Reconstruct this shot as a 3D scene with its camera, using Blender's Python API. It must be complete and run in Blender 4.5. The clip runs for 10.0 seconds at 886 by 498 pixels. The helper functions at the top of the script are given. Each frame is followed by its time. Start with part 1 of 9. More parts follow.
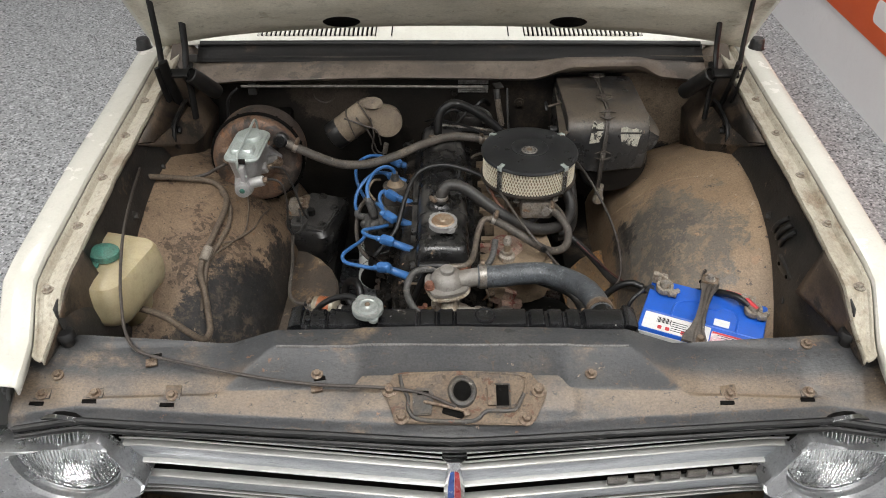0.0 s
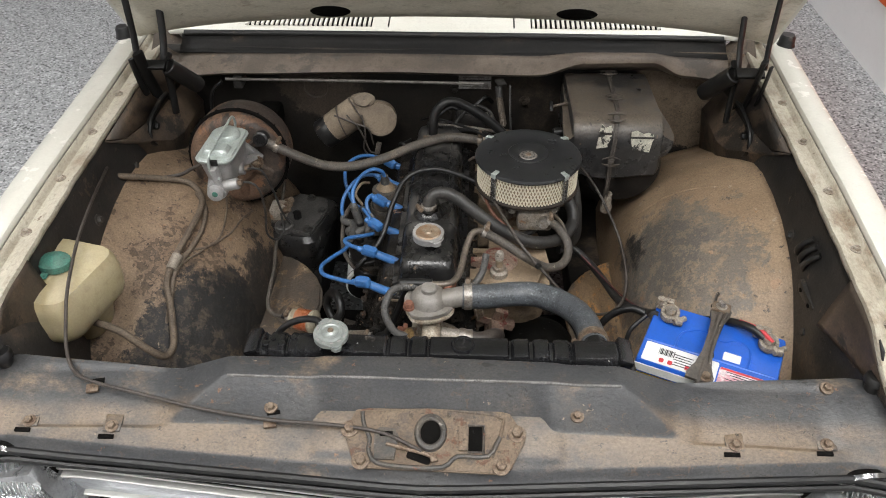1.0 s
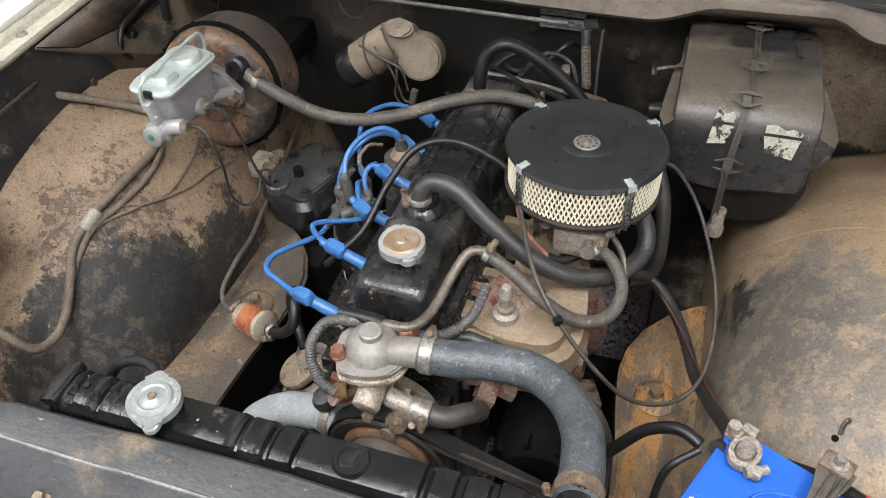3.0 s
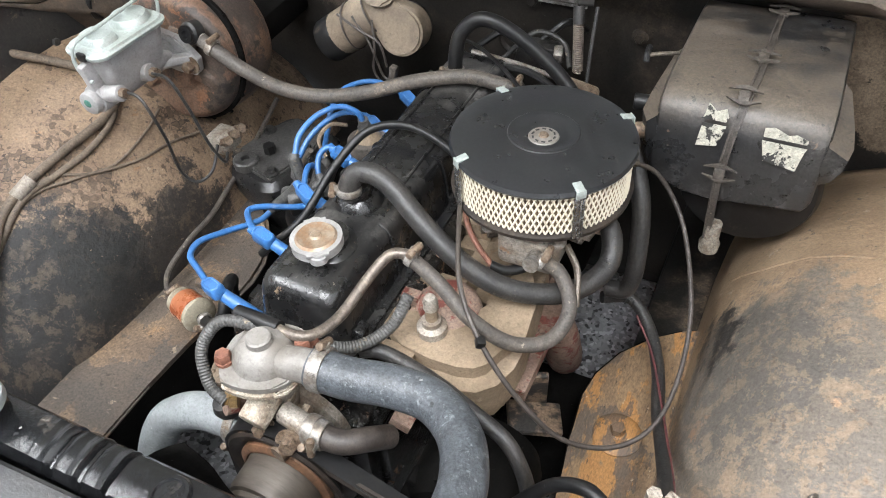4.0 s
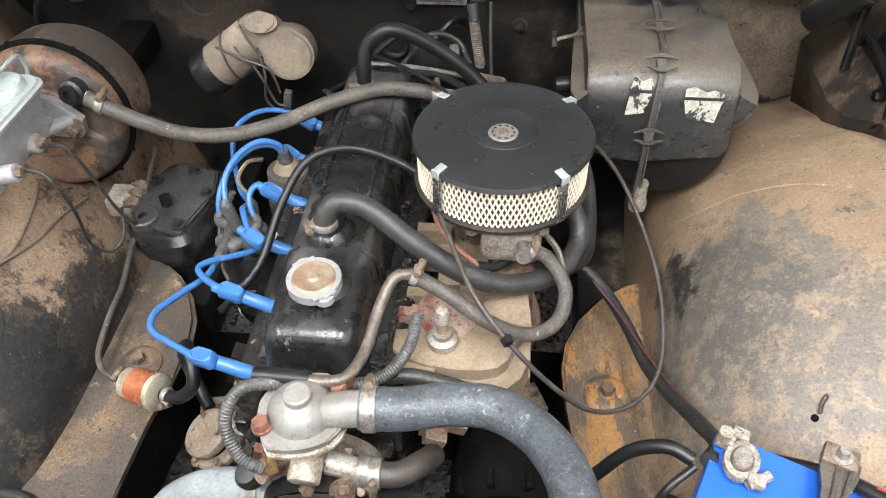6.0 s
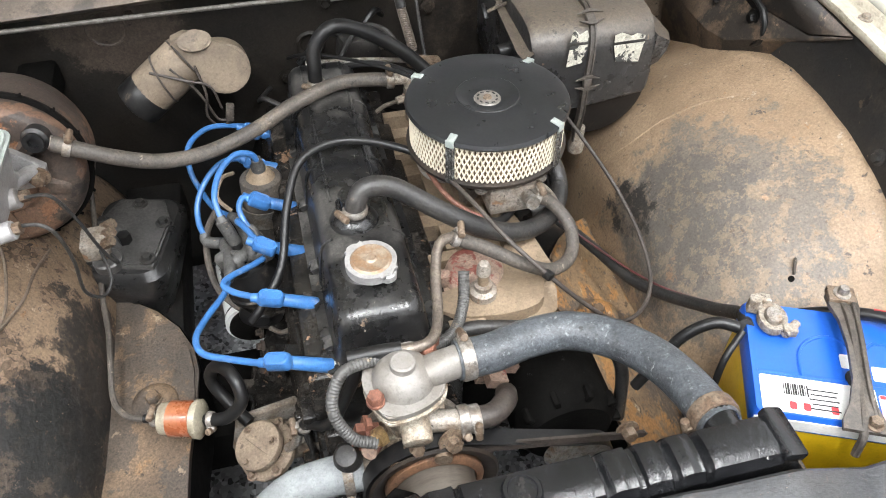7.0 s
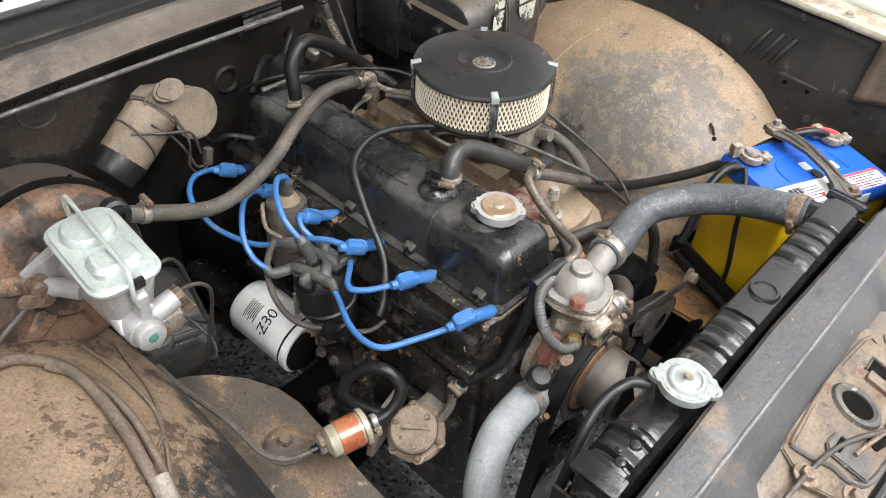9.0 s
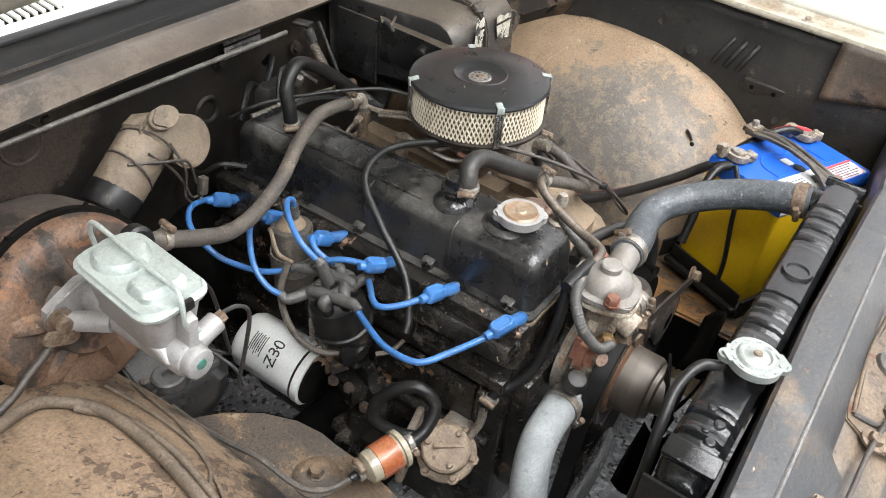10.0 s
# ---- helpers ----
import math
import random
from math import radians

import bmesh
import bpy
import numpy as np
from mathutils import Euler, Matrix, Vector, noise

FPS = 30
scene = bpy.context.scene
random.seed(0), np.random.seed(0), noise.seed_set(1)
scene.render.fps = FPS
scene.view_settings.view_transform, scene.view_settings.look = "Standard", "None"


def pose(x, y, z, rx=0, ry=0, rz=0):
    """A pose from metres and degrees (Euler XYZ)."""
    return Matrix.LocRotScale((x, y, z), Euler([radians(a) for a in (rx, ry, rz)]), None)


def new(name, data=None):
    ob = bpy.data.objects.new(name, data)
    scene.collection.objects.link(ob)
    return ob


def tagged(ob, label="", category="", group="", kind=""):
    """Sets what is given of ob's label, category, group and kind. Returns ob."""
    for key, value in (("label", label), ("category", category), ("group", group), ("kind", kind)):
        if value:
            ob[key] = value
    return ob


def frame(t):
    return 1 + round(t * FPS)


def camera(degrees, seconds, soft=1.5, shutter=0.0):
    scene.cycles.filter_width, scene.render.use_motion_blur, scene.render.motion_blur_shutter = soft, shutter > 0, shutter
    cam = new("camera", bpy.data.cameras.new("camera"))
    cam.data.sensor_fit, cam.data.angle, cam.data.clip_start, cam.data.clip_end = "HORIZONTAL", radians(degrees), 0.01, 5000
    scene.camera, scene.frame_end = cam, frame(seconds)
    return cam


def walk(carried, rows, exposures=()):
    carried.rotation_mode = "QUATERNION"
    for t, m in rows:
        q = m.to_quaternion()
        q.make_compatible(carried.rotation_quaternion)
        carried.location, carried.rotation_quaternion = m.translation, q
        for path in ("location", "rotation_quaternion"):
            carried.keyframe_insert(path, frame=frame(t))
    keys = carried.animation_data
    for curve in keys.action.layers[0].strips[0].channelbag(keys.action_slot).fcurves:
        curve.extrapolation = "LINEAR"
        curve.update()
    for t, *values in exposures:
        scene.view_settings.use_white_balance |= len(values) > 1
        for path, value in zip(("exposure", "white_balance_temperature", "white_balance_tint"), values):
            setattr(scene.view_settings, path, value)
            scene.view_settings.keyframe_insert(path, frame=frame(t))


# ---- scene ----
cam = camera(58.8, 10.0, soft=1.0)
METRES, EYE, TILT, LEAN, TURN = 2.541, 1.867, -38.0, 0.0, 0.0
ROWS = [
    (0.0, 0.0, 0.0, 0.0, 0.0, 0.0, -0.0),
    (0.5, 0.0092, 0.0187, 0.0056, 0.79, -0.39, -0.39),
    (1.0, 0.0361, 0.0608, 0.0229, 2.23, -1.01, -1.3),
    (1.5, 0.0626, 0.1077, 0.0337, 4.38, -2.06, -2.66),
    (2.0, 0.0754, 0.171, 0.0509, 7.3, -3.57, -4.49),
    (2.5, 0.0871, 0.2316, 0.0681, 11.09, -5.59, -6.77),
    (3.0, 0.1249, 0.2896, 0.0798, 15.68, -7.7, -9.4),
    (4.5, 0.1876, 0.3782, 0.1007, 23.49, -10.83, -12.84),
    (5.0, 0.178, 0.3649, 0.0989, 19.9, -9.99, -10.84),
    (6.5, 0.0287, 0.3284, 0.0891, -3.06, -8.58, 3.02),
    (7.0, -0.0289, 0.3131, 0.0869, -11.2, -9.59, 8.32),
    (7.5, -0.101, 0.3294, 0.0967, -19.53, -11.22, 13.09),
    (8.0, -0.1659, 0.3418, 0.1047, -27.26, -12.78, 17.35),
    (8.5, -0.2295, 0.3457, 0.1074, -35.06, -14.39, 20.8),
    (9.0, -0.275, 0.3685, 0.1232, -42.16, -15.74, 23.3),
    (9.5, -0.309, 0.4014, 0.1353, -47.56, -16.35, 24.92),
    (10.0, -0.319, 0.4146, 0.1307, -50.06, -15.72, 25.53),
]
walk(cam, [(t, pose(0, 0, EYE, TILT, LEAN, TURN) @ pose(METRES * x, METRES * y, METRES * z, 90 + pitch, roll, yaw)) for t, x, y, z, yaw, pitch, roll in ROWS],
     exposures=[(0.0, -0.03, 6560, 10), (1.0, 0.07, 6540, 10), (2.0, 0.25, 6500, 10), (2.5, 0.45, 6400, 10), (3.0, 0.75, 6300, 10), (4.5, 1.22, 6150, 10), (5.0, 1.26, 6150, 10), (6.5, 1.28, 6250, 10), (7.5, 1.16, 6300, 10), (8.5, 1.08, 6350, 10), (10.0, 1.05, 6350, 10)])

# ---- light ----
world = bpy.data.worlds.new("world")
scene.world = world
world.use_nodes = True
world.node_tree.nodes["Background"].inputs[0].default_value = (0.9, 0.95, 1.0, 1)
world.node_tree.nodes["Background"].inputs[1].default_value = 0.01
LAMP = 43.5          # watts per square metre of ceiling panel, see ceiling lamps
CX = 0.018           # centre line of the car
# plan units to metres: the car's plan is drawn at 10/11 and its floor lies at 0.0727
W = Matrix.Translation((0, 0, -0.08)) @ Matrix.Scale(1.1, 4)


# ---- materials ----
def rgb(c):
    return (*c, 1.0) if len(c) == 3 else c


def mat(name, a, b=None, rough=0.5, metal=0.0, scale=30.0, mix=(0.4, 0.65), dust=None, dust_amount=0.0, up=0.0,
        fine=0.0, bump=0.0, bump_scale=120.0, chips=None, chip_scale=18.0, chip_at=(0.62, 0.66), coat=0.0, stretch=(1, 1, 1),
        rough_var=0.12, spec=0.5, stains=(), cracks=None, settle=None, micro=0.22, layers=(), level=None, spotty=0.28, flakes=None, speckle=0.65):
    """Procedural surface: two colours in cloudy patches, fine grain, dust that settles on faces that look up, flaked chips."""
    m = bpy.data.materials.new(name)
    m.use_nodes = True
    nt = m.node_tree
    n, l = nt.nodes, nt.links
    bs = n["Principled BSDF"]
    geo = n.new("ShaderNodeNewGeometry")
    mp = n.new("ShaderNodeMapping")
    mp.inputs["Scale"].default_value = stretch
    l.new(geo.outputs["Position"], mp.inputs["Vector"])

    def tex(sc, detail=6.0, ro=0.6, dist=0.0):
        t = n.new("ShaderNodeTexNoise")
        t.inputs["Scale"].default_value, t.inputs["Detail"].default_value = sc, detail
        t.inputs["Roughness"].default_value, t.inputs["Distortion"].default_value = ro, dist
        l.new(mp.outputs[0], t.inputs["Vector"])
        return t.outputs["Fac"]

    def ramp(src, lo, hi):
        r = n.new("ShaderNodeMapRange")
        r.inputs["From Min"].default_value, r.inputs["From Max"].default_value = lo, hi
        r.interpolation_type = "SMOOTHSTEP"
        l.new(src, r.inputs["Value"])
        return r.outputs[0]

    def blend(fac, x, y):
        k = n.new("ShaderNodeMix")
        k.data_type = "RGBA"
        l.new(fac, k.inputs["Factor"])
        for v, s in ((x, k.inputs["A"]), (y, k.inputs["B"])):
            if isinstance(v, tuple):
                s.default_value = rgb(v)
            else:
                l.new(v, s)
        return k.outputs["Result"]

    def math_node(op, x, y):
        k = n.new("ShaderNodeMath")
        k.operation = op
        k.use_clamp = True
        for i, v in enumerate((x, y)):
            if isinstance(v, (int, float)):
                k.inputs[i].default_value = v
            else:
                l.new(v, k.inputs[i])
        return k.outputs[0]

    b = b or tuple(0.75 * v for v in a)
    big = tex(scale)
    col = blend(ramp(big, *mix), rgb(a), rgb(b))
    grain = tex(scale * 9, 4.0)
    if fine:
        dark = tuple(v * (1 - fine) for v in b)
        col = blend(math_node("MULTIPLY", ramp(grain, 0.5, 0.75), 0.8), col, rgb(dark))
    height = grain
    if chips:
        c = tex(chip_scale, 10.0, 0.68, 0.4)
        cf = ramp(c, *chip_at)
        col = blend(cf, col, rgb(chips))
        height = math_node("SUBTRACT", grain, math_node("MULTIPLY", cf, 0.8))
    for k, (tint, sc, lo_, hi_, amount) in enumerate(layers):
        flk = n.new("ShaderNodeTexNoise")
        flk.noise_dimensions = "4D"
        flk.inputs["W"].default_value = 3.7 * k + 1.3
        flk.inputs["Scale"].default_value, flk.inputs["Detail"].default_value = sc, 12.0
        flk.inputs["Roughness"].default_value, flk.inputs["Distortion"].default_value = 0.7, 0.35
        l.new(mp.outputs[0], flk.inputs["Vector"])
        lf = ramp(flk.outputs["Fac"], lo_, hi_)
        col = blend(math_node("MULTIPLY", lf, amount), col, rgb(tint))
        height = math_node("SUBTRACT", height, math_node("MULTIPLY", lf, 0.35))
    if flakes:
        # curling paint plates: cells of a warped cell pattern, some of them gone
        size, bare, share = flakes
        wp_ = n.new("ShaderNodeTexNoise")
        wp_.inputs["Scale"].default_value, wp_.inputs["Detail"].default_value = size * 0.55, 5.0
        l.new(mp.outputs[0], wp_.inputs["Vector"])
        sh = n.new("ShaderNodeVectorMath")
        sh.operation = "MULTIPLY_ADD"
        l.new(wp_.outputs["Color"], sh.inputs[0])
        sh.inputs[1].default_value = (1.7 / size,) * 3
        l.new(mp.outputs[0], sh.inputs[2])
        cells = {}
        for feat in ("F1", "DISTANCE_TO_EDGE"):
            v_ = n.new("ShaderNodeTexVoronoi")
            v_.feature = feat
            v_.inputs["Scale"].default_value = size
            l.new(sh.outputs[0], v_.inputs["Vector"])
            cells[feat] = v_
        sepc = n.new("ShaderNodeSeparateColor")
        l.new(cells["F1"].outputs["Color"], sepc.inputs[0])
        area = ramp(tex(7, 5.0, 0.6), 0.38, 0.62)
        gone = ramp(math_node("MULTIPLY", math_node("ADD", math_node("MULTIPLY", area, 0.75), 0.25), sepc.outputs[0]), 1.0 - share, 1.02 - share)
        gap = math_node("MULTIPLY", ramp(cells["DISTANCE_TO_EDGE"].outputs["Distance"], 0.10, 0.04), ramp(math_node("MULTIPLY", sepc.outputs[1], area), 0.66, 0.70))
        col = blend(gone, col, rgb(bare))
        col = blend(math_node("MULTIPLY", gap, 0.9), col, rgb(tuple(0.25 * v for v in bare)))
        height = math_node("SUBTRACT", math_node("ADD", height, math_node("MULTIPLY", sepc.outputs[2], 0.25)), math_node("MAXIMUM", gone, gap))
    if cracks:
        flake = tex(cracks, 4.0, 0.55, 1.6)
        where = ramp(tex(9, 4.0), 0.40, 0.58)
        cr = math_node("MULTIPLY", ramp(flake, 0.60, 0.625), math_node("MULTIPLY", where, ramp(flake, 0.70, 0.67)))
        col = blend(cr, col, rgb((0.075, 0.055, 0.04)))
        height = math_node("SUBTRACT", height, cr)
    if settle:
        ax, lo_, hi_, amount, tint = settle
        sx = n.new("ShaderNodeSeparateXYZ")
        l.new(geo.outputs["Position"], sx.inputs[0])
        g = math_node("MULTIPLY", ramp(sx.outputs[ax], lo_, hi_), ramp(tex(9, 8.0, 0.65), 0.25, 0.6))
        if level:
            nz_ = n.new("ShaderNodeSeparateXYZ")
            l.new(geo.outputs["Normal"], nz_.inputs[0])
            g = math_node("MULTIPLY", g, ramp(nz_.outputs["Z"], *level))
        col = blend(math_node("MULTIPLY", g, amount), col, rgb(tint))
    rbase = None
    if dust:
        sep = n.new("ShaderNodeSeparateXYZ")
        l.new(geo.outputs["Normal"], sep.inputs[0])
        upf = ramp(sep.outputs["Z"], 0.1, 0.95)
        cloud = ramp(tex(scale * 0.6, 8.0, 0.65), 0.66 - dust_amount * 0.45, 0.80 - dust_amount * 0.45)
        speck = ramp(tex(max(70.0, scale * 5), 8.0, 0.75), 0.42, 0.58)
        f = math_node("MULTIPLY", cloud, math_node("ADD", math_node("MULTIPLY", upf, up), 1.0 - up))
        f = math_node("MULTIPLY", f, math_node("ADD", math_node("MULTIPLY", speck, speckle), 1.0 - speckle))
        col = blend(f, col, rgb(dust))
        rbase = f
    for centre, radius, tint, soft in stains:
        dn = n.new("ShaderNodeVectorMath")
        dn.operation = "DISTANCE"
        l.new(geo.outputs["Position"], dn.inputs[0])
        dn.inputs[1].default_value = W @ Vector(centre)
        w1 = math_node("MULTIPLY", tex(11, 14.0, 0.80, 0.0), soft)
        dd = n.new("ShaderNodeMath")
        dd.operation = "ADD"
        l.new(dn.outputs["Value"], dd.inputs[0])
        l.new(w1, dd.inputs[1])
        body = ramp(dd.outputs[0], radius + soft * 0.53, radius + soft * 0.47)
        spots = ramp(tex(34, 12.0, 0.80, 0.2), 0.46, 0.50)
        col = blend(math_node("MULTIPLY", body, math_node("ADD", math_node("MULTIPLY", spots, spotty), 1.0 - spotty)), col, rgb(tint))
    if micro:
        g1 = tex(260, 6.0, 0.8)
        g2 = tex(75, 8.0, 0.72, 0.3)
        hsv = n.new("ShaderNodeHueSaturation")
        mr = n.new("ShaderNodeMapRange")
        mr.inputs["From Min"].default_value, mr.inputs["From Max"].default_value = 0.36, 0.64
        mr.inputs["To Min"].default_value, mr.inputs["To Max"].default_value = 1.0 - min(0.8, micro * 1.5), 1.0 + micro * 1.5
        l.new(g1, mr.inputs["Value"])
        l.new(mr.outputs[0], hsv.inputs["Value"])
        l.new(col, hsv.inputs["Color"])
        spot = math_node("MULTIPLY", ramp(g2, 0.615, 0.64), min(1.0, micro * 3.6))
        col = blend(spot, hsv.outputs[0], rgb(tuple(0.35 * v for v in b[:3])))
        pale = math_node("MULTIPLY", ramp(tex(85, 9.0, 0.78, 0.5), 0.64, 0.665), min(1.0, micro * 2.5))
        col = blend(pale, col, rgb(tuple(min(0.8, 1.5 * v + 0.05) for v in a[:3])))
    l.new(col, bs.inputs["Base Color"])
    rr = n.new("ShaderNodeMapRange")
    rr.inputs["To Min"].default_value, rr.inputs["To Max"].default_value = max(0.02, rough - rough_var), min(1.0, rough + rough_var)
    l.new(tex(scale * 2.5), rr.inputs["Value"])
    ro = rr.outputs[0]
    if rbase is not None:
        ro = math_node("ADD", ro, math_node("MULTIPLY", rbase, 0.25))
    l.new(ro, bs.inputs["Roughness"])
    bs.inputs["Metallic"].default_value = metal
    bs.inputs["Coat Weight"].default_value = coat
    bs.inputs["Specular IOR Level"].default_value = spec
    if bump:
        bn = n.new("ShaderNodeBump")
        bn.inputs["Strength"].default_value = bump
        bn.inputs["Distance"].default_value = 0.003
        t2 = tex(bump_scale, 8.0, 0.65)
        hh = math_node("ADD", math_node("MULTIPLY", t2, 0.6), math_node("MULTIPLY", height, 0.4))
        l.new(hh, bn.inputs["Height"])
        l.new(bn.outputs[0], bs.inputs["Normal"])
    return m


TAN = (0.33, 0.24, 0.16)
M = {}
M["cream"] = mat("cream_paint", (0.56, 0.55, 0.49), (0.535, 0.525, 0.465), rough=0.26, scale=6, coat=0.4, fine=0.06, rough_var=0.06, micro=0.03)
M["cream_dirty"] = mat("dirty_cream_paint", (0.43, 0.40, 0.325), (0.33, 0.295, 0.23), rough=0.45, scale=14, dust=(0.21, 0.16, 0.11), dust_amount=0.3, speckle=0.4, fine=0.3, bump=0.2, micro=0.12, stretch=(1, 0.5, 1), layers=(((0.12, 0.078, 0.045), 36, 0.645, 0.66, 0.8), ((0.24, 0.185, 0.125), 14, 0.57, 0.64, 0.65)))
M["cowl_white"] = mat("cowl_white_paint", (0.68, 0.67, 0.61), (0.64, 0.625, 0.56), rough=0.35, scale=12, fine=0.1, micro=0.04)
M["hood_under"] = mat("hood_underside_paint", (0.50, 0.47, 0.385), (0.42, 0.385, 0.305), rough=0.5, scale=7, dust=(0.20, 0.165, 0.12), dust_amount=0.22, speckle=0.3, fine=0.25, bump=0.15, micro=0.1, stretch=(0.5, 1, 1), layers=(((0.17, 0.12, 0.075), 9, 0.60, 0.68, 0.6), ((0.12, 0.08, 0.05), 34, 0.655, 0.67, 0.7)))
M["black_sheet"] = mat("dusty_black_sheet_metal", (0.009, 0.0088, 0.0085), (0.016, 0.0145, 0.013), rough=0.5, scale=9, dust=(0.11, 0.082, 0.058), dust_amount=0.2, up=0.75, fine=0.3, bump=0.3, spec=0.2, chips=(0.08, 0.056, 0.038), chip_scale=30, chip_at=(0.70, 0.72))
M["guard_grey"] = mat("dusty_grey_black_sheet", (0.017, 0.017, 0.017), (0.03, 0.0275, 0.025), rough=0.45, scale=9, dust=(0.14, 0.10, 0.07), dust_amount=0.24, up=0.4, fine=0.3, bump=0.35, spec=0.35, micro=0.2, layers=(((0.13, 0.092, 0.062), 14, 0.60, 0.64, 0.6), ((0.006, 0.006, 0.006), 30, 0.60, 0.62, 0.8), ((0.16, 0.11, 0.07), 60, 0.655, 0.67, 0.8)))
M["corroded"] = mat("corroded_lead_clamp", (0.30, 0.27, 0.225), (0.20, 0.155, 0.115), rough=0.6, metal=0.2, scale=90, fine=0.4, bump=0.5, bump_scale=300, micro=0.3)
M["pump_casting"] = mat("cream_stained_casting", (0.38, 0.34, 0.275), (0.20, 0.15, 0.105), rough=0.6, scale=36, fine=0.35, bump=0.4, chips=(0.19, 0.085, 0.04), chip_scale=30, chip_at=(0.60, 0.66), micro=0.3)
M["mount_tan"] = mat("tan_patched_casting", (0.22, 0.155, 0.105), (0.03, 0.026, 0.023), rough=0.5, scale=24, mix=(0.45, 0.55), fine=0.3, bump=0.4, micro=0.3)
# paler tone for the highlight painted along the front panel's ridge
M["crest_glint"] = mat("edge_highlight_paint", (0.15, 0.145, 0.14), (0.09, 0.085, 0.08), rough=0.4, scale=40, fine=0.3, micro=0.3)
M["loom_tan"] = mat("dust_covered_loom_tape", (0.125, 0.095, 0.068), (0.082, 0.062, 0.045), rough=0.7, scale=40, fine=0.3, bump=0.3, layers=(((0.06, 0.05, 0.042), 60, 0.60, 0.63, 0.7),))
M["loom_tape"] = mat("pale_tape", (0.24, 0.21, 0.175), (0.17, 0.145, 0.115), rough=0.6, scale=50, fine=0.3)
M["rod_grey"] = mat("dull_grey_rod", (0.14, 0.13, 0.118), (0.085, 0.078, 0.068), rough=0.5, metal=0.3, scale=60, fine=0.3)
M["alloy_warm"] = mat("stained_grey_alloy", (0.235, 0.222, 0.205), (0.165, 0.148, 0.128), rough=0.52, metal=0.15, scale=20, fine=0.15, bump=0.2, micro=0.07, layers=(((0.15, 0.11, 0.07), 16, 0.62, 0.68, 0.6), ((0.06, 0.05, 0.045), 50, 0.645, 0.66, 0.7)))
M["latch_rim"] = mat("blackened_worn_edge", (0.045, 0.042, 0.039), (0.08, 0.068, 0.055), rough=0.5, scale=40, fine=0.3, bump=0.4, micro=0.3, layers=(((0.30, 0.28, 0.25), 70, 0.62, 0.64, 0.8), ((0.17, 0.07, 0.04), 40, 0.63, 0.66, 0.8)))
M["rail_dark"] = mat("brown_frame_rail", (0.14, 0.095, 0.058), (0.085, 0.06, 0.04), rough=0.6, scale=14, fine=0.4, bump=0.4, micro=0.32, layers=(((0.22, 0.125, 0.055), 12, 0.58, 0.64, 0.7), ((0.045, 0.04, 0.036), 9, 0.48, 0.50, 0.7), ((0.27, 0.21, 0.145), 26, 0.62, 0.64, 0.7)))
M["rubber_brown"] = mat("brown_rubber_hose", (0.055, 0.045, 0.038), (0.038, 0.031, 0.027), rough=0.5, scale=40, fine=0.3, bump=0.25, layers=(((0.14, 0.11, 0.085), 60, 0.62, 0.66, 0.5),))
M["cap_zinc"] = mat("dull_zinc_cap", (0.31, 0.335, 0.32), (0.25, 0.27, 0.26), rough=0.36, metal=0.45, scale=24, fine=0.12, bump=0.1, micro=0.07, layers=(((0.20, 0.19, 0.17), 60, 0.64, 0.66, 0.5),))
M["clip_steel"] = mat("bright_clip_steel", (0.40, 0.40, 0.39), (0.30, 0.29, 0.28), rough=0.25, metal=0.9, scale=60, fine=0.2, micro=0.1)
M["support"] = mat("radiator_support_paint", (0.034, 0.0355, 0.038), (0.052, 0.0515, 0.051), rough=0.38, scale=11, dust=(0.15, 0.112, 0.076), dust_amount=0.27, fine=0.15, bump=0.4, stretch=(0.8, 1.2, 1), settle=(1, 0.975, 0.94, 0.9, (0.165, 0.120, 0.079)), level=(0.76, 0.90), cracks=52, micro=0.22, layers=(((0.17, 0.085, 0.042), 34, 0.645, 0.66, 0.9), ((0.016, 0.0155, 0.015), 24, 0.62, 0.635, 0.75), ((0.32, 0.25, 0.175), 75, 0.655, 0.67, 0.8)))
M["latch_plate"] = mat("tan_primer_plate", (0.15, 0.11, 0.074), (0.105, 0.074, 0.049), rough=0.62, scale=20, fine=0.25, bump=0.45, chips=(0.10, 0.045, 0.025), chip_scale=30, chip_at=(0.57, 0.62), dust=(0.075, 0.066, 0.06), dust_amount=0.35, layers=(((0.05, 0.04, 0.035), 40, 0.60, 0.62, 0.8), ((0.32, 0.27, 0.21), 60, 0.66, 0.68, 0.8)))
M["dome"] = mat("cracked_wheelhouse_paint", (0.205, 0.143, 0.092), (0.14, 0.094, 0.06), rough=0.66, scale=7, fine=0.2, bump=1.0, bump_scale=90, dust=(0.30, 0.225, 0.152), dust_amount=0.2, micro=0.26, flakes=(105, (0.075, 0.05, 0.032), 0.44), spotty=0.22, stains=(((-0.405, 1.20, 0.56), 0.215, (0.009, 0.0082, 0.008), 0.26), ((-0.38, 1.27, 0.63), 0.075, (0.009, 0.0085, 0.008), 0.20), ((-0.37, 1.42, 0.60), 0.10, (0.022, 0.018, 0.015), 0.34)), layers=(((0.13, 0.09, 0.06), 13, 0.60, 0.61, 0.75), ((0.21, 0.115, 0.052), 20, 0.64, 0.65, 0.75), ((0.04, 0.032, 0.026), 50, 0.62, 0.63, 0.9), ((0.32, 0.25, 0.175), 44, 0.625, 0.635, 0.65)))
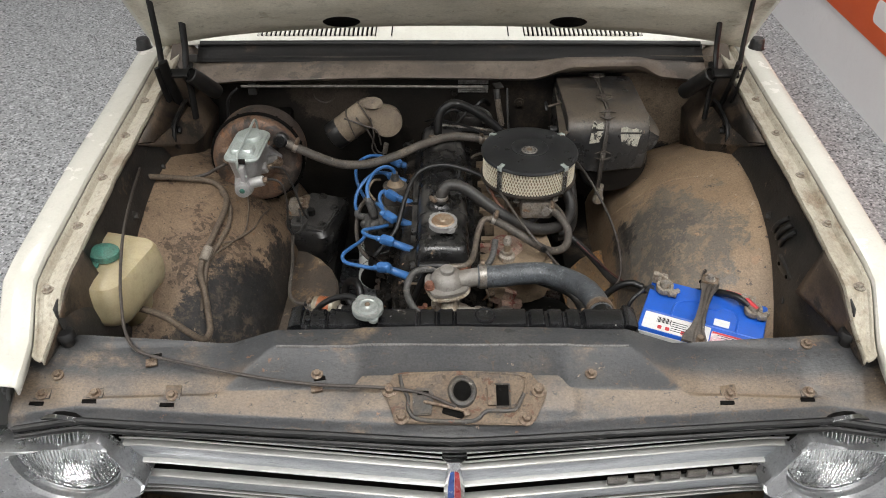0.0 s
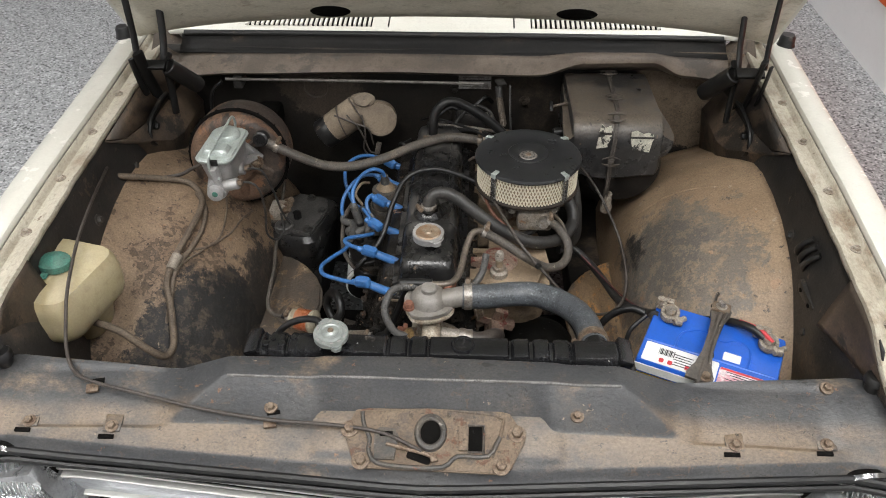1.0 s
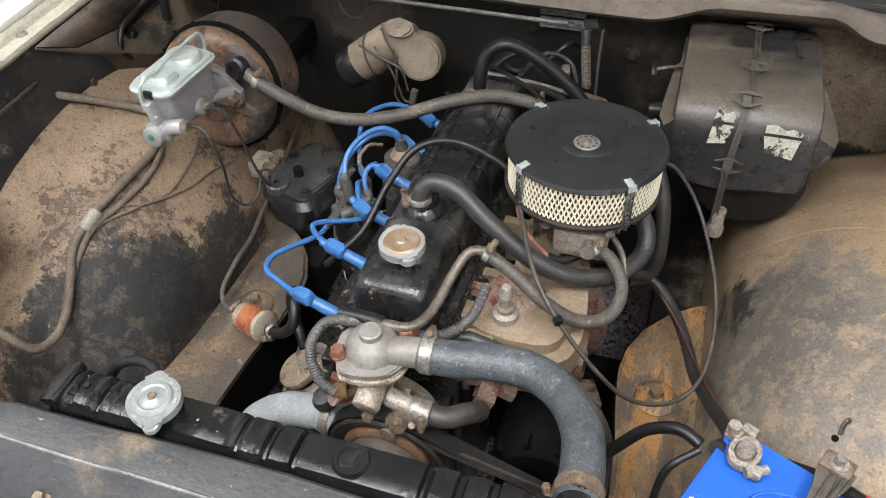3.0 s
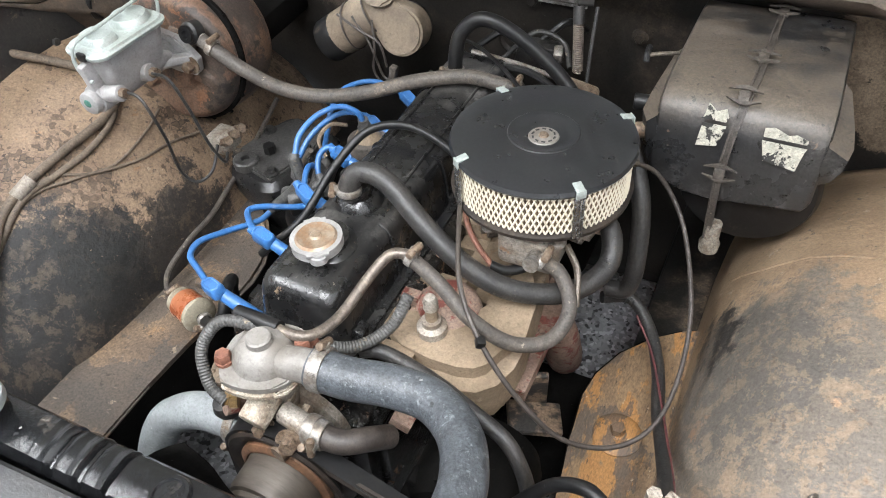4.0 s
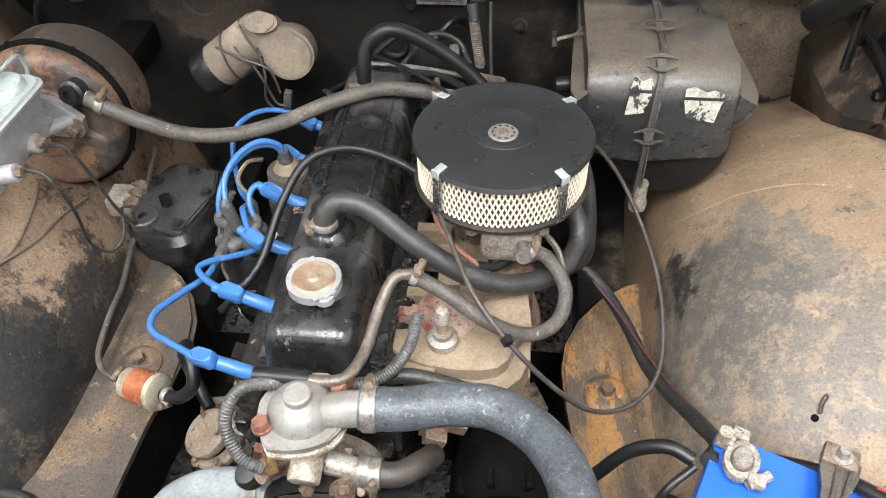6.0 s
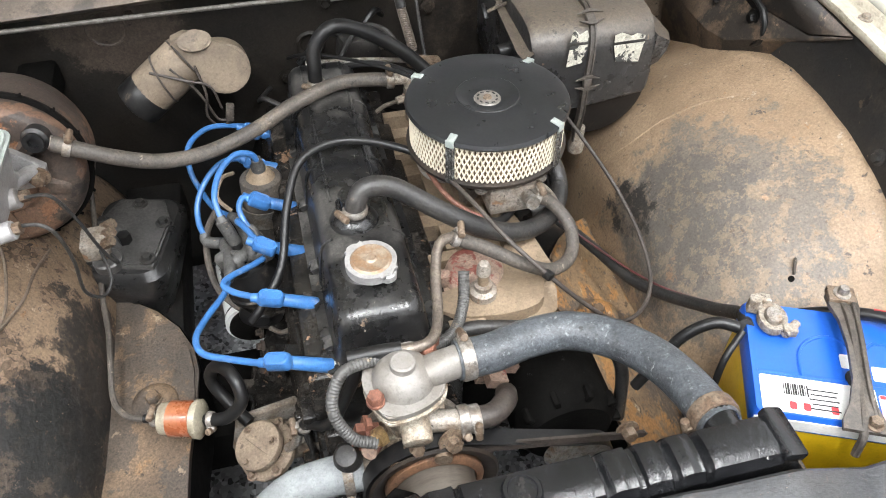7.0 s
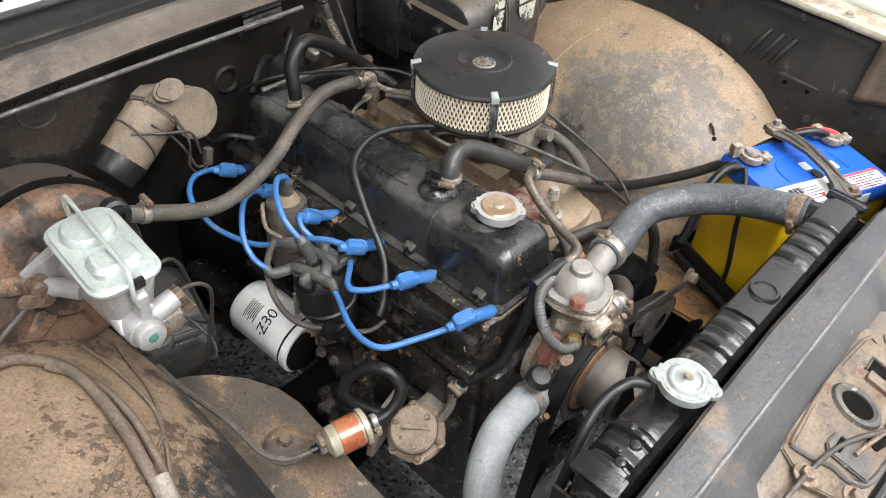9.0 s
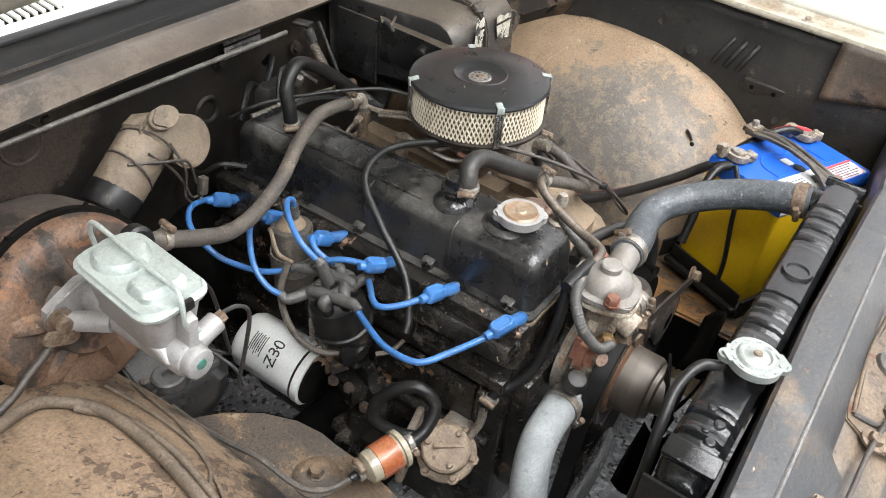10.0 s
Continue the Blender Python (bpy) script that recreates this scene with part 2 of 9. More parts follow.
M["dome_right"] = mat("worn_wheelhouse_paint", (0.285, 0.205, 0.132), (0.225, 0.158, 0.10), rough=0.5, scale=6, fine=0.1, bump=0.8, bump_scale=110, dust=(0.25, 0.185, 0.122), dust_amount=0.2, speckle=0.4, micro=0.18, spotty=0.55, stains=(((0.47, 1.36, 0.72), 0.19, (0.135, 0.115, 0.094), 0.45), ((0.44, 1.38, 0.70), 0.13, (0.092, 0.083, 0.072), 0.45), ((0.40, 1.47, 0.66), 0.055, (0.03, 0.027, 0.024), 0.22), ((0.5416, 1.3388, 0.7655), 0.008, (0.33, 0.215, 0.13), 0.12), ((0.6377, 1.2467, 0.7739), 0.010, (0.28, 0.18, 0.11), 0.12), ((0.40, 1.31, 0.66), 0.03, (0.19, 0.12, 0.075), 0.25)), layers=(((0.27, 0.155, 0.075), 30, 0.625, 0.635, 0.8), ((0.05, 0.042, 0.036), 62, 0.615, 0.625, 0.9), ((0.40, 0.345, 0.28), 36, 0.635, 0.645, 0.6)))
M["dome_tan"] = mat("dusty_tan_sheet", (0.22, 0.16, 0.11), (0.14, 0.10, 0.07), rough=0.75, scale=8, fine=0.2, bump=0.3, chips=(0.09, 0.07, 0.055), chip_scale=14, chip_at=(0.64, 0.70))
M["rail"] = mat("rusty_frame_rail", (0.185, 0.122, 0.068), (0.12, 0.08, 0.048), rough=0.52, scale=10, fine=0.35, bump=0.5, micro=0.25, stretch=(1.6, 0.6, 1), layers=(((0.30, 0.145, 0.042), 14, 0.49, 0.53, 0.8), ((0.06, 0.05, 0.042), 13, 0.52, 0.54, 0.8), ((0.035, 0.028, 0.024), 50, 0.63, 0.645, 0.9), ((0.38, 0.31, 0.22), 40, 0.635, 0.65, 0.75)))
M["firewall"] = mat("dirty_firewall", (0.011, 0.010, 0.009), (0.022, 0.0185, 0.015), rough=0.5, scale=5, fine=0.3, bump=0.3, dust=(0.075, 0.056, 0.041), dust_amount=0.24, up=0.2, spec=0.3, stains=(((0.60, 1.85, 0.82), 0.16, (0.15, 0.115, 0.082), 0.2), ((-0.30, 1.86, 0.84), 0.10, (0.055, 0.043, 0.034), 0.2)), micro=0.25)
M["ledge"] = mat("dusty_cowl_ledge", (0.135, 0.105, 0.08), (0.075, 0.058, 0.044), rough=0.55, scale=7, fine=0.2, bump=0.15, micro=0.15, layers=(((0.045, 0.037, 0.031), 7, 0.55, 0.62, 0.8), ((0.22, 0.14, 0.08), 26, 0.64, 0.67, 0.6), ((0.30, 0.25, 0.20), 44, 0.66, 0.68, 0.6)))
M["rust"] = mat("rusty_pressed_steel", (0.105, 0.058, 0.036), (0.15, 0.088, 0.054), rough=0.58, scale=12, fine=0.35, bump=0.5, dust=(0.17, 0.118, 0.082), dust_amount=0.3, up=0.6, micro=0.25, layers=(((0.035, 0.028, 0.024), 7, 0.47, 0.51, 0.9), ((0.20, 0.09, 0.04), 20, 0.60, 0.62, 0.75), ((0.014, 0.012, 0.010), 11, 0.57, 0.59, 0.9), ((0.34, 0.27, 0.195), 50, 0.655, 0.665, 0.8)))
M["alloy"] = mat("grey_cast_alloy", (0.37, 0.365, 0.36), (0.31, 0.30, 0.29), rough=0.40, metal=0.35, scale=24, fine=0.12, bump=0.25, dust=(0.20, 0.16, 0.12), dust_amount=0.08, micro=0.07)
M["alloy_dirty"] = mat("stained_cast_alloy", (0.33, 0.30, 0.26), (0.20, 0.155, 0.115), rough=0.5, metal=0.3, scale=32, fine=0.4, bump=0.4, layers=(((0.26, 0.13, 0.06), 30, 0.60, 0.63, 0.7), ((0.05, 0.042, 0.036), 40, 0.60, 0.63, 0.8)))
M["zinc"] = mat("pale_zinc_lid", (0.46, 0.51, 0.49), (0.40, 0.445, 0.42), rough=0.33, metal=0.4, scale=20, fine=0.1, bump=0.05, micro=0.1)
M["steel"] = mat("dull_steel", (0.38, 0.36, 0.33), (0.26, 0.22, 0.18), rough=0.42, metal=0.75, scale=60, fine=0.3, dust=(0.30, 0.19, 0.11), dust_amount=0.2)
M["clamp_steel"] = mat("weathered_clamp_band", (0.33, 0.31, 0.285), (0.20, 0.17, 0.14), rough=0.45, metal=0.55, scale=60, fine=0.3, micro=0.2, dust=(0.20, 0.15, 0.10), dust_amount=0.25)
M["steel_brown"] = mat("brown_tarnished_steel", (0.125, 0.105, 0.088), (0.18, 0.15, 0.12), rough=0.38, metal=0.5, scale=50, fine=0.3, bump=0.15, micro=0.3)
M["corner_mix"] = mat("brown_and_black_pressing", (0.105, 0.073, 0.048), (0.05, 0.037, 0.027), rough=0.55, scale=6, mix=(0.42, 0.58), fine=0.3, bump=0.4, micro=0.2, dust=(0.19, 0.135, 0.088), dust_amount=0.25, up=0.6, speckle=0.4, layers=(((0.012, 0.011, 0.010), 7, 0.50, 0.56, 0.9), ((0.24, 0.17, 0.11), 40, 0.64, 0.655, 0.7)))
M["box_black"] = mat("oily_black_box_paint", (0.014, 0.014, 0.0145), (0.024, 0.023, 0.022), rough=0.3, scale=20, fine=0.3, bump=0.3, micro=0.3, dust=(0.10, 0.08, 0.06), dust_amount=0.12, up=0.5)
M["cover_grey"] = mat("oily_grey_cover", (0.075, 0.072, 0.069), (0.05, 0.048, 0.046), rough=0.36, scale=16, fine=0.3, bump=0.2, micro=0.25, dust=(0.10, 0.085, 0.07), dust_amount=0.2, up=0.6)
M["dusty_tan"] = mat("thick_tan_dust", (0.215, 0.165, 0.117), (0.15, 0.113, 0.08), rough=0.72, scale=26, fine=0.3, bump=0.3, layers=(((0.07, 0.06, 0.052), 34, 0.60, 0.63, 0.7), ((0.36, 0.31, 0.24), 40, 0.62, 0.65, 0.7)))
M["rusty_bolt"] = mat("rust_tinted_bolt", (0.19, 0.145, 0.105), (0.115, 0.076, 0.05), rough=0.55, metal=0.3, scale=70, fine=0.3, bump=0.3, micro=0.3)
M["brass"] = mat("tarnished_brass", (0.33, 0.22, 0.10), (0.20, 0.13, 0.07), rough=0.42, metal=0.7, scale=60, fine=0.25)
M["red_bolt"] = mat("rust_red_bolt", (0.215, 0.095, 0.062), (0.15, 0.062, 0.04), rough=0.6, scale=60, fine=0.3, bump=0.2)
M["gloss_black"] = mat("worn_gloss_black_enamel", (0.009, 0.009, 0.0095), (0.015, 0.0148, 0.0145), rough=0.27, scale=13, fine=0.2, bump=0.13, bump_scale=40, dust=(0.075, 0.071, 0.066), dust_amount=0.38, up=0.72, micro=0.32, spec=0.6, speckle=0.45, layers=(((0.26, 0.23, 0.19), 70, 0.665, 0.675, 0.9), ((0.16, 0.115, 0.078), 22, 0.635, 0.65, 0.75), ((0.30, 0.25, 0.18), 10, 0.70, 0.71, 0.8)))
M["tank_black"] = mat("wet_black_radiator_paint", (0.007, 0.0073, 0.008), (0.013, 0.0133, 0.0145), rough=0.16, scale=22, fine=0.2, bump=0.45, bump_scale=46, dust=(0.15, 0.13, 0.11), dust_amount=0.10, up=0.4, micro=0.25, spec=0.5, layers=(((0.36, 0.35, 0.33), 40, 0.665, 0.675, 0.8), ((0.22, 0.14, 0.08), 20, 0.66, 0.68, 0.7)))
M["block_black"] = mat("oily_black_casting", (0.008, 0.0075, 0.007), (0.022, 0.019, 0.016), rough=0.24, scale=22, fine=0.3, bump=0.7, bump_scale=90, micro=0.32, layers=(((0.17, 0.105, 0.066), 20, 0.60, 0.62, 0.9), ((0.30, 0.23, 0.165), 44, 0.635, 0.65, 0.85), ((0.055, 0.048, 0.042), 11, 0.55, 0.60, 0.7)))
M["satin_black"] = mat("satin_black_lid", (0.0145, 0.0155, 0.017), (0.019, 0.020, 0.0215), rough=0.30, scale=14, fine=0.1, dust=(0.085, 0.08, 0.074), dust_amount=0.12, up=0.6, rough_var=0.1, micro=0.16, bump=0.06, bump_scale=300)
M["heater_black"] = mat("speckled_heater_case", (0.020, 0.0205, 0.0215), (0.034, 0.033, 0.032), rough=0.28, scale=7, fine=0.25, bump=0.3, dust=(0.115, 0.094, 0.072), dust_amount=0.6, up=0.995, speckle=0.25, micro=0.2, spec=0.6, layers=(((0.006, 0.006, 0.006), 90, 0.61, 0.625, 0.95), ((0.075, 0.075, 0.073), 12, 0.55, 0.62, 0.6), ((0.20, 0.135, 0.085), 26, 0.635, 0.65, 0.7), ((0.34, 0.32, 0.27), 75, 0.685, 0.69, 0.9)))
M["motor_dust"] = mat("dusty_brown_motor_can", (0.19, 0.148, 0.105), (0.11, 0.086, 0.062), rough=0.6, scale=12, fine=0.2, bump=0.3, dust=(0.25, 0.20, 0.145), dust_amount=0.5, up=0.85, speckle=0.3, micro=0.12, layers=(((0.05, 0.043, 0.037), 14, 0.61, 0.65, 0.85),))
M["rubber"] = mat("dusty_rubber_hose", (0.022, 0.0215, 0.021), (0.036, 0.033, 0.030), rough=0.45, scale=30, fine=0.2, bump=0.35, bump_scale=220, dust=(0.19, 0.15, 0.112), dust_amount=0.14, up=0.5, micro=0.3, layers=(((0.26, 0.215, 0.165), 60, 0.64, 0.655, 0.75), ((0.008, 0.008, 0.008), 50, 0.62, 0.64, 0.6)))
M["rubber_tan"] = mat("dust_caked_hose", (0.060, 0.052, 0.045), (0.092, 0.078, 0.064), rough=0.6, scale=30, fine=0.25, bump=0.35, bump_scale=200, dust=(0.20, 0.16, 0.12), dust_amount=0.25, up=0.4, micro=0.26, layers=(((0.32, 0.27, 0.21), 70, 0.63, 0.645, 0.75), ((0.02, 0.018, 0.016), 60, 0.62, 0.64, 0.7)))
M["boot_grey"] = mat("grey_dusted_boot", (0.085, 0.083, 0.080), (0.055, 0.053, 0.05), rough=0.5, scale=40, fine=0.3, bump=0.3, micro=0.22, layers=(((0.24, 0.19, 0.13), 80, 0.60, 0.62, 0.7),))
M["hose_grey"] = mat("weathered_radiator_hose", (0.075, 0.083, 0.092), (0.048, 0.052, 0.057), rough=0.42, scale=40, fine=0.2, bump=0.4, bump_scale=300, micro=0.3, layers=(((0.22, 0.24, 0.25), 130, 0.56, 0.62, 0.55), ((0.40, 0.41, 0.40), 90, 0.655, 0.675, 0.6)))
M["hose_pale"] = mat("pale_grey_hose", (0.30, 0.32, 0.325), (0.235, 0.25, 0.255), rough=0.65, scale=30, fine=0.2, bump=0.3, micro=0.10, layers=(((0.13, 0.14, 0.145), 30, 0.60, 0.62, 0.5), ((0.46, 0.46, 0.45), 50, 0.62, 0.65, 0.6)))
M["black_plastic"] = mat("black_plastic", (0.007, 0.007, 0.0075), (0.013, 0.0125, 0.012), rough=0.4, scale=40, fine=0.2, dust=(0.13, 0.10, 0.075), dust_amount=0.12, up=0.5, spec=0.4)
# near-black, hardly any sheen: deep shade as colour for holes, gaps and low parts
M["black_deep"] = mat("deep_shade_black", (0.0035, 0.0033, 0.003), (0.006, 0.0055, 0.005), rough=0.8, scale=20, fine=0.2, bump=0.2, spec=0.06)
M["hinge_black"] = mat("black_hinge_steel", (0.006, 0.006, 0.006), (0.011, 0.0105, 0.010), rough=0.42, scale=20, fine=0.2, dust=(0.10, 0.075, 0.05), dust_amount=0.16, up=0.5, spec=0.35)
M["blue_lead"] = mat("blue_silicone_lead", (0.042, 0.145, 0.37), (0.044, 0.128, 0.31), rough=0.33, scale=40, fine=0.15, dust=(0.28, 0.30, 0.33), dust_amount=0.14, micro=0.1, layers=(((0.27, 0.31, 0.37), 60, 0.64, 0.66, 0.5), ((0.05, 0.06, 0.08), 80, 0.665, 0.68, 0.7)))
M["blue_case"] = mat("blue_battery_plastic", (0.014, 0.098, 0.50), (0.018, 0.095, 0.44), rough=0.3, scale=20, fine=0.08, rough_var=0.06, micro=0.04)
M["yellow_case"] = mat("yellow_battery_plastic", (0.72, 0.47, 0.012), (0.66, 0.42, 0.01), rough=0.35, scale=16, fine=0.1, chips=(0.10, 0.07, 0.02), chip_scale=90, chip_at=(0.74, 0.77), micro=0.04)
M["white_label"] = mat("white_paper_label", (0.70, 0.71, 0.69), (0.64, 0.65, 0.63), rough=0.4, scale=30, fine=0.08, micro=0.05)
M["pink_label"] = mat("pink_red_label", (0.55, 0.30, 0.33), (0.62, 0.55, 0.55), rough=0.5, scale=50, mix=(0.45, 0.55))
M["red"] = mat("red_print", (0.55, 0.04, 0.05), rough=0.5, scale=20, micro=0.04)
M["red_wire"] = mat("dull_red_wire", (0.12, 0.035, 0.035), (0.07, 0.03, 0.03), rough=0.5, scale=40, fine=0.2, micro=0.1)
M["ink"] = mat("black_print", (0.015, 0.015, 0.016), rough=0.5, scale=20, micro=0.04)
M["bottle"] = mat("yellowed_plastic_bottle", (0.40, 0.345, 0.215), (0.32, 0.27, 0.165), rough=0.42, scale=6, fine=0.08, bump=0.08, dust=(0.24, 0.175, 0.10), dust_amount=0.45, up=0.3, speckle=0.3, micro=0.06, layers=(((0.10, 0.075, 0.05), 60, 0.655, 0.67, 0.6),))
M["bottle"].node_tree.nodes["Principled BSDF"].inputs["Subsurface Weight"].default_value = 0.25
M["bottle"].node_tree.nodes["Principled BSDF"].inputs["Subsurface Radius"].default_value = (0.02, 0.015, 0.006)
M["green_cap"] = mat("dark_green_cap", (0.045, 0.16, 0.125), (0.06, 0.13, 0.10), rough=0.5, scale=40, fine=0.2, dust=(0.2, 0.16, 0.1), dust_amount=0.2)
M["manifold"] = mat("tan_cast_manifold", (0.245, 0.185, 0.125), (0.185, 0.137, 0.09), rough=0.58, scale=20, fine=0.25, bump=0.35, micro=0.14, layers=(((0.20, 0.115, 0.06), 22, 0.61, 0.65, 0.6), ((0.33, 0.27, 0.195), 34, 0.62, 0.65, 0.6), ((0.10, 0.06, 0.04), 60, 0.65, 0.67, 0.8)))
M["red_oxide"] = mat("red_oxide_casting", (0.27, 0.19, 0.145), (0.19, 0.125, 0.095), rough=0.65, scale=26, fine=0.3, bump=0.4, layers=(((0.16, 0.035, 0.025), 22, 0.52, 0.55, 0.9), ((0.36, 0.29, 0.22), 30, 0.62, 0.64, 0.8)))
M["mesh"] = mat("pale_wire_mesh", (0.66, 0.60, 0.47), (0.58, 0.52, 0.40), rough=0.6, scale=60, micro=0.04)
M["pleat"] = mat("brown_filter_paper", (0.26, 0.20, 0.13), (0.20, 0.15, 0.095), rough=0.8, scale=50, fine=0.15)
M["chrome"] = mat("chrome_plating", (0.70, 0.70, 0.71), (0.66, 0.66, 0.67), rough=0.13, metal=1.0, scale=18, rough_var=0.05, micro=0.0)
M["satin_alu"] = mat("satin_aluminium_trim", (0.56, 0.56, 0.54), (0.45, 0.445, 0.425), rough=0.34, metal=0.6, scale=10, stretch=(0.3, 3, 3), rough_var=0.08, micro=0.06)
M["brushed_alu"] = mat("brushed_trim", (0.44, 0.46, 0.48), (0.33, 0.35, 0.37), rough=0.40, metal=0.55, scale=14, stretch=(0.25, 4, 4), rough_var=0.15, micro=0.12, fine=0.3, dust=(0.30, 0.295, 0.285), dust_amount=0.25)
M["bezel_metal"] = mat("dulled_bezel_metal", (0.46, 0.47, 0.48), (0.37, 0.375, 0.38), rough=0.3, metal=0.85, scale=16, rough_var=0.12, micro=0.08, fine=0.25, dust=(0.34, 0.33, 0.31), dust_amount=0.22)
M["badge_red"] = mat("red_enamel", (0.42, 0.03, 0.035), (0.30, 0.03, 0.035), rough=0.3, scale=60, micro=0.1, layers=(((0.55, 0.50, 0.48), 90, 0.58, 0.60, 0.8),))
M["badge_blue"] = mat("blue_enamel", (0.03, 0.08, 0.30), (0.02, 0.05, 0.2), rough=0.3, scale=60, micro=0.1, layers=(((0.45, 0.47, 0.50), 90, 0.58, 0.60, 0.8),))
M["copper_rust"] = mat("brown_dusted_pulley", (0.045, 0.035, 0.028), (0.028, 0.023, 0.02), rough=0.45, metal=0.3, scale=20, fine=0.2)
M["drum"] = mat("smooth_brown_hub", (0.13, 0.11, 0.09), (0.085, 0.07, 0.057), rough=0.38, metal=0.3, scale=9, stretch=(0.4, 3, 0.4), fine=0.2, bump=0.05, micro=0.08)
M["rim_rust"] = mat("rust_orange_rim", (0.185, 0.095, 0.052), (0.105, 0.06, 0.038), rough=0.5, scale=30, fine=0.3, micro=0.2)
M["oil_cap"] = mat("rusty_zinc_cap_centre", (0.25, 0.155, 0.09), (0.33, 0.27, 0.205), rough=0.40, metal=0.4, scale=36, fine=0.2, micro=0.1)
M["fuel"] = mat("amber_fuel_glass", (0.25, 0.072, 0.03), (0.30, 0.11, 0.05), rough=0.28, scale=26, coat=0.25, micro=0.1)
M["filter_clear"] = mat("clear_filter_ends", (0.30, 0.27, 0.205), (0.19, 0.16, 0.115), rough=0.25, scale=40, coat=0.4, micro=0.1)
M["grey_tag"] = mat("worn_alloy_tag", (0.40, 0.39, 0.375), (0.17, 0.16, 0.15), rough=0.5, metal=0.3, scale=60, fine=0.3)
M["orange"] = mat("orange_banner", (0.80, 0.13, 0.03), (0.78, 0.125, 0.03), rough=0.6, scale=4, micro=0.04)
M["wall_white"] = mat("white_wall_paint", (0.80, 0.80, 0.81), (0.78, 0.78, 0.79), rough=0.7, scale=3, fine=0.03, micro=0.04)
M["paint_white_dots"] = mat("chipped_white_patch", (0.50, 0.48, 0.40), (0.38, 0.37, 0.31), rough=0.6, scale=90, fine=0.3, layers=(((0.035, 0.035, 0.033), 38, 0.55, 0.56, 1.0), ((0.04, 0.04, 0.036), 90, 0.60, 0.62, 1.0)))

# floor: grey coat full of light and dark flakes
fl = bpy.data.materials.new("flake_floor_coating")
fl.use_nodes = True
nt = fl.node_tree
geo = nt.nodes.new("ShaderNodeNewGeometry")
vo = nt.nodes.new("ShaderNodeTexVoronoi")
vo.inputs["Scale"].default_value = 120
vo.inputs["Randomness"].default_value = 1.0
nz = nt.nodes.new("ShaderNodeTexNoise")
nz.inputs["Scale"].default_value = 60
ad = nt.nodes.new("ShaderNodeMixRGB")
ad.blend_type = "ADD"
ad.inputs[0].default_value = 0.02
nt.links.new(geo.outputs["Position"], ad.inputs[1])
nt.links.new(nz.outputs["Color"], ad.inputs[2])
nt.links.new(ad.outputs[0], vo.inputs["Vector"])
cr = nt.nodes.new("ShaderNodeValToRGB")
cr.color_ramp.interpolation = "CONSTANT"
for i, (p, v) in enumerate(((0.0, 0.06), (0.10, 0.32), (0.42, 0.25), (0.60, 0.38), (0.80, 0.56), (0.93, 0.15))):
    e = cr.color_ramp.elements[i] if i < 2 else cr.color_ramp.elements.new(p)
    e.position, e.color = p, (v * 0.98, v, v * 1.02, 1)
sp = nt.nodes.new("ShaderNodeSeparateColor")
nt.links.new(vo.outputs["Color"], sp.inputs[0])
nt.links.new(sp.outputs[0], cr.inputs[0])
nt.links.new(cr.outputs[0], nt.nodes["Principled BSDF"].inputs["Base Color"])
nt.nodes["Principled BSDF"].inputs["Roughness"].default_value = 0.45
M["floor"] = fl
M["wall_grey"] = mat("grey_wall_paint", (0.55, 0.56, 0.57), (0.52, 0.53, 0.54), rough=0.7, scale=3, micro=0.04)
M["ceiling_dark"] = mat("dark_ceiling_paint", (0.16, 0.165, 0.17), (0.14, 0.145, 0.15), rough=0.8, scale=3, micro=0.04)

lens = bpy.data.materials.new("ribbed_clear_glass")
lens.use_nodes = True
b_ = lens.node_tree.nodes["Principled BSDF"]
b_.inputs["Transmission Weight"].default_value = 1.0
b_.inputs["Roughness"].default_value = 0.03
b_.inputs["Base Color"].default_value = (0.95, 0.97, 0.96, 1)
b_.inputs["IOR"].default_value = 1.45
M["lens"] = lens
glow = bpy.data.materials.new("lamp_diffuser")
glow.use_nodes = True
glow.node_tree.nodes["Principled BSDF"].inputs["Emission Color"].default_value = (1, 0.98, 0.95, 1)
glow.node_tree.nodes["Principled BSDF"].inputs["Emission Strength"].default_value = 4.0
M["glow"] = glow


# ---- building helpers ----
def finish(ob, smooth=38):
    me = ob.data
    me.polygons.foreach_set("use_smooth", [True] * len(me.polygons))
    me.set_sharp_from_angle(angle=radians(smooth))
    return ob


def part(name, bm, material, parent=None, label="", smooth=38, recalc=True):
    """One mesh object from a bmesh, under a thing or under a part."""
    if recalc:
        bmesh.ops.recalc_face_normals(bm, faces=bm.faces)
    bmesh.ops.transform(bm, matrix=W, verts=bm.verts)
    me = bpy.data.meshes.new(name)
    bm.to_mesh(me)
    bm.free()
    me.materials.append(M[material])
    ob = new(name, me)
    finish(ob, smooth)
    if parent is not None:
        ob.parent = parent
    if label:
        ob["label"] = label
    return ob


def thing(name, label, category, group="", kind=""):
    return tagged(new(name), label, category, group, kind)


def B():
    return bmesh.new()


def box(bm, c, s, rot=(0, 0, 0), bevel=0.0, seg=2, taper=None):
    m = pose(*c, *rot) @ Matrix.Diagonal((*s, 1))
    r = bmesh.ops.create_cube(bm, size=1.0, matrix=Matrix())
    vs = r["verts"]
    if taper:
        for v in vs:
            if v.co.z > 0:
                v.co.x *= taper[0]
                v.co.y *= taper[1]
    bmesh.ops.transform(bm, matrix=m, verts=vs)
    if bevel:
        es = list({e for v in vs for e in v.link_edges})
        bmesh.ops.bevel(bm, geom=es, offset=bevel, segments=seg, affect="EDGES", profile=0.5)
    return bm


def frame_of(d):
    d = Vector(d).normalized()
    return d.to_track_quat("Z", "Y").to_matrix().to_4x4()


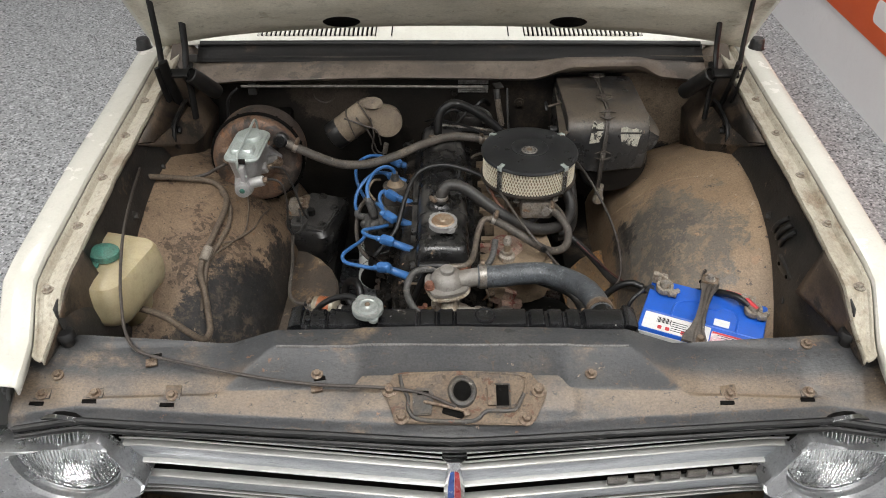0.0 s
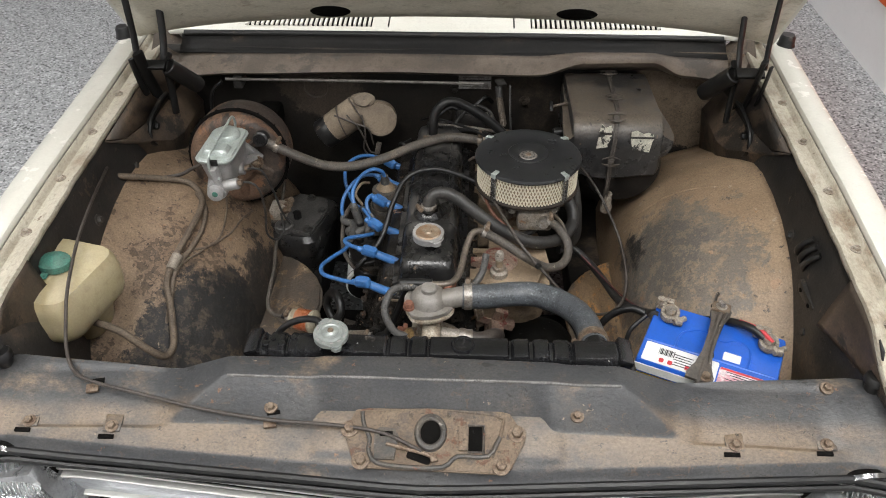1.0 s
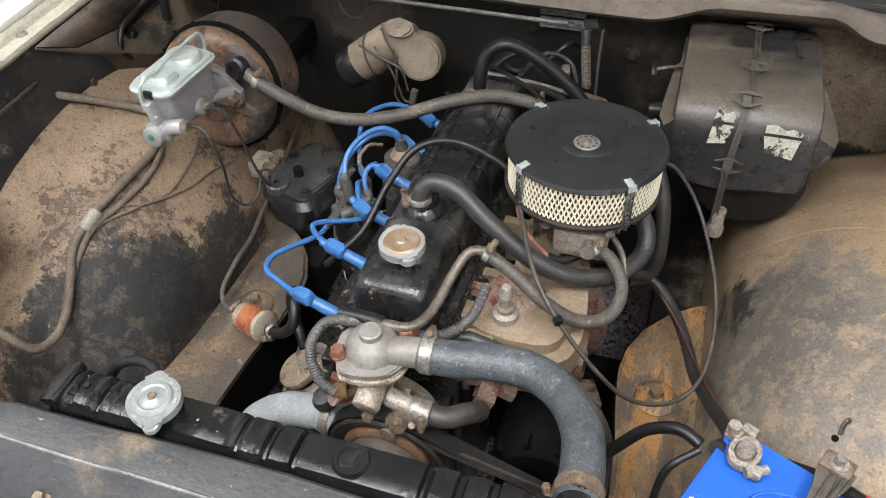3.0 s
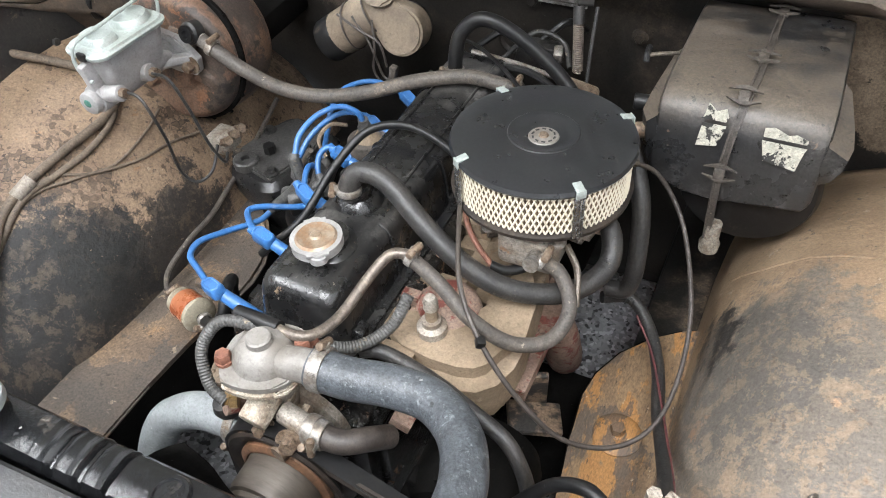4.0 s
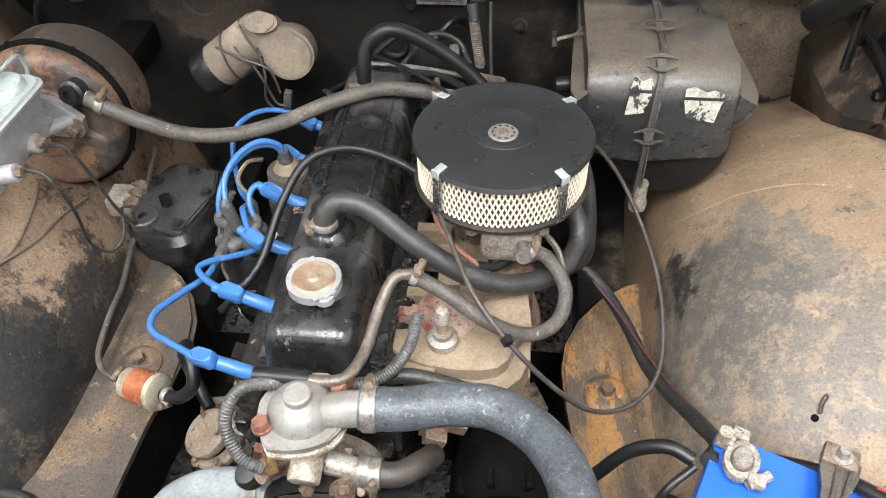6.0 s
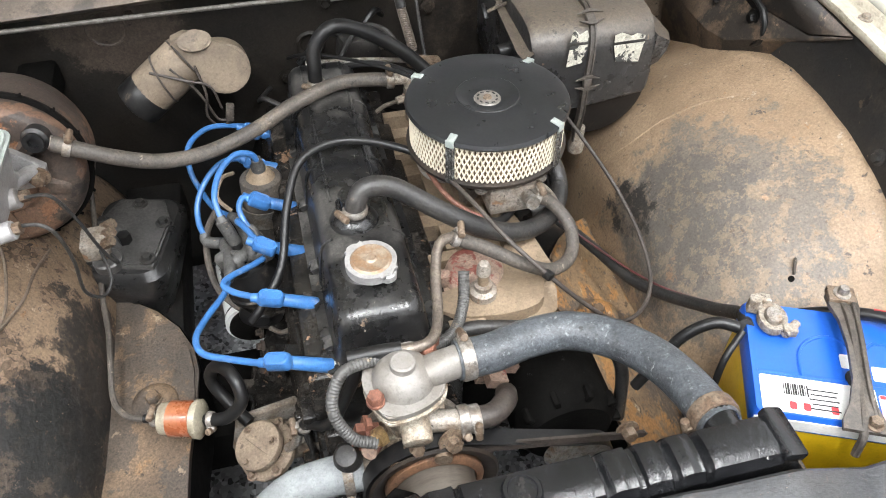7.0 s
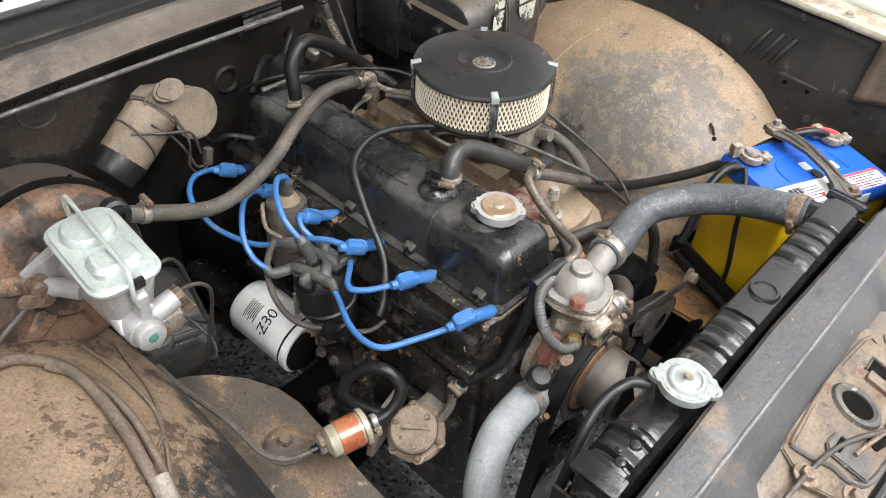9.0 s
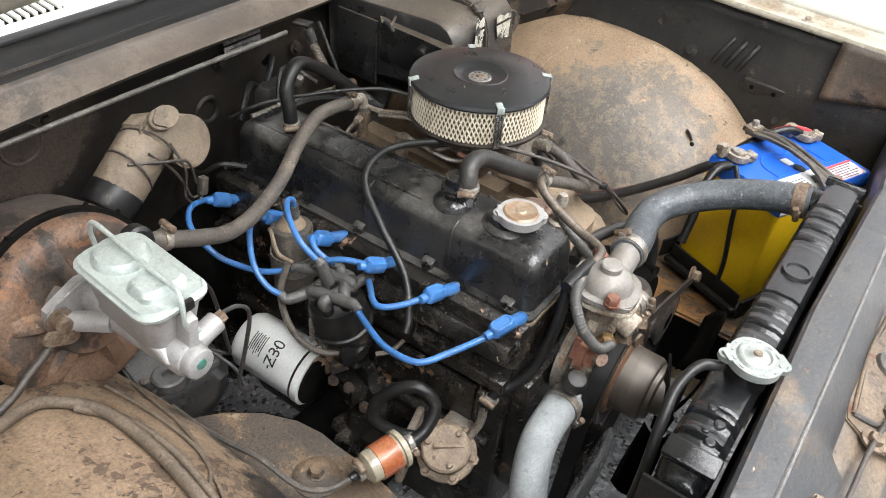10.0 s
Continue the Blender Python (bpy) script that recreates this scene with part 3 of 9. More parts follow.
def lathe(bm, prof, m=Matrix(), seg=28, a0=0.0, a1=360.0):
    """Turn a profile of (radius, height) about z, placed by m."""
    full = abs(a1 - a0) >= 359.9
    k = seg if full else seg + 1
    rings = []
    for r, z in prof:
        if r < 1e-6:
            rings.append([bm.verts.new(m @ Vector((0, 0, z)))])
        else:
            rings.append([bm.verts.new(m @ Vector((r * math.cos(radians(a0 + (a1 - a0) * i / seg)), r * math.sin(radians(a0 + (a1 - a0) * i / seg)), z))) for i in range(k)])
    for a, b in zip(rings, rings[1:]):
        for i in range(seg):
            j = (i + 1) % k
            if len(a) == 1 and len(b) == 1:
                continue
            if len(a) == 1:
                bm.faces.new((a[0], b[i], b[j]))
            elif len(b) == 1:
                bm.faces.new((a[i], b[0], a[j]))
            else:
                bm.faces.new((a[i], b[i], b[j], a[j]))
    return bm


def cyl(bm, p, q, r, r2=None, seg=20, bev=0.0):
    p, q = Vector(p), Vector(q)
    h = (q - p).length
    r2 = r if r2 is None else r2
    m = Matrix.Translation(p) @ frame_of(q - p)
    if bev:
        prof = [(0, 0), (r - bev, 0), (r - bev * 0.3, bev * 0.3), (r, bev), (r2, h - bev), (r2 - bev * 0.3, h - bev * 0.3), (r2 - bev, h), (0, h)]
    else:
        prof = [(0, 0), (r, 0), (r2, h), (0, h)]
    return lathe(bm, prof, m, seg)


def spline(pts, n=6):
    c = [Vector(p) for p in pts]
    e = [2 * c[0] - c[1], *c, 2 * c[-1] - c[-2]]
    out = []
    for i in range(1, len(e) - 2):
        a, b, d, f = e[i - 1:i + 3]
        for k in range(n):
            s = k / n
            out.append(0.5 * (2 * b + (d - a) * s + (2 * a - 5 * b + 4 * d - f) * s * s + (3 * b - a - 3 * d + f) * s ** 3))
    out.append(c[-1])
    return out


def tube(bm, pts, r, seg=12, n=6, rib=0.0, pitch=0.006, cap=True, smooth=True, squash=1.0):
    """A round hose, pipe or cable along a soft line; rib: corrugated by that depth."""
    line = spline(pts, n) if smooth else [Vector(p) for p in pts]
    if rib:
        ln = [0.0]
        for a, b in zip(line, line[1:]):
            ln.append(ln[-1] + (b - a).length)
        k = max(2, int(ln[-1] / pitch) * 2)
        fine = []
        for i in range(k + 1):
            s = ln[-1] * i / k
            j = max(0, min(len(ln) - 2, next((q for q in range(len(ln) - 1) if ln[q + 1] >= s), len(ln) - 2)))
            u = (s - ln[j]) / max(1e-9, ln[j + 1] - ln[j])
            fine.append(line[j].lerp(line[j + 1], u))
        line = fine
    rings = []
    up = None
    for i, p in enumerate(line):
        t = (line[min(i + 1, len(line) - 1)] - line[max(i - 1, 0)]).normalized()
        if up is None:
            up = t.orthogonal().normalized()
        else:
            up = (up - t * up.dot(t)).normalized()
        side = t.cross(up)
        rr = r[min(i, len(r) - 1)] if isinstance(r, (list, tuple)) else r
        if rib and i % 2:
            rr -= rib
        rings.append([bm.verts.new(p + rr * (math.cos(2 * math.pi * k / seg) * up + squash * math.sin(2 * math.pi * k / seg) * side)) for k in range(seg)])
    for a, b in zip(rings, rings[1:]):
        for k in range(seg):
            bm.faces.new((a[k], a[(k + 1) % seg], b[(k + 1) % seg], b[k]))
    if cap:
        bm.faces.new(rings[0][::-1])
        bm.faces.new(rings[-1])
    return bm


def loft(bm, rings, closed=True, cap=True):
    """Skin over rings of points with equal counts."""
    vs = [[bm.verts.new(p) for p in r] for r in rings]
    k = len(vs[0])
    for a, b in zip(vs, vs[1:]):
        for i in range(k if closed else k - 1):
            bm.faces.new((a[i], a[(i + 1) % k], b[(i + 1) % k], b[i]))
    if cap and closed:
        bm.faces.new(vs[0][::-1])
        bm.faces.new(vs[-1])
    return bm


def prism(bm, outline, h, m=Matrix(), bevel=0.0):
    """A flat plate of any outline (x, y), h thick, upwards from z = 0, placed by m."""
    lo = [bm.verts.new(m @ Vector((x, y, 0))) for x, y in outline]
    hi = [bm.verts.new(m @ Vector((x, y, h))) for x, y in outline]
    k = len(lo)
    fs = [bm.faces.new(lo[::-1]), bm.faces.new(hi)]
    for i in range(k):
        fs.append(bm.faces.new((lo[i], lo[(i + 1) % k], hi[(i + 1) % k], hi[i])))
    if bevel:
        bmesh.ops.bevel(bm, geom=list(fs[1].edges), offset=bevel, segments=2, affect="EDGES")
    return bm


def rrect(w, h, r, n=5):
    o = []
    for cx, cy, a in ((w / 2 - r, h / 2 - r, 0), (-w / 2 + r, h / 2 - r, 90), (-w / 2 + r, -h / 2 + r, 180), (w / 2 - r, -h / 2 + r, 270)):
        for i in range(n + 1):
            t = radians(a + 90 * i / n)
            o.append((cx + r * math.cos(t), cy + r * math.sin(t)))
    return o


def bolt_mesh(r=0.008, h=0.006, washer=1.6):
    bm = B()
    lathe(bm, [(0, -0.002), (r * washer, -0.002), (r * washer, 0.001), (r * 1.1, 0.0016), (0, 0.0016)], seg=16)
    lathe(bm, [(0, 0.001), (r, 0.001), (r, h * 0.8), (r * 0.85, h), (0, h)], seg=6)
    return bm


def bolt(parent, p, d=(0, 0, 1), r=0.008, h=0.006, material="rusty_bolt", washer=1.6, name="bolt"):
    bm = bolt_mesh(r, h, washer)
    bmesh.ops.transform(bm, matrix=Matrix.Translation(p) @ frame_of(d), verts=bm.verts)
    return part(name, bm, material, parent)


def clamp(parent, p, d, r, material="clamp_steel", w=0.012, screw=(0, 0, 1)):
    """A hose clamp: band, and a worm screw on one side."""
    d = Vector(d).normalized()
    m = Matrix.Translation(Vector(p) - d * w / 2) @ frame_of(d)
    bm = B()
    lathe(bm, [(r - 0.001, 0), (r + 0.0015, 0), (r + 0.0022, w * 0.15), (r + 0.0022, w * 0.85), (r + 0.0015, w), (r - 0.001, w)], m, 24)
    s = Vector(screw)
    s = (s - d * s.dot(d)).normalized()
    t = d.cross(s)
    q = Vector(p) + s * (r + 0.006)
    box(bm, Vector(p) + s * (r + 0.003), (0.01, 0.01, 0.008), bevel=0.001)
    band = part("hose_clamp", bm, material, parent)
    part("clamp_screw", cyl(B(), q - t * 0.011, q + t * 0.011, 0.0045, seg=10, bev=0.001), "rusty_bolt", band)
    return band


def interp(x, xs, ys):
    return float(np.interp(x, xs, ys))


def smoothstep(a, b, x):
    t = max(0.0, min(1.0, (x - a) / (b - a)))
    return t * t * (3 - 2 * t)


def grid(bm, us, vs, f):
    """A sheet: f(u, v) -> point."""
    rows = [[bm.verts.new(f(u, v)) for v in vs] for u in us]
    for a, b in zip(rows, rows[1:]):
        for i in range(len(vs) - 1):
            bm.faces.new((a[i], b[i], b[i + 1], a[i + 1]))
    return bm


def span(a, b, n):
    return [a + (b - a) * i / n for i in range(n + 1)]


def solid(ob, t, offset=-1.0):
    md = ob.modifiers.new("thickness", "SOLIDIFY")
    md.thickness, md.offset = t * 1.1, offset
    return ob


def blob(bm, c, s, rot=(0, 0, 0), k=3):
    r = bmesh.ops.create_cube(bm, size=1.0)
    vs = r["verts"]
    bmesh.ops.transform(bm, matrix=pose(*c, *rot) @ Matrix.Diagonal((*s, 1)), verts=vs)
    bmesh.ops.bevel(bm, geom=list({e for v in vs for e in v.link_edges}), offset=min(s) * 0.38, segments=4, affect="EDGES")
    return bm

# ---- the room ----
RX0, RX1, RY0, RY1, RH = -4.5, 1.87, -4.0, 8.0, 4.2
FZ = 0.0727          # floor level in plan units


def slab(name, c, s, material, label, cat):
    return tagged(part(name, box(B(), c, s), material), label, cat, kind="structure")


slab("floor", ((RX0 + RX1) / 2, (RY0 + RY1) / 2, FZ - 0.05), (RX1 - RX0 + 0.4, RY1 - RY0 + 0.4, 0.1), "floor", "grey showroom floor coated with light and dark flakes", "floor")
slab("wall_east", (RX1 + 0.06, (RY0 + RY1) / 2, RH / 2), (0.12, RY1 - RY0, RH), "wall_white", "white painted showroom wall behind an orange banner", "wall")
slab("wall_west", (RX0 - 0.06, (RY0 + RY1) / 2, RH / 2), (0.12, RY1 - RY0, RH), "wall_white", "plain white showroom wall", "wall")
slab("wall_north", ((RX0 + RX1) / 2, RY1 + 0.06, RH / 2), (RX1 - RX0, 0.12, RH), "wall_grey", "plain grey showroom wall", "wall")
slab("wall_south", ((RX0 + RX1) / 2, RY0 - 0.06, RH / 2), (RX1 - RX0, 0.12, RH), "wall_white", "plain white showroom wall", "wall")
slab("ceiling", ((RX0 + RX1) / 2, (RY0 + RY1) / 2, RH + 0.05), (RX1 - RX0, RY1 - RY0, 0.1), "ceiling_dark", "dark showroom ceiling", "ceiling")

banner = thing("banner", "orange banner with pale and dark lettering on a white wall", "banner")
part("sheet", box(B(), (RX1 - 0.004, 3.6, 0.81), (0.006, 4.4, 0.88), bevel=0.001), "orange", banner)
for dy, dz, w, h, mt in ((3.22, 0.50, 0.16, 0.10, "wall_white"), (3.02, 0.48, 0.10, 0.05, "wall_white"), (2.86, 0.50, 0.09, 0.12, "ink"), (2.66, 0.50, 0.09, 0.12, "ink"), (2.46, 0.50, 0.09, 0.12, "ink")):
    part("mark", prism(B(), rrect(w, h, 0.03), 0.002, Matrix.Translation((RX1 - 0.008, dy, dz)) @ pose(0, 0, 0, 90, 0, -90)), mt, banner)

# ceiling lamps: long panels with a frame and a glowing diffuser
for lx, ly in ((-2.4, -1.3), (-0.6, -1.3), (1.0, -1.3), (-2.4, 0.05), (-0.3, -0.15), (1.1, 0.05), (-2.3, 3.6), (1.1, 3.7)):
    L = thing("ceiling_lamp", "long white ceiling panel lamp, switched on", "lamp", "ceiling lamps")
    LP = Vector((lx, ly, RH - 0.04))
    fr = B()
    for c, s in (((0.32, 0, 0), (0.04, 1.6, 0.06)), ((-0.32, 0, 0), (0.04, 1.6, 0.06)), ((0, 0.8, 0), (0.6, 0.04, 0.06)), ((0, -0.8, 0), (0.6, 0.04, 0.06))):
        box(fr, LP + Vector(c), s, bevel=0.004)
    part("frame", fr, "wall_white", L)
    part("diffuser", box(B(), LP + Vector((0, 0, 0.005)), (0.59, 1.55, 0.01)), "glow", L)
    a = bpy.data.lights.new("ceiling_lamp_light", "AREA")
    a.shape, a.size, a.size_y, a.energy, a.color = "RECTANGLE", 0.62, 1.65, LAMP * 0.62 * 1.65, (1.0, 0.995, 0.98)
    lo = new("ceiling_lamp_light", a)
    lo.location = W @ Vector((lx, ly, RH - 0.06))

# ---- car body ----
car = thing("car", "cream old sedan front with open bonnet and dusty engine bay", "car")


def hw(y):
    """Half width of the line of guard bolts."""
    return interp(y, (0.6, 0.8, 0.97, 1.3, 1.62, 1.94, 2.4), (0.62, 0.645, 0.666, 0.6875, 0.70, 0.716, 0.72))


for sgn, side in ((-1, "left"), (1, "right")):
    X = lambda v: CX + sgn * v
    ys = span(0.80, 2.5, 40)
    # painted outer skin
    prof = ((0.0115, 0.936), (0.0125, 0.950), (0.0145, 0.9535), (0.019, 0.955), (0.040, 0.957), (0.060, 0.955), (0.064, 0.952), (0.067, 0.945), (0.085, 0.90), (0.115, 0.82), (0.135, 0.70), (0.14, 0.5), (0.12, 0.28))
    bm = B()
    drop = lambda y: -0.02 * smoothstep(1.05, 0.75, y) - 0.052 * smoothstep(0.985, 0.865, y)
    grid(bm, ys, range(len(prof)), lambda y, i: Vector((X(hw(y) + prof[i][0]), y, prof[i][1] + drop(y))))
    fender = solid(part("fender", bm, "cream", car, "clean cream painted front guard"), 0.003)
    # dirty gutter flange
    bm = B()
    fl_in = lambda y: 0.025 * (0.1 + 0.9 * smoothstep(0.868, 0.965, y)) + 0.0006 * math.sin(37 * y) + 0.0005 * math.sin(91 * y)
    gp = ((0.0105, 0.944), (0.008, 0.934), (0.002, 0.929), (-0.5, 0.930), (-1.0, 0.932), (-1.03, 0.929), (-1.035, 0.923))
    grid(bm, span(0.868, 1.95, 128), range(len(gp)), lambda y, i: Vector((X(hw(y) + (gp[i][0] if gp[i][0] > 0 else gp[i][0] * fl_in(y))), y, gp[i][1] + drop(y))))
    gut = solid(part("guard_flange", bm, "cream_dirty", car, "grimy cream flange with a row of bolts"), 0.002)
    for y in ((0.972, 1.14, 1.30, 1.463, 1.622, 1.785, 1.943) if sgn < 0 else (0.977, 1.146, 1.308, 1.473, 1.628, 1.785, 1.943)):
        bolt(car, (X(hw(y) - 0.002), y, 0.932 + drop(y)), r=0.0062, h=0.006, material="corroded", name="guard_bolt")
    # inner guard
    bm = B()
    def ig(y, z):
        x = hw(y) - 0.018 - 0.02 * smoothstep(0.9, 0.8, z) + (0.018 * smoothstep(1.1, 0.98, y) * smoothstep(0.93, 0.84, z) if sgn > 0 else 0)
        return Vector((X(x + 0.0015 * math.sin(9 * y + 3 * z)), y, z))
    grid(bm, span(0.93, 1.9, 30), (0.921, 0.90, 0.87, 0.84, 0.81, 0.78, 0.74, 0.68, 0.6, 0.5), ig)
    guard = solid(part("inner_guard", bm, "guard_grey", car, "black inner guard with brown dust"), 0.003)
    for y, z in ((1.526, 0.814), (1.316, 0.827), (1.13, 0.76)):
        bolt(car, (X(hw(y) - 0.036), y, z), (-sgn, 0, 0.2), r=0.007, h=0.009, material="rubber", name="guard_bolt")

    # wheel housing
    def top(y):
        return interp(y, (0.92, 0.98, 1.05, 1.116, 1.16, 1.218, 1.26, 1.31, 1.38, 1.45, 1.53, 1.62, 1.72, 1.85), (0.36, 0.46, 0.59, 0.688, 0.732, 0.775, 0.795, 0.809, 0.822, 0.826, 0.822, 0.805, 0.77, 0.70))
    def house(y, u):
        xo, xi = hw(y) - 0.034, 0.372
        t = top(y) + (0.008 if sgn > 0 else 0.0)
        # an arched shoulder that ends in a steep inner face
        x = interp(u, (0, 0.10, 0.2, 0.3, 0.4, 0.5, 0.6, 0.68, 0.76, 0.84, 0.92, 1.0), (xo, 0.61, 0.575, 0.54, 0.505, 0.475, 0.447, 0.427, 0.407, 0.392, 0.381, 0.373))
        z = t - interp(x, (0.368, 0.375, 0.384, 0.395, 0.41, 0.43, 0.447, 0.475, 0.51, 0.55, 0.59, 0.63, 0.68), (0.40, 0.31, 0.245, 0.198, 0.166, 0.137, 0.115, 0.086, 0.062, 0.045, 0.033, 0.018, 0.0)) * smoothstep(0.90, 1.12, y)
        z -= 0.22 * smoothstep(0.97, 1.0, u)
        bumpy = 0.003 * noise.noise((7 * x, 7 * y, 3 * z + sgn))
        return Vector((X(x), y, max(0.3, z) + bumpy))
    bm = B()
    grid(bm, span(0.94, 1.86, 70), span(0, 1, 40), house)
    wheel_house = solid(part("wheel_housing", bm, "dome" if sgn < 0 else "dome_right", car, "tan wheel housing with flaking and blackened paint", smooth=60), 0.003)
    # pressed ridge that arches over the housing
    if sgn > 0:
        bm = B()
        ridge = []
        for i in range(15):
            k = i / 14
            p = house(interp(k, (0, 0.25, 0.5, 0.8, 1), (1.585, 1.562, 1.553, 1.537, 1.52)), 0.78 - 0.58 * k)
            ridge.append(p + Vector((0, 0, 0.0005)))
        tube(bm, ridge, 0.0013, 8, 3)
        part("pressed_ridge", bm, "dome_right", car)
    # frame rail
    rail = thing("frame_rail", "rusty brown steel front frame rail", "frame rail", "front frame rails")
    out = [(0.41, 0.88), (0.41, 1.575), (0.36, 1.555), (0.322, 1.525), (0.290, 1.485), (0.270, 1.44), (0.264, 1.40), (0.270, 1.33), (0.280, 1.26), (0.285, 1.18), (0.285, 0.88)]
    bm = prism(B(), [(X(a), b) for a, b in (out if sgn > 0 else out[::-1])], 0.10, Matrix.Translation((0, 0, 0.452)), bevel=0.006)
    part("beam", bm, "rail" if sgn > 0 else "rail_dark", rail)
    # near-black sheet over the brown side, shade of the cavity put into colour
    part("web_shade", loft(B(), [[Vector((X(a - 0.002), b, z)) for a, b in out[2:]] for z in (0.44, 0.546)], closed=False), "black_deep", rail, "near-black sheet for the shade down the rail's inner side")
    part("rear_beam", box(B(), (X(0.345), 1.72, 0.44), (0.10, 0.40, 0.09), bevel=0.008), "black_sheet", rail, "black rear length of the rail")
    bm = lathe(B(), [(0, 0), (0.031, 0), (0.031, 0.003), (0.024, 0.008), (0.018, 0.009), (0, 0.009)], Matrix.Translation((X(0.323), 1.355, 0.551)), 26)
    part("washer_plate", bm, "rail" if sgn > 0 else "rail_dark", rail)
    bolt(rail, (X(0.323), 1.355, 0.560), r=0.010, h=0.011, material="rail" if sgn > 0 else "rail_dark", washer=1.2)
    # hinge shelf: a tan sloping top over a black face
    tl = [(0.668, 1.455, 0.918), (0.688, 1.84, 0.918), (0.640, 1.84, 0.855), (0.648, 1.68, 0.858), (0.664, 1.53, 0.878)]
    bm = B()
    bm.faces.new([bm.verts.new((X(a), b, c)) for a, b, c in tl])
    solid(part("hinge_shelf", bm, "corner_mix", car, "tan dusty face below the guard flange"), 0.003)
    bm = B()
    mid = ((0.605, 1.84, 0.80), (0.608, 1.69, 0.80), (0.622, 1.655, 0.80), (0.668, 1.565, 0.845))
    rows_ = [[bm.verts.new((X(a), b, c - 0.001)) for a, b, c in (tl[2], tl[3], tl[4], tl[0])], [bm.verts.new((X(a), b, c)) for a, b, c in mid], [bm.verts.new((X(a + 0.02), b + 0.01, 0.68)) for a, b, c in mid]]
    for ra, rb in zip(rows_, rows_[1:]):
        for q in range(3):
            bm.faces.new((ra[q], ra[q + 1], rb[q + 1], rb[q]))
    solid(part("hinge_face", bm, "corner_mix", car, "brown and black pressed face under the hinge"), 0.003)

# slots, bracket and dents on the right inner guard
for y in (1.258, 1.235, 1.212):
    bm = B()
    tube(bm, [(CX + hw(y) - 0.026, y - 0.010, 0.872), (CX + hw(y) - 0.037, y - 0.002, 0.855), (CX + hw(y) - 0.040, y + 0.006, 0.836), (CX + hw(y) - 0.034, y + 0.012, 0.822)], 0.0052, 10, 3)
    part("pressed_slot", bm, "guard_grey", car)
bm = box(B(), (CX + hw(1.17) - 0.033, 1.168, 0.804), (0.018, 0.078, 0.030), (0, -12, 0), bevel=0.005)
part("guard_bracket", bm, "guard_grey", car)
for dy in (-0.02, 0.02):
    part("hole_rim", cyl(B(), (CX + hw(1.17) - 0.0445, 1.168 + dy, 0.806), (CX + hw(1.17) - 0.041, 1.168 + dy, 0.806), 0.004, seg=10), "black_deep", car)

# radiator support panel
def front_y(x):
    u = x - CX
    return interp(abs(u), (0, 0.05, 0.25, 0.51, 0.60, 0.70), (0.776, 0.778, 0.793, 0.811, 0.818, 0.798))


def back_y(x):
    u = abs(x - CX)
    return interp(u, (0, 0.36, 0.42, 0.62, 0.70), (0.933, 0.925, 0.930, 0.945, 0.93))


CREST = 0.894


def foot_y(x):
    """Front foot of the ridge."""
    return 0.846 + 0.018 * smoothstep(0.175, 0.155, abs(x - CX - 0.01))


def sup_z(x, y):
    u = x - CX
    f, b = front_y(x), back_y(x)
    v = (y - f) / (b - f)
    z = 0.798 + 0.052 * (1 - (1 - v) ** 1.6)
    # ridge along the back, hipped at both ends, with a steeper bay in the middle
    ramp_ = lambda a, b_, t: min(1.0, max(0.0, (t - a) / (b_ - a)))
    foot = foot_y(x)
    z += 0.029 * min(ramp_(foot, CREST, y), ramp_(0.362, 0.285, abs(u + 0.003)))
    # low swage beside the latch and a dished outer field
    mid = smoothstep(0.185, 0.165, abs(u - 0.02))
    z += 0.003 * mid * smoothstep(0.80, 0.815, y)
    z -= 0.005 * smoothstep(0.36, 0.40, abs(u)) * smoothstep(0.60, 0.56, abs(u)) * smoothstep(0.838, 0.846, y) * smoothstep(0.935, 0.92, y)
    z -= 0.006 * smoothstep(0.10, 0.0, v)
    z += 0.002 * noise.noise((6 * x, 9 * y, 0.3))
    return z


bm = B()
nx = 220
rows = []
for i in range(nx + 1):
    x = CX - 0.70 + 1.40 * i / nx
    f, b = front_y(x), back_y(x)
    ft = foot_y(x)
    ysup = span(f, ft, 22)[:-1] + span(ft, CREST, 12)[:-1] + span(CREST, b, 12)
    col = [bm.verts.new((x, f + 0.004, sup_z(x, f) - 0.02))]
    col += [bm.verts.new((x, y, sup_z(x, y))) for y in ysup]
    zb = sup_z(x, b)
    col += [bm.verts.new((x, b + 0.004, zb - 0.004)), bm.verts.new((x, b + 0.006, zb - 0.03)), bm.verts.new((x, b + 0.006, 0.60 if abs(x - CX) < 0.31 else 0.38))]
    rows.append(col)
for a, c in zip(rows, rows[1:]):
    for j in range(len(a) - 1):
        bm.faces.new((a[j], c[j], c[j + 1], a[j + 1]))
support = thing("radiator_support", "dusty black pressed radiator support panel across the front", "body panel")
solid(part("panel", bm, "support", support, smooth=22), 0.002)
# seal lip along the front edge
bm = B()
tube(bm, [(x, front_y(x) - 0.004, sup_z(x, front_y(x)) - 0.003) for x in span(CX - 0.69, CX + 0.69, 60)], 0.0062, 8, 1)
tube(bm, [(x, front_y(x) - 0.010, sup_z(x, front_y(x)) - 0.014) for x in span(CX - 0.69, CX + 0.69, 60)], 0.005, 8, 1)
part("seal_lip", bm, "black_plastic", support, "black rubber lip along the front edge")
for x, y in ((-0.62, 0.872), (-0.637, 0.842), (-0.556, 0.848), (-0.43, 0.840), (0.455, 0.842), (0.585, 0.850), (0.60, 0.926), (0.235, 0.862), (-0.20, 0.862)):
    bolt(support, (x, y, sup_z(x, y) + 0.002), (0, -0.25, 1), r=0.006, h=0.007, name="bolt")
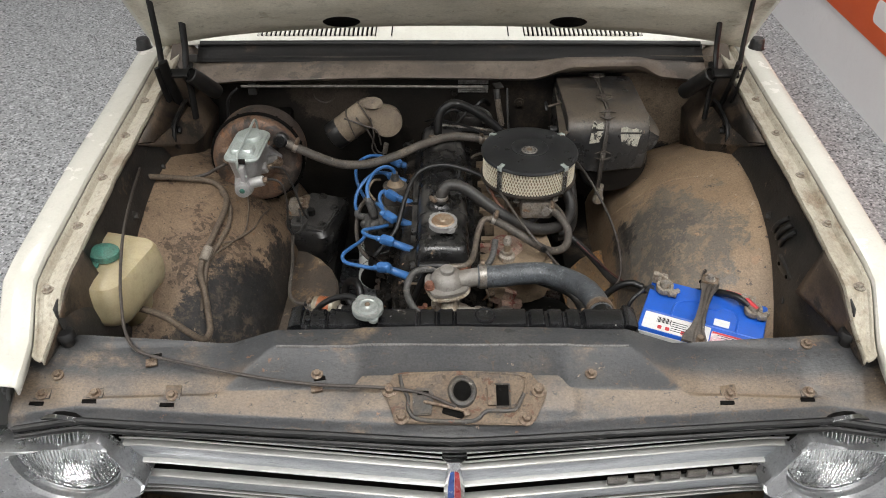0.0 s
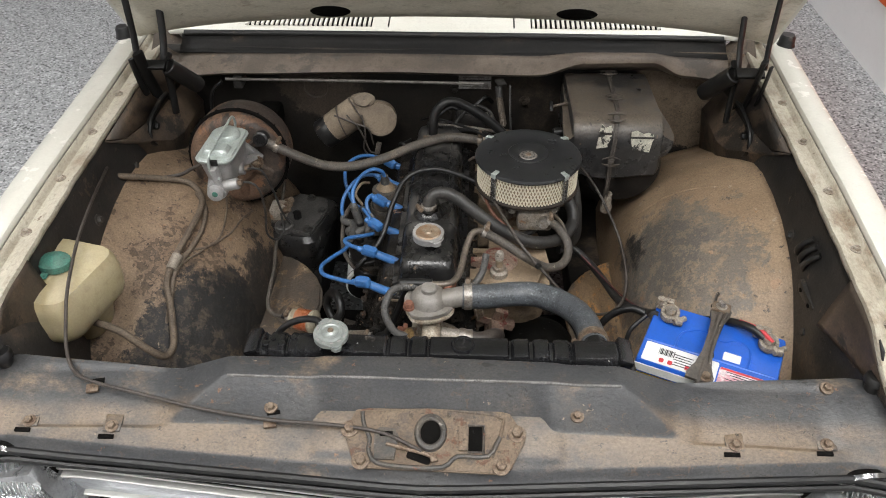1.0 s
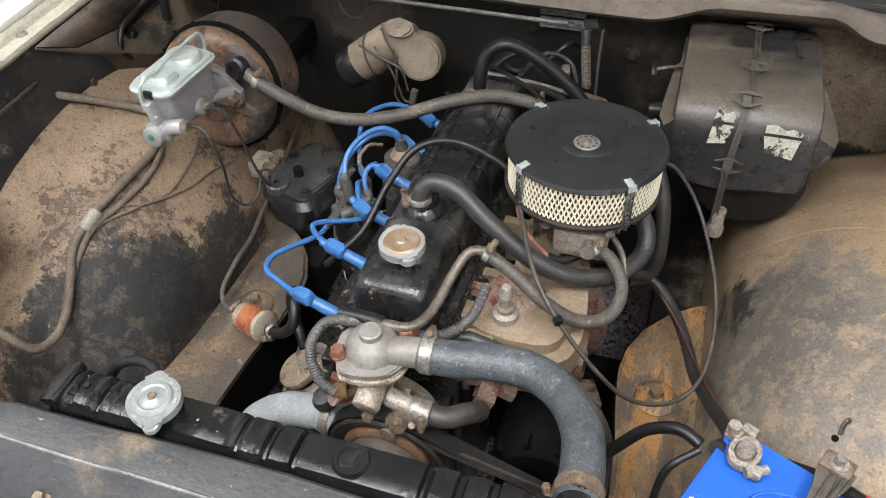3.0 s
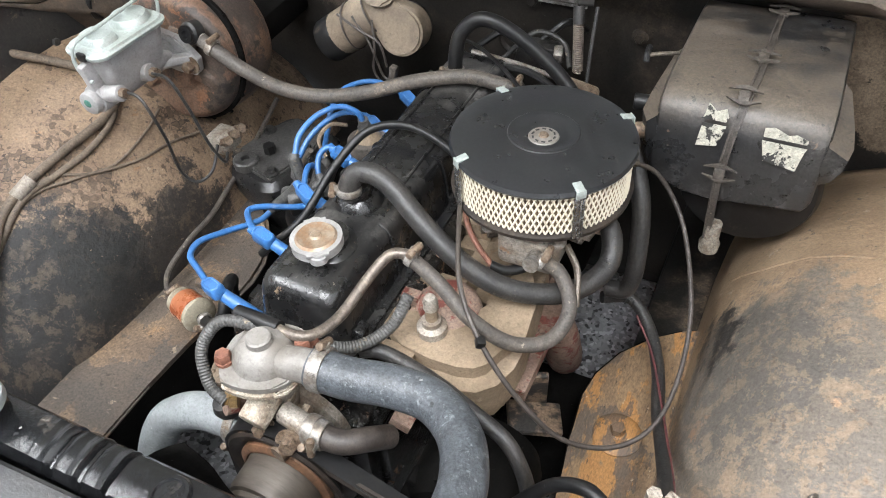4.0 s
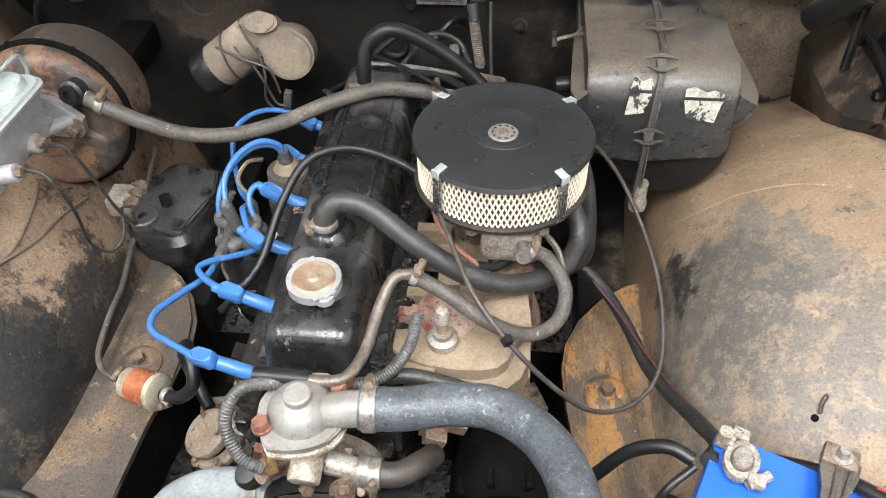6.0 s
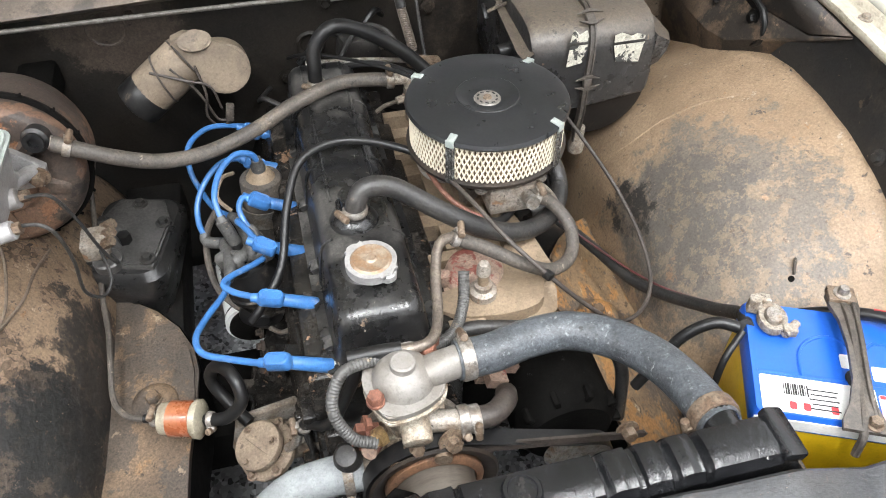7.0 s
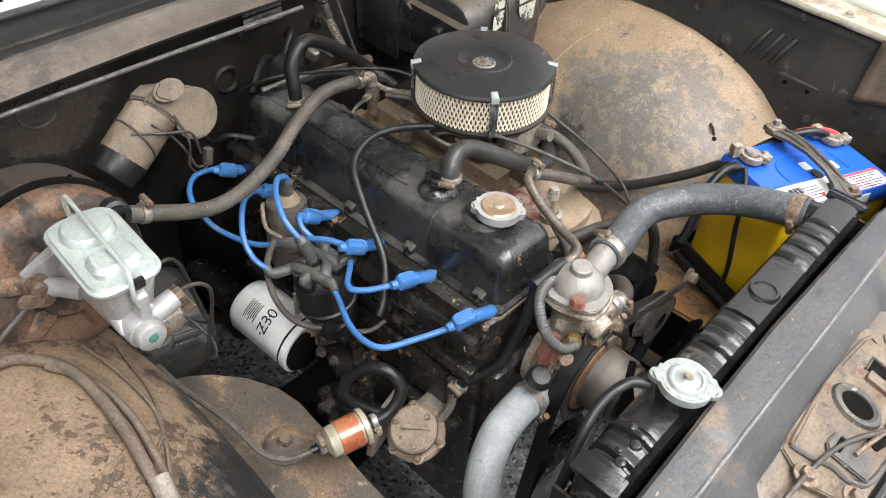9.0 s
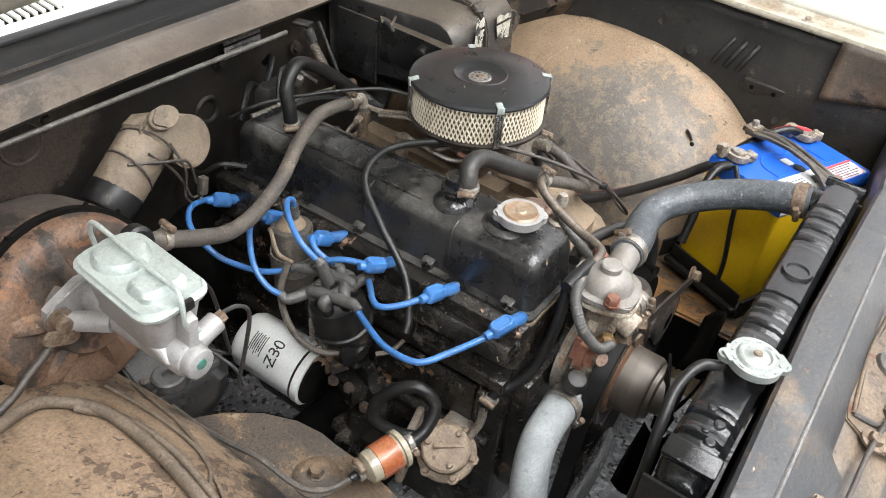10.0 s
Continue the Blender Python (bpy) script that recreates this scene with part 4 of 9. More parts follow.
for x in (-0.637, -0.556, -0.43, 0.455, 0.585):
    y = interp(x, (-0.637, -0.556, -0.43, 0.455, 0.585), (0.842, 0.848, 0.840, 0.842, 0.850))
    bm = box(B(), (x, y + 0.006, sup_z(x, y) + 0.0015), (0.026, 0.026, 0.003), (14, 0, 0), bevel=0.001)
    part("tab", bm, "support", support)
    part("slot", box(B(), (x - 0.006, y - 0.013, sup_z(x, y - 0.013) + 0.0012), (0.022, 0.006, 0.003), (14, 0, 0)), "black_deep", support)
# latch plate: a shallow stamped panel with a dark-edged raised field, two holes and the cable bracket
LM = Matrix.Translation((0, 0, 0.831)) @ pose(0, 0.82, 0, 14, 0, 0) @ Matrix.Translation((0, -0.82, 0))
latch = thing("bonnet_latch_plate", "tan rust-flecked bonnet latch plate on the front panel", "latch")
lp = [(-0.078, 0.866), (-0.092, 0.832), (-0.074, 0.786), (-0.06, 0.781), (0.13, 0.778), (0.142, 0.786), (0.163, 0.832), (0.14, 0.868), (0.12, 0.871), (-0.06, 0.870)]
part("plate", prism(B(), lp, 0.004, LM @ Matrix.Translation((0, 0, -0.003)), bevel=0.0015), "latch_plate", latch)
rim = [(-0.068, 0.862), (0.028, 0.868), (0.122, 0.862), (0.130, 0.848), (0.126, 0.830), (0.110, 0.802), (0.068, 0.800), (0.048, 0.784), (-0.005, 0.783), (-0.042, 0.788), (-0.054, 0.804), (-0.054, 0.822), (-0.064, 0.842)]
field = part("raised_field", prism(B(), rim, 0.004, LM, bevel=0.002), "latch_plate", latch, "stamped raised field")
part("field_edge", tube(B(), [LM @ Vector((a, b, 0.0025)) for a, b in (rim[4:] + rim[:1])], 0.0034, 8, 3), "latch_rim", latch, "blackened worn edge")
part("field_edge", tube(B(), [LM @ Vector((a, b, 0.0020)) for a, b in rim[:5]], 0.0022, 8, 3), "latch_plate", latch)
OVAL = LM @ Matrix.Translation((0.030, 0.833, 0.003)) @ Matrix.Diagonal((1, 1.25, 1, 1))
part("striker_hole", lathe(B(), [(0.0135, -0.002), (0.0145, 0.004), (0.017, 0.006), (0.021, 0.005), (0.0235, 0.0)], OVAL, 30), "latch_rim", latch)
part("hole", lathe(B(), [(0, 0.0016), (0.0142, 0.0016)], OVAL, 28), "black_deep", latch)
part("slot", prism(B(), rrect(0.019, 0.036, 0.002), 0.002, LM @ Matrix.Translation((0.0925, 0.825, 0.0035))), "black_deep", latch)
part("catch", prism(B(), rrect(0.013, 0.034, 0.002), 0.007, LM @ Matrix.Translation((0.076, 0.824, 0.002))), "latch_plate", latch)
part("slot_lip", tube(B(), [LM @ Vector((a, b, 0.005)) for a, b in ((0.082, 0.845), (0.104, 0.845), (0.104, 0.806), (0.082, 0.806))], 0.0018, 6, 1), "latch_rim", latch)
part("cable_bracket", prism(B(), [(-0.048, 0.832), (-0.040, 0.838), (-0.020, 0.836), (-0.014, 0.826), (-0.018, 0.792), (-0.045, 0.790)], 0.006, LM @ Matrix.Translation((0, 0, 0.003)), bevel=0.0015), "latch_rim", latch, "dark cable bracket")
part("bracket_slot", prism(B(), rrect(0.018, 0.007, 0.001), 0.002, LM @ Matrix.Translation((-0.031, 0.827, 0.0085))), "black_deep", latch)
part("release_link", tube(B(), [LM @ Vector(p) for p in ((-0.03, 0.812, 0.011), (0.005, 0.804, 0.010), (0.025, 0.799, 0.010), (0.038, 0.794, 0.008))], 0.0026, 8, 4), "rusty_bolt", latch)
part("link_recess", prism(B(), rrect(0.034, 0.014, 0.003), 0.002, LM @ Matrix.Translation((0.016, 0.797, 0.0035)) @ pose(0, 0, 0, 0, 0, -18)), "black_deep", latch)
part("link_clevis", box(B(), LM @ Vector((0.036, 0.795, 0.008)), (0.010, 0.012, 0.006), (14, 0, 20), bevel=0.0015), "rusty_bolt", latch)
for a, b in ((-0.084, 0.836), (-0.064, 0.790), (0.150, 0.836), (0.128, 0.788)):
    bolt(latch, LM @ Vector((a, b, 0.002)), (0, -0.25, 1), r=0.0078, h=0.008)

# corner gussets between guard and front panel
for sgn in (-1, 1):
    bm = B()
    def gus(u, v):
        """A leaning plate from the front panel's rear corner up to the guard flange."""
        y = 0.876 + 0.20 * u
        top = Vector((hw(y) - 0.026 * smoothstep(0.868, 0.965, y), y, 0.927 - 0.02 * smoothstep(1.05, 0.75, y) - 0.052 * smoothstep(0.985, 0.865, y)))
        low = Vector((0.656 - 0.034 * u * u, y, 0.850 - 0.02 * u))
        p = low.lerp(top, v)
        return Vector((CX + sgn * (p.x - 0.006 * v * (1 - v)), p.y, p.z - 0.012 * v * (1 - v)))
    grid(bm, span(0, 1, 14), span(0, 1, 8), gus)
    solid(part("corner_gusset", bm, "corner_mix", car, "tan dusty corner gusset"), 0.003)

# bump rubbers
for x in (-0.618, 0.664):
    bs_ = thing("bump_rubber", "small round black rubber bonnet stop", "bump stop", "bonnet bump stops")
    part("rubber", lathe(B(), [(0, 0.024), (0.012, 0.024), (0.0155, 0.020), (0.016, 0.012), (0.011, 0.008), (0.011, -0.004), (0, -0.004)], Matrix.Translation((x, 0.928, sup_z(x, 0.928) + 0.002)), 24), "black_plastic", bs_)

# ---- grille and lamps ----
def gy(x, z):
    """Front face of the grille: a shallow V that leans forward at the middle."""
    return 0.772 + 0.05 * min(1, abs(x - CX) / 0.5)


grille = thing("grille", "bright metal horizontal grille with a raised chrome strip", "grille")
# near-black sheet that gives the gaps between the bars their shade
part("shade_backing", grid(B(), span(CX - 0.53, CX + 0.53, 24), span(0.58, 0.79, 4), lambda x, z: Vector((x, gy(x, z) + 0.03, z))), "black_deep", grille)


def bar(z, h, d, material, name, out=0.0, x0=-0.548, x1=0.548):
    bm = B()
    rings = []
    for x in span(CX + x0, CX + x1, 30):
        y = gy(x, z) - out
        rings.append([Vector((x, y + d, z - h / 2)), Vector((x, y + d * 0.15, z - h / 2)), Vector((x, y, z - h * 0.2)), Vector((x, y, z + h * 0.25)), Vector((x, y + d * 0.2, z + h / 2)), Vector((x, y + d, z + h / 2))])
    loft(bm, rings)
    return part(name, bm, material, grille)


for z in (0.785, 0.775, 0.764, 0.752, 0.741):
    bar(z, 0.0034, 0.002, "satin_alu", "thin_bar", 0.004)
bar(0.7065, 0.038, 0.012, "brushed_alu", "main_strip", 0.002)
# lighter raised bars that draw the highlights along the strip's edges
bar(0.7285, 0.0055, 0.014, "satin_alu", "strip_edge_glint", 0.009)
bar(0.6845, 0.0055, 0.014, "satin_alu", "strip_edge_glint", 0.009)
bar(0.675, 0.003, 0.002, "satin_alu", "thin_bar")
bar(0.629, 0.026, 0.014, "brushed_alu", "lower_strip", 0.004)
# the same drawn highlight on the lower strip's top edge
bar(0.6455, 0.004, 0.014, "satin_alu", "strip_edge_glint", 0.008)
for z in (0.603, 0.592):
    bar(z, 0.0036, 0.005, "satin_alu", "thin_bar")
# centre badge
bm = B()
yb = gy(CX, 0.73) - 0.012
loft(bm, [[Vector((CX + sx * w, yb - o, z)) for sx, o in ((-1, 0), (-0.5, 0.010), (0.5, 0.010), (1, 0), (0.9, -0.02), (-0.9, -0.02))] for z, w in ((0.766, 0.020), (0.758, 0.015), (0.748, 0.011), (0.735, 0.011), (0.70, 0.016), (0.675, 0.017), (0.64, 0.014), (0.605, 0.009))])
part("badge", bm, "chrome", grille, "chrome centre badge with red and blue enamel")
for sx, mt in ((-1, "badge_blue"), (1, "badge_red")):
    half = [(0.0004, -0.075), (0.004, -0.06), (0.0105, -0.012), (0.010, 0.010), (0.007, 0.045), (0.0004, 0.048)]
    half = [(sx * a, b) for a, b in half]
    part("enamel", prism(B(), half if sx > 0 else half[::-1], 0.003, Matrix.Translation((CX, yb - 0.009, 0.695)) @ pose(0, 0, 0, 90, 0, 0)), mt, grille)
for i in range(6):
    x = 0.272 + 0.045 * i
    part("raised_bar", box(B(), (CX + x, gy(CX + x, 0.663) - 0.006, 0.663), (0.034, 0.006, 0.015), (0, 0, 5), bevel=0.001), "rod_grey", grille)

for sgn in (-1, 1):
    X = lambda v: CX + sgn * v
    lamp = thing("headlight", "round sealed-beam headlight in an angular bright bezel", "headlight", "headlights")
    c = Vector((X(0.631), 0.812, 0.711))
    m = Matrix.Translation(c) @ pose(0, 0, 0, 90 - 3, 0, sgn * 2) @ Matrix.Scale(1.05, 4)
    part("reflector", lathe(B(), [(0.012, -0.058), (0.03, -0.055), (0.05, -0.043), (0.066, -0.027), (0.079, -0.006)], m, 40), "chrome", lamp)
    part("bulb_shield", lathe(B(), [(0, -0.03), (0.012, -0.032), (0.014, -0.042), (0.010, -0.056), (0, -0.056)], m, 20), "steel", lamp)
    # domed glass with rows of upright flutes on its inner face
    def glass(k, a):
        front = k < 9
        r = 0.0004 + (0.0791 * k / 8 if front else 0.0791 * (60 - k) / 51)
        px_, py_ = r * math.cos(a), r * math.sin(a)
        zz = 0.022 - 2.9 * r * r
        if not front:
            row = math.floor((py_ + 0.09) / 0.03)
            zz += -0.004 + 0.0022 * abs(math.sin((px_ + 0.0021 * row) * math.pi / 0.0062)) - 0.0012 * (row % 2)
        return m @ Vector((px_, py_, zz))
    part("lens", grid(B(), range(61), [2 * math.pi * q / 200 for q in range(201)], glass), "lens", lamp, "clear glass lens with fine upright flutes", 20)
    part("retaining_ring", lathe(B(), [(0.0795, 0.000), (0.081, 0.006), (0.084, 0.006), (0.086, 0.0)], m, 40), "chrome", lamp)
    part("gap_shade", lathe(B(), [(0.0835, 0.001), (0.0875, -0.004), (0.086, -0.05), (0.0, -0.065)], m, 40), "black_deep", lamp)
    # angular bezel with a straight brow that cuts across the top of the lens
    o = [(-0.17, 0.010), (-0.10, 0.029), (0.0, 0.039), (0.057, 0.042), (0.078, 0.036), (0.118, -0.045), (0.108, -0.068), (0.03, -0.103), (-0.12, -0.125), (-0.17, -0.115)]
    o = [((-a if sgn > 0 else a), b) for a, b in o]
    rings = []
    n_ = 72
    def at(poly, t):
        a = radians(t)
        d = Vector((math.cos(a), math.sin(a)))
        best = 0.1
        for (x1, y1), (x2, y2) in zip(poly, poly[1:] + poly[:1]):
            e = Vector((x2 - x1, y2 - y1))
            den = d.x * e.y - d.y * e.x
            if abs(den) > 1e-9:
                s = (x1 * e.y - y1 * e.x) / den
                u = (x1 * d.y - y1 * d.x) / den
                if s > 0 and -1e-6 <= u <= 1 + 1e-6:
                    best = s
        return d * best
    for rr, h, dr in ((0.0, -0.006, 0.0), (0.0, 0.020, 0.0), (0.10, 0.0245, 0.0), (0.5, 0.026, 0.0), (0.90, 0.028, 0.0), (1.0, 0.024, 0.0), (1.02, 0.006, 0.0), (1.0, -0.03, 0.0)):
        ring = []
        for i in range(n_):
            a = 2 * math.pi * i / n_
            d_ = Vector((math.cos(a), math.sin(a)))
            brow = 0.038
            slope = -0.29 * sgn
            den = d_.y - slope * d_.x
            r_in = min(0.086, brow / den) if den > 1e-6 else 0.086
            q = (d_ * r_in).lerp(at(o, 360 * i / n_), rr)
            ring.append(m @ Vector((q.x, q.y, h)))
        rings.append(ring)
    part("bezel", loft(B(), rings, cap=False), "bezel_metal", lamp, "angular bright metal bezel", smooth=22)

# bumper
bumper = thing("front_bumper", "curved chrome front bumper", "bumper")
bm = B()
rings = []
for x in span(-0.90, 0.90, 40):
    y = 0.70 + 0.10 * abs(x) ** 2.4
    rings.append([Vector((CX + x, y + a, 0.55 + b)) for a, b in ((0.06, 0.06), (0.02, 0.062), (-0.012, 0.05), (-0.03, 0.02), (-0.03, -0.03), (-0.01, -0.055), (0.05, -0.06))])
loft(bm, rings)
part("bar", bm, "chrome", bumper)

# lower closing panels of the body, unseen, added to block light from below
lowbody = thing("car_lower_body", "unseen cream lower body and dark underside, added to darken the engine bay", "car body")
part("valance", grid(B(), span(CX - 0.86, CX + 0.86, 12), span(0.26, 0.52, 3), lambda x, z: Vector((x, 0.80 + 0.05 * abs(x - CX), z))), "cream", lowbody)
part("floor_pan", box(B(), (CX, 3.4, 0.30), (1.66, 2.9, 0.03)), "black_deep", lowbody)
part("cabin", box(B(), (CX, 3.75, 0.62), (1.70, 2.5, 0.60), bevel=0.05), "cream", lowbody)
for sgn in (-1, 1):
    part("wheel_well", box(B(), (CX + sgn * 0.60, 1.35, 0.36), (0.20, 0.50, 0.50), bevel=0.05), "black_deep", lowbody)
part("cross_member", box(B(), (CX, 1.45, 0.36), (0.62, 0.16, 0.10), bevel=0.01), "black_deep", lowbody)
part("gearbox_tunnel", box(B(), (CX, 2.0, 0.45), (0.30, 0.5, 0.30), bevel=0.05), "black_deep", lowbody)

# ---- firewall, cowl, bonnet ----
bm = B()
def fw(x, z):
    return Vector((x, 1.875 + 0.03 * smoothstep(0.6, 0.45, z) + 0.006 * math.sin(6 * x), z))
grid(bm, span(CX - 0.71, CX + 0.71, 40), span(0.25, 0.93, 20), fw)
firewall = tagged(solid(part("firewall", bm, "firewall", smooth=60), 0.004), "dark dirty pressed steel firewall", "firewall", kind="structure")
for x, z, r in ((-0.002, 0.755, 0.022), (-0.31, 0.83, 0.03)):
    part("pressed_ring", lathe(B(), [(r - 0.006, 0.0), (r - 0.003, 0.003), (r, 0.004), (r + 0.004, 0.0)], Matrix.Translation((x, 1.868, z)) @ frame_of((0, -1, 0)), 30), "firewall", firewall)
for x, z in ((-0.27, 0.85), (0.03, 0.83), (-0.05, 0.70), (0.2, 0.80)):
    bolt(firewall, (x, 1.866, z), (0, -1, 0), r=0.008, h=0.008, material="firewall")

# cowl channel swept across, its lip lifts over the heater box
def lip(x):
    u = x - CX
    return 0.030 * smoothstep(0.20, 0.31, u) * smoothstep(0.53, 0.46, u) + 0.006 * smoothstep(-0.5, 0.2, u) - 0.003 * math.sin(9 * u) - 0.012 * smoothstep(0.5, 0.66, abs(u))
def cowl_pt(x, i):
    u = lip(x)
    p = ((1.866, 0.888), (1.808, 0.893 + u * 0.9), (1.803, 0.898 + u * 0.95), (1.809, 0.904 + u * 0.9), (1.842, 0.915 + u * 0.55), (1.853, 0.9205 + u * 0.3))[i]
    return Vector((x, p[0], p[1]))
cowl = thing("cowl", "dusty dark cowl channel below cream vented cowl top", "cowl")
solid(part("ledge", grid(B(), span(CX - 0.64, CX + 0.64, 80), range(6), cowl_pt), "ledge", cowl, "dust-covered lower ledge", smooth=60), 0.003)
solid(part("channel", grid(B(), span(CX - 0.64, CX + 0.64, 40), range(4), lambda x, i: Vector((x, (1.851, 1.868, 1.888, 1.897)[i], (0.920, 0.925, 0.936, 0.948)[i]))), "black_sheet", cowl), 0.003)
bm = B()
tube(bm, [(x, 1.902 - 0.004 * abs(x / 0.6) ** 3, 0.949) for x in span(CX - 0.635, CX + 0.635, 20)], 0.0085, 10, 1)
part("weather_seal", bm, "hinge_black", cowl, "black rubber seal with a dull sheen")
# cream cowl top with two louvre panels
solid(part("cowl_top", grid(B(), span(CX - 0.74, CX + 0.74, 40), range(6), lambda x, i: Vector((x, (1.907, 1.911, 1.92, 2.10, 2.2, 2.5)[i], (0.942, 0.953, 0.956, 0.972, 0.99, 1.03)[i]))), "cowl_white", cowl), 0.003)
for x0, x1 in ((-0.495, -0.19), (0.19, 0.495)):
    # near-black slab on the cowl for the shade between the louvres
    part("louvre_shade", box(B(), (CX + (x0 + x1) / 2, 1.962, 0.9595), (x1 - x0, 0.064, 0.004), (5, 0, 0)), "black_deep", cowl)
    k = 26
    for i in range(k):
        x = CX + x0 + (x1 - x0) * (i + 0.5) / k
        part("louvre", box(B(), (x, 1.962, 0.963), (0.0062, 0.068, 0.006), (5, 0, 0), bevel=0.001), "cowl_white", cowl)
for x in (-0.15, 0.15):
    part("panel_joint", box(B(), (CX + x, 2.0, 0.9625), (0.003, 0.14, 0.004), (5, 0, 0)), "black_deep", cowl)
# corner pressings between cowl and guards
for sgn in (-1, 1):
    bm = B()
    grid(bm, span(0, 1, 8), span(0, 1, 8), lambda u, v: Vector((CX + sgn * (0.60 + 0.10 * u), 1.80 + 0.11 * v + 0.02 * u, 0.885 + 0.05 * u * u + 0.035 * v + 0.012 * math.sin(5 * u + 3 * v))))
    part("corner_pressing", bm, "ledge", cowl)

# bonnet, propped open
bonnet = thing("bonnet", "open cream bonnet with a dusty ribbed underside", "bonnet")
ang = 52
BM = Matrix.Translation((CX, 1.86, 1.0)) @ pose(0, 0, 0, 180 - ang, 0, 0)
# local: x across, y up the slope towards the front edge, z out of the underside
def skin(u, v):
    w = 0.735 - 0.07 * smoothstep(0.5, 1.3, v)
    return BM @ Vector((u * w, v + (0.022 * (1 - u * u) + 0.036 * (1 - u ** 6)) * (1 - v / 1.3) - 0.010, 0.03 - 0.03 * (1 - u * u)))
BM_FLIP = BM
part_b = part("outer_skin", grid(B(), span(-1, 1, 30), span(-0.02, 1.28, 20), skin), "cream", bonnet)
def under(u, v):
    p = skin(u * 0.985, v)
    n = BM.to_3x3() @ Vector((0, 0, 1))
    edge = min(1.0, (1 - abs(u)) / 0.10, (v + 0.02) / 0.06)
    # stiffening frame: raised border and two ribs
    r = 0.024 * smoothstep(0.2, 0.9, edge) * (1 - 0.6 * smoothstep(0.12, 0.20, v) * smoothstep(0.13, 0.2, 1 - abs(u)) * smoothstep(0.05, 0.12, abs(u)))
    return p + n * (0.004 + r) * UND
UND = -1.0 if (BM.to_3x3() @ Vector((0, 0, 1))).z > 0 else 1.0
part("inner_frame", grid(B(), span(-1, 1, 90), span(-0.018, 1.27, 60), under), "hood_under", bonnet, "dust-stained inner frame", smooth=55)
for x in (-0.26, 0.28):
    p = under(x / 0.735, 0.055)
    q = (BM.to_3x3() @ Vector((0, 0, 1))) * UND
    part("frame_hole", lathe(B(), [(0, 0.002), (0.042, 0.002), (0.045, 0.0)], Matrix.Translation(p) @ frame_of(q) @ Matrix.Diagonal((1, 0.5, 1, 1)), 30), "black_deep", bonnet)

# ---- things in the bay ----
# bonnet hinges
for sgn in (-1, 1):
    X = lambda v: CX + sgn * v
    base = [(1.664, 0.876), (1.620, 0.869), (1.600, 0.838), (1.622, 0.806), (1.695, 0.784), (1.745, 0.80), (1.735, 0.875)]
    side = Matrix(((0, 0, sgn * 1.0, X(0.646)), (1, 0, 0, 0), (0, 1, 0, 0), (0, 0, 0, 1)))
    bm = prism(B(), base if sgn > 0 else base[::-1], 0.006, side)
    hg = part("bonnet_hinge", bm, "hinge_black", car, "black pressed steel bonnet hinge with a spring sleeve")
    part("base_rim", tube(B(), [(X(0.644), y, z) for y, z in base + base[:1]], 0.005, 8, 2), "hinge_black", hg)
    for v, w, sq, line in ((0.660, 0.0075, 0.7, ((1.69, 1.22), (1.684, 1.07), (1.681, 1.03), (1.672, 0.985))), (0.655, 0.0125, 0.45, ((1.668, 1.005), (1.685, 0.948), (1.713, 0.886), (1.726, 0.825), (1.706, 0.785))),
                           (0.668, 0.0075, 0.5, ((1.660, 0.995), (1.672, 0.945), (1.690, 0.895))),
                           (0.620, 0.0085, 0.7, ((1.78, 1.20), (1.745, 1.05), (1.732, 1.005), (1.712, 0.965), (1.715, 0.908), (1.708, 0.840))), (0.612, 0.0065, 1.0, ((1.728, 0.975), (1.705, 0.965), (1.690, 0.955)))):
        part("arm", tube(B(), [(X(v), y, z) for y, z in line], w, 10, 8, squash=sq), "hinge_black", hg)
    part("link", box(B(), (X(0.640), 1.692, 0.966), (0.06, 0.024, 0.010), (25, 0, 0), bevel=0.003), "hinge_black", hg)
    m = Matrix.Translation((X(0.606), 1.688, 0.966)) @ frame_of((sgn * -0.045, 0.05, -0.075))
    part("spring_sleeve", lathe(B(), [(0.0, 0.012), (0.0145, 0.010), (0.016, 0.0), (0.0185, 0.002), (0.019, 0.01), (0.019, 0.085), (0.017, 0.094), (0.012, 0.096), (0, 0.096)], m, 24), "hinge_black", hg)
    part("sleeve_bore", lathe(B(), [(0.0, 0.0), (0.0145, 0.0)], Matrix.Translation((X(0.606), 1.688, 0.966)) @ frame_of((sgn * -0.045, 0.05, -0.075)) @ Matrix.Translation((0, 0, 0.004)), 20), "black_deep", hg)
    for y, z in ((1.635, 0.848), (1.660, 0.812), (1.71, 0.83)):
        bolt(hg, (X(0.643), y, z), (-sgn, 0, 0), r=0.008, h=0.008, material="hinge_black")
    stop = thing("hinge_bump_rubber", "small black rubber stop at the rear of the guard", "bump stop", "rear bump stops")
    part("rubber", lathe(B(), [(0, 0.026), (0.014, 0.026), (0.017, 0.022), (0.018, 0.006), (0.021, 0.0), (0, 0.0)], Matrix.Translation((X(0.765), 1.86, 0.955)), 20), "black_plastic", stop)

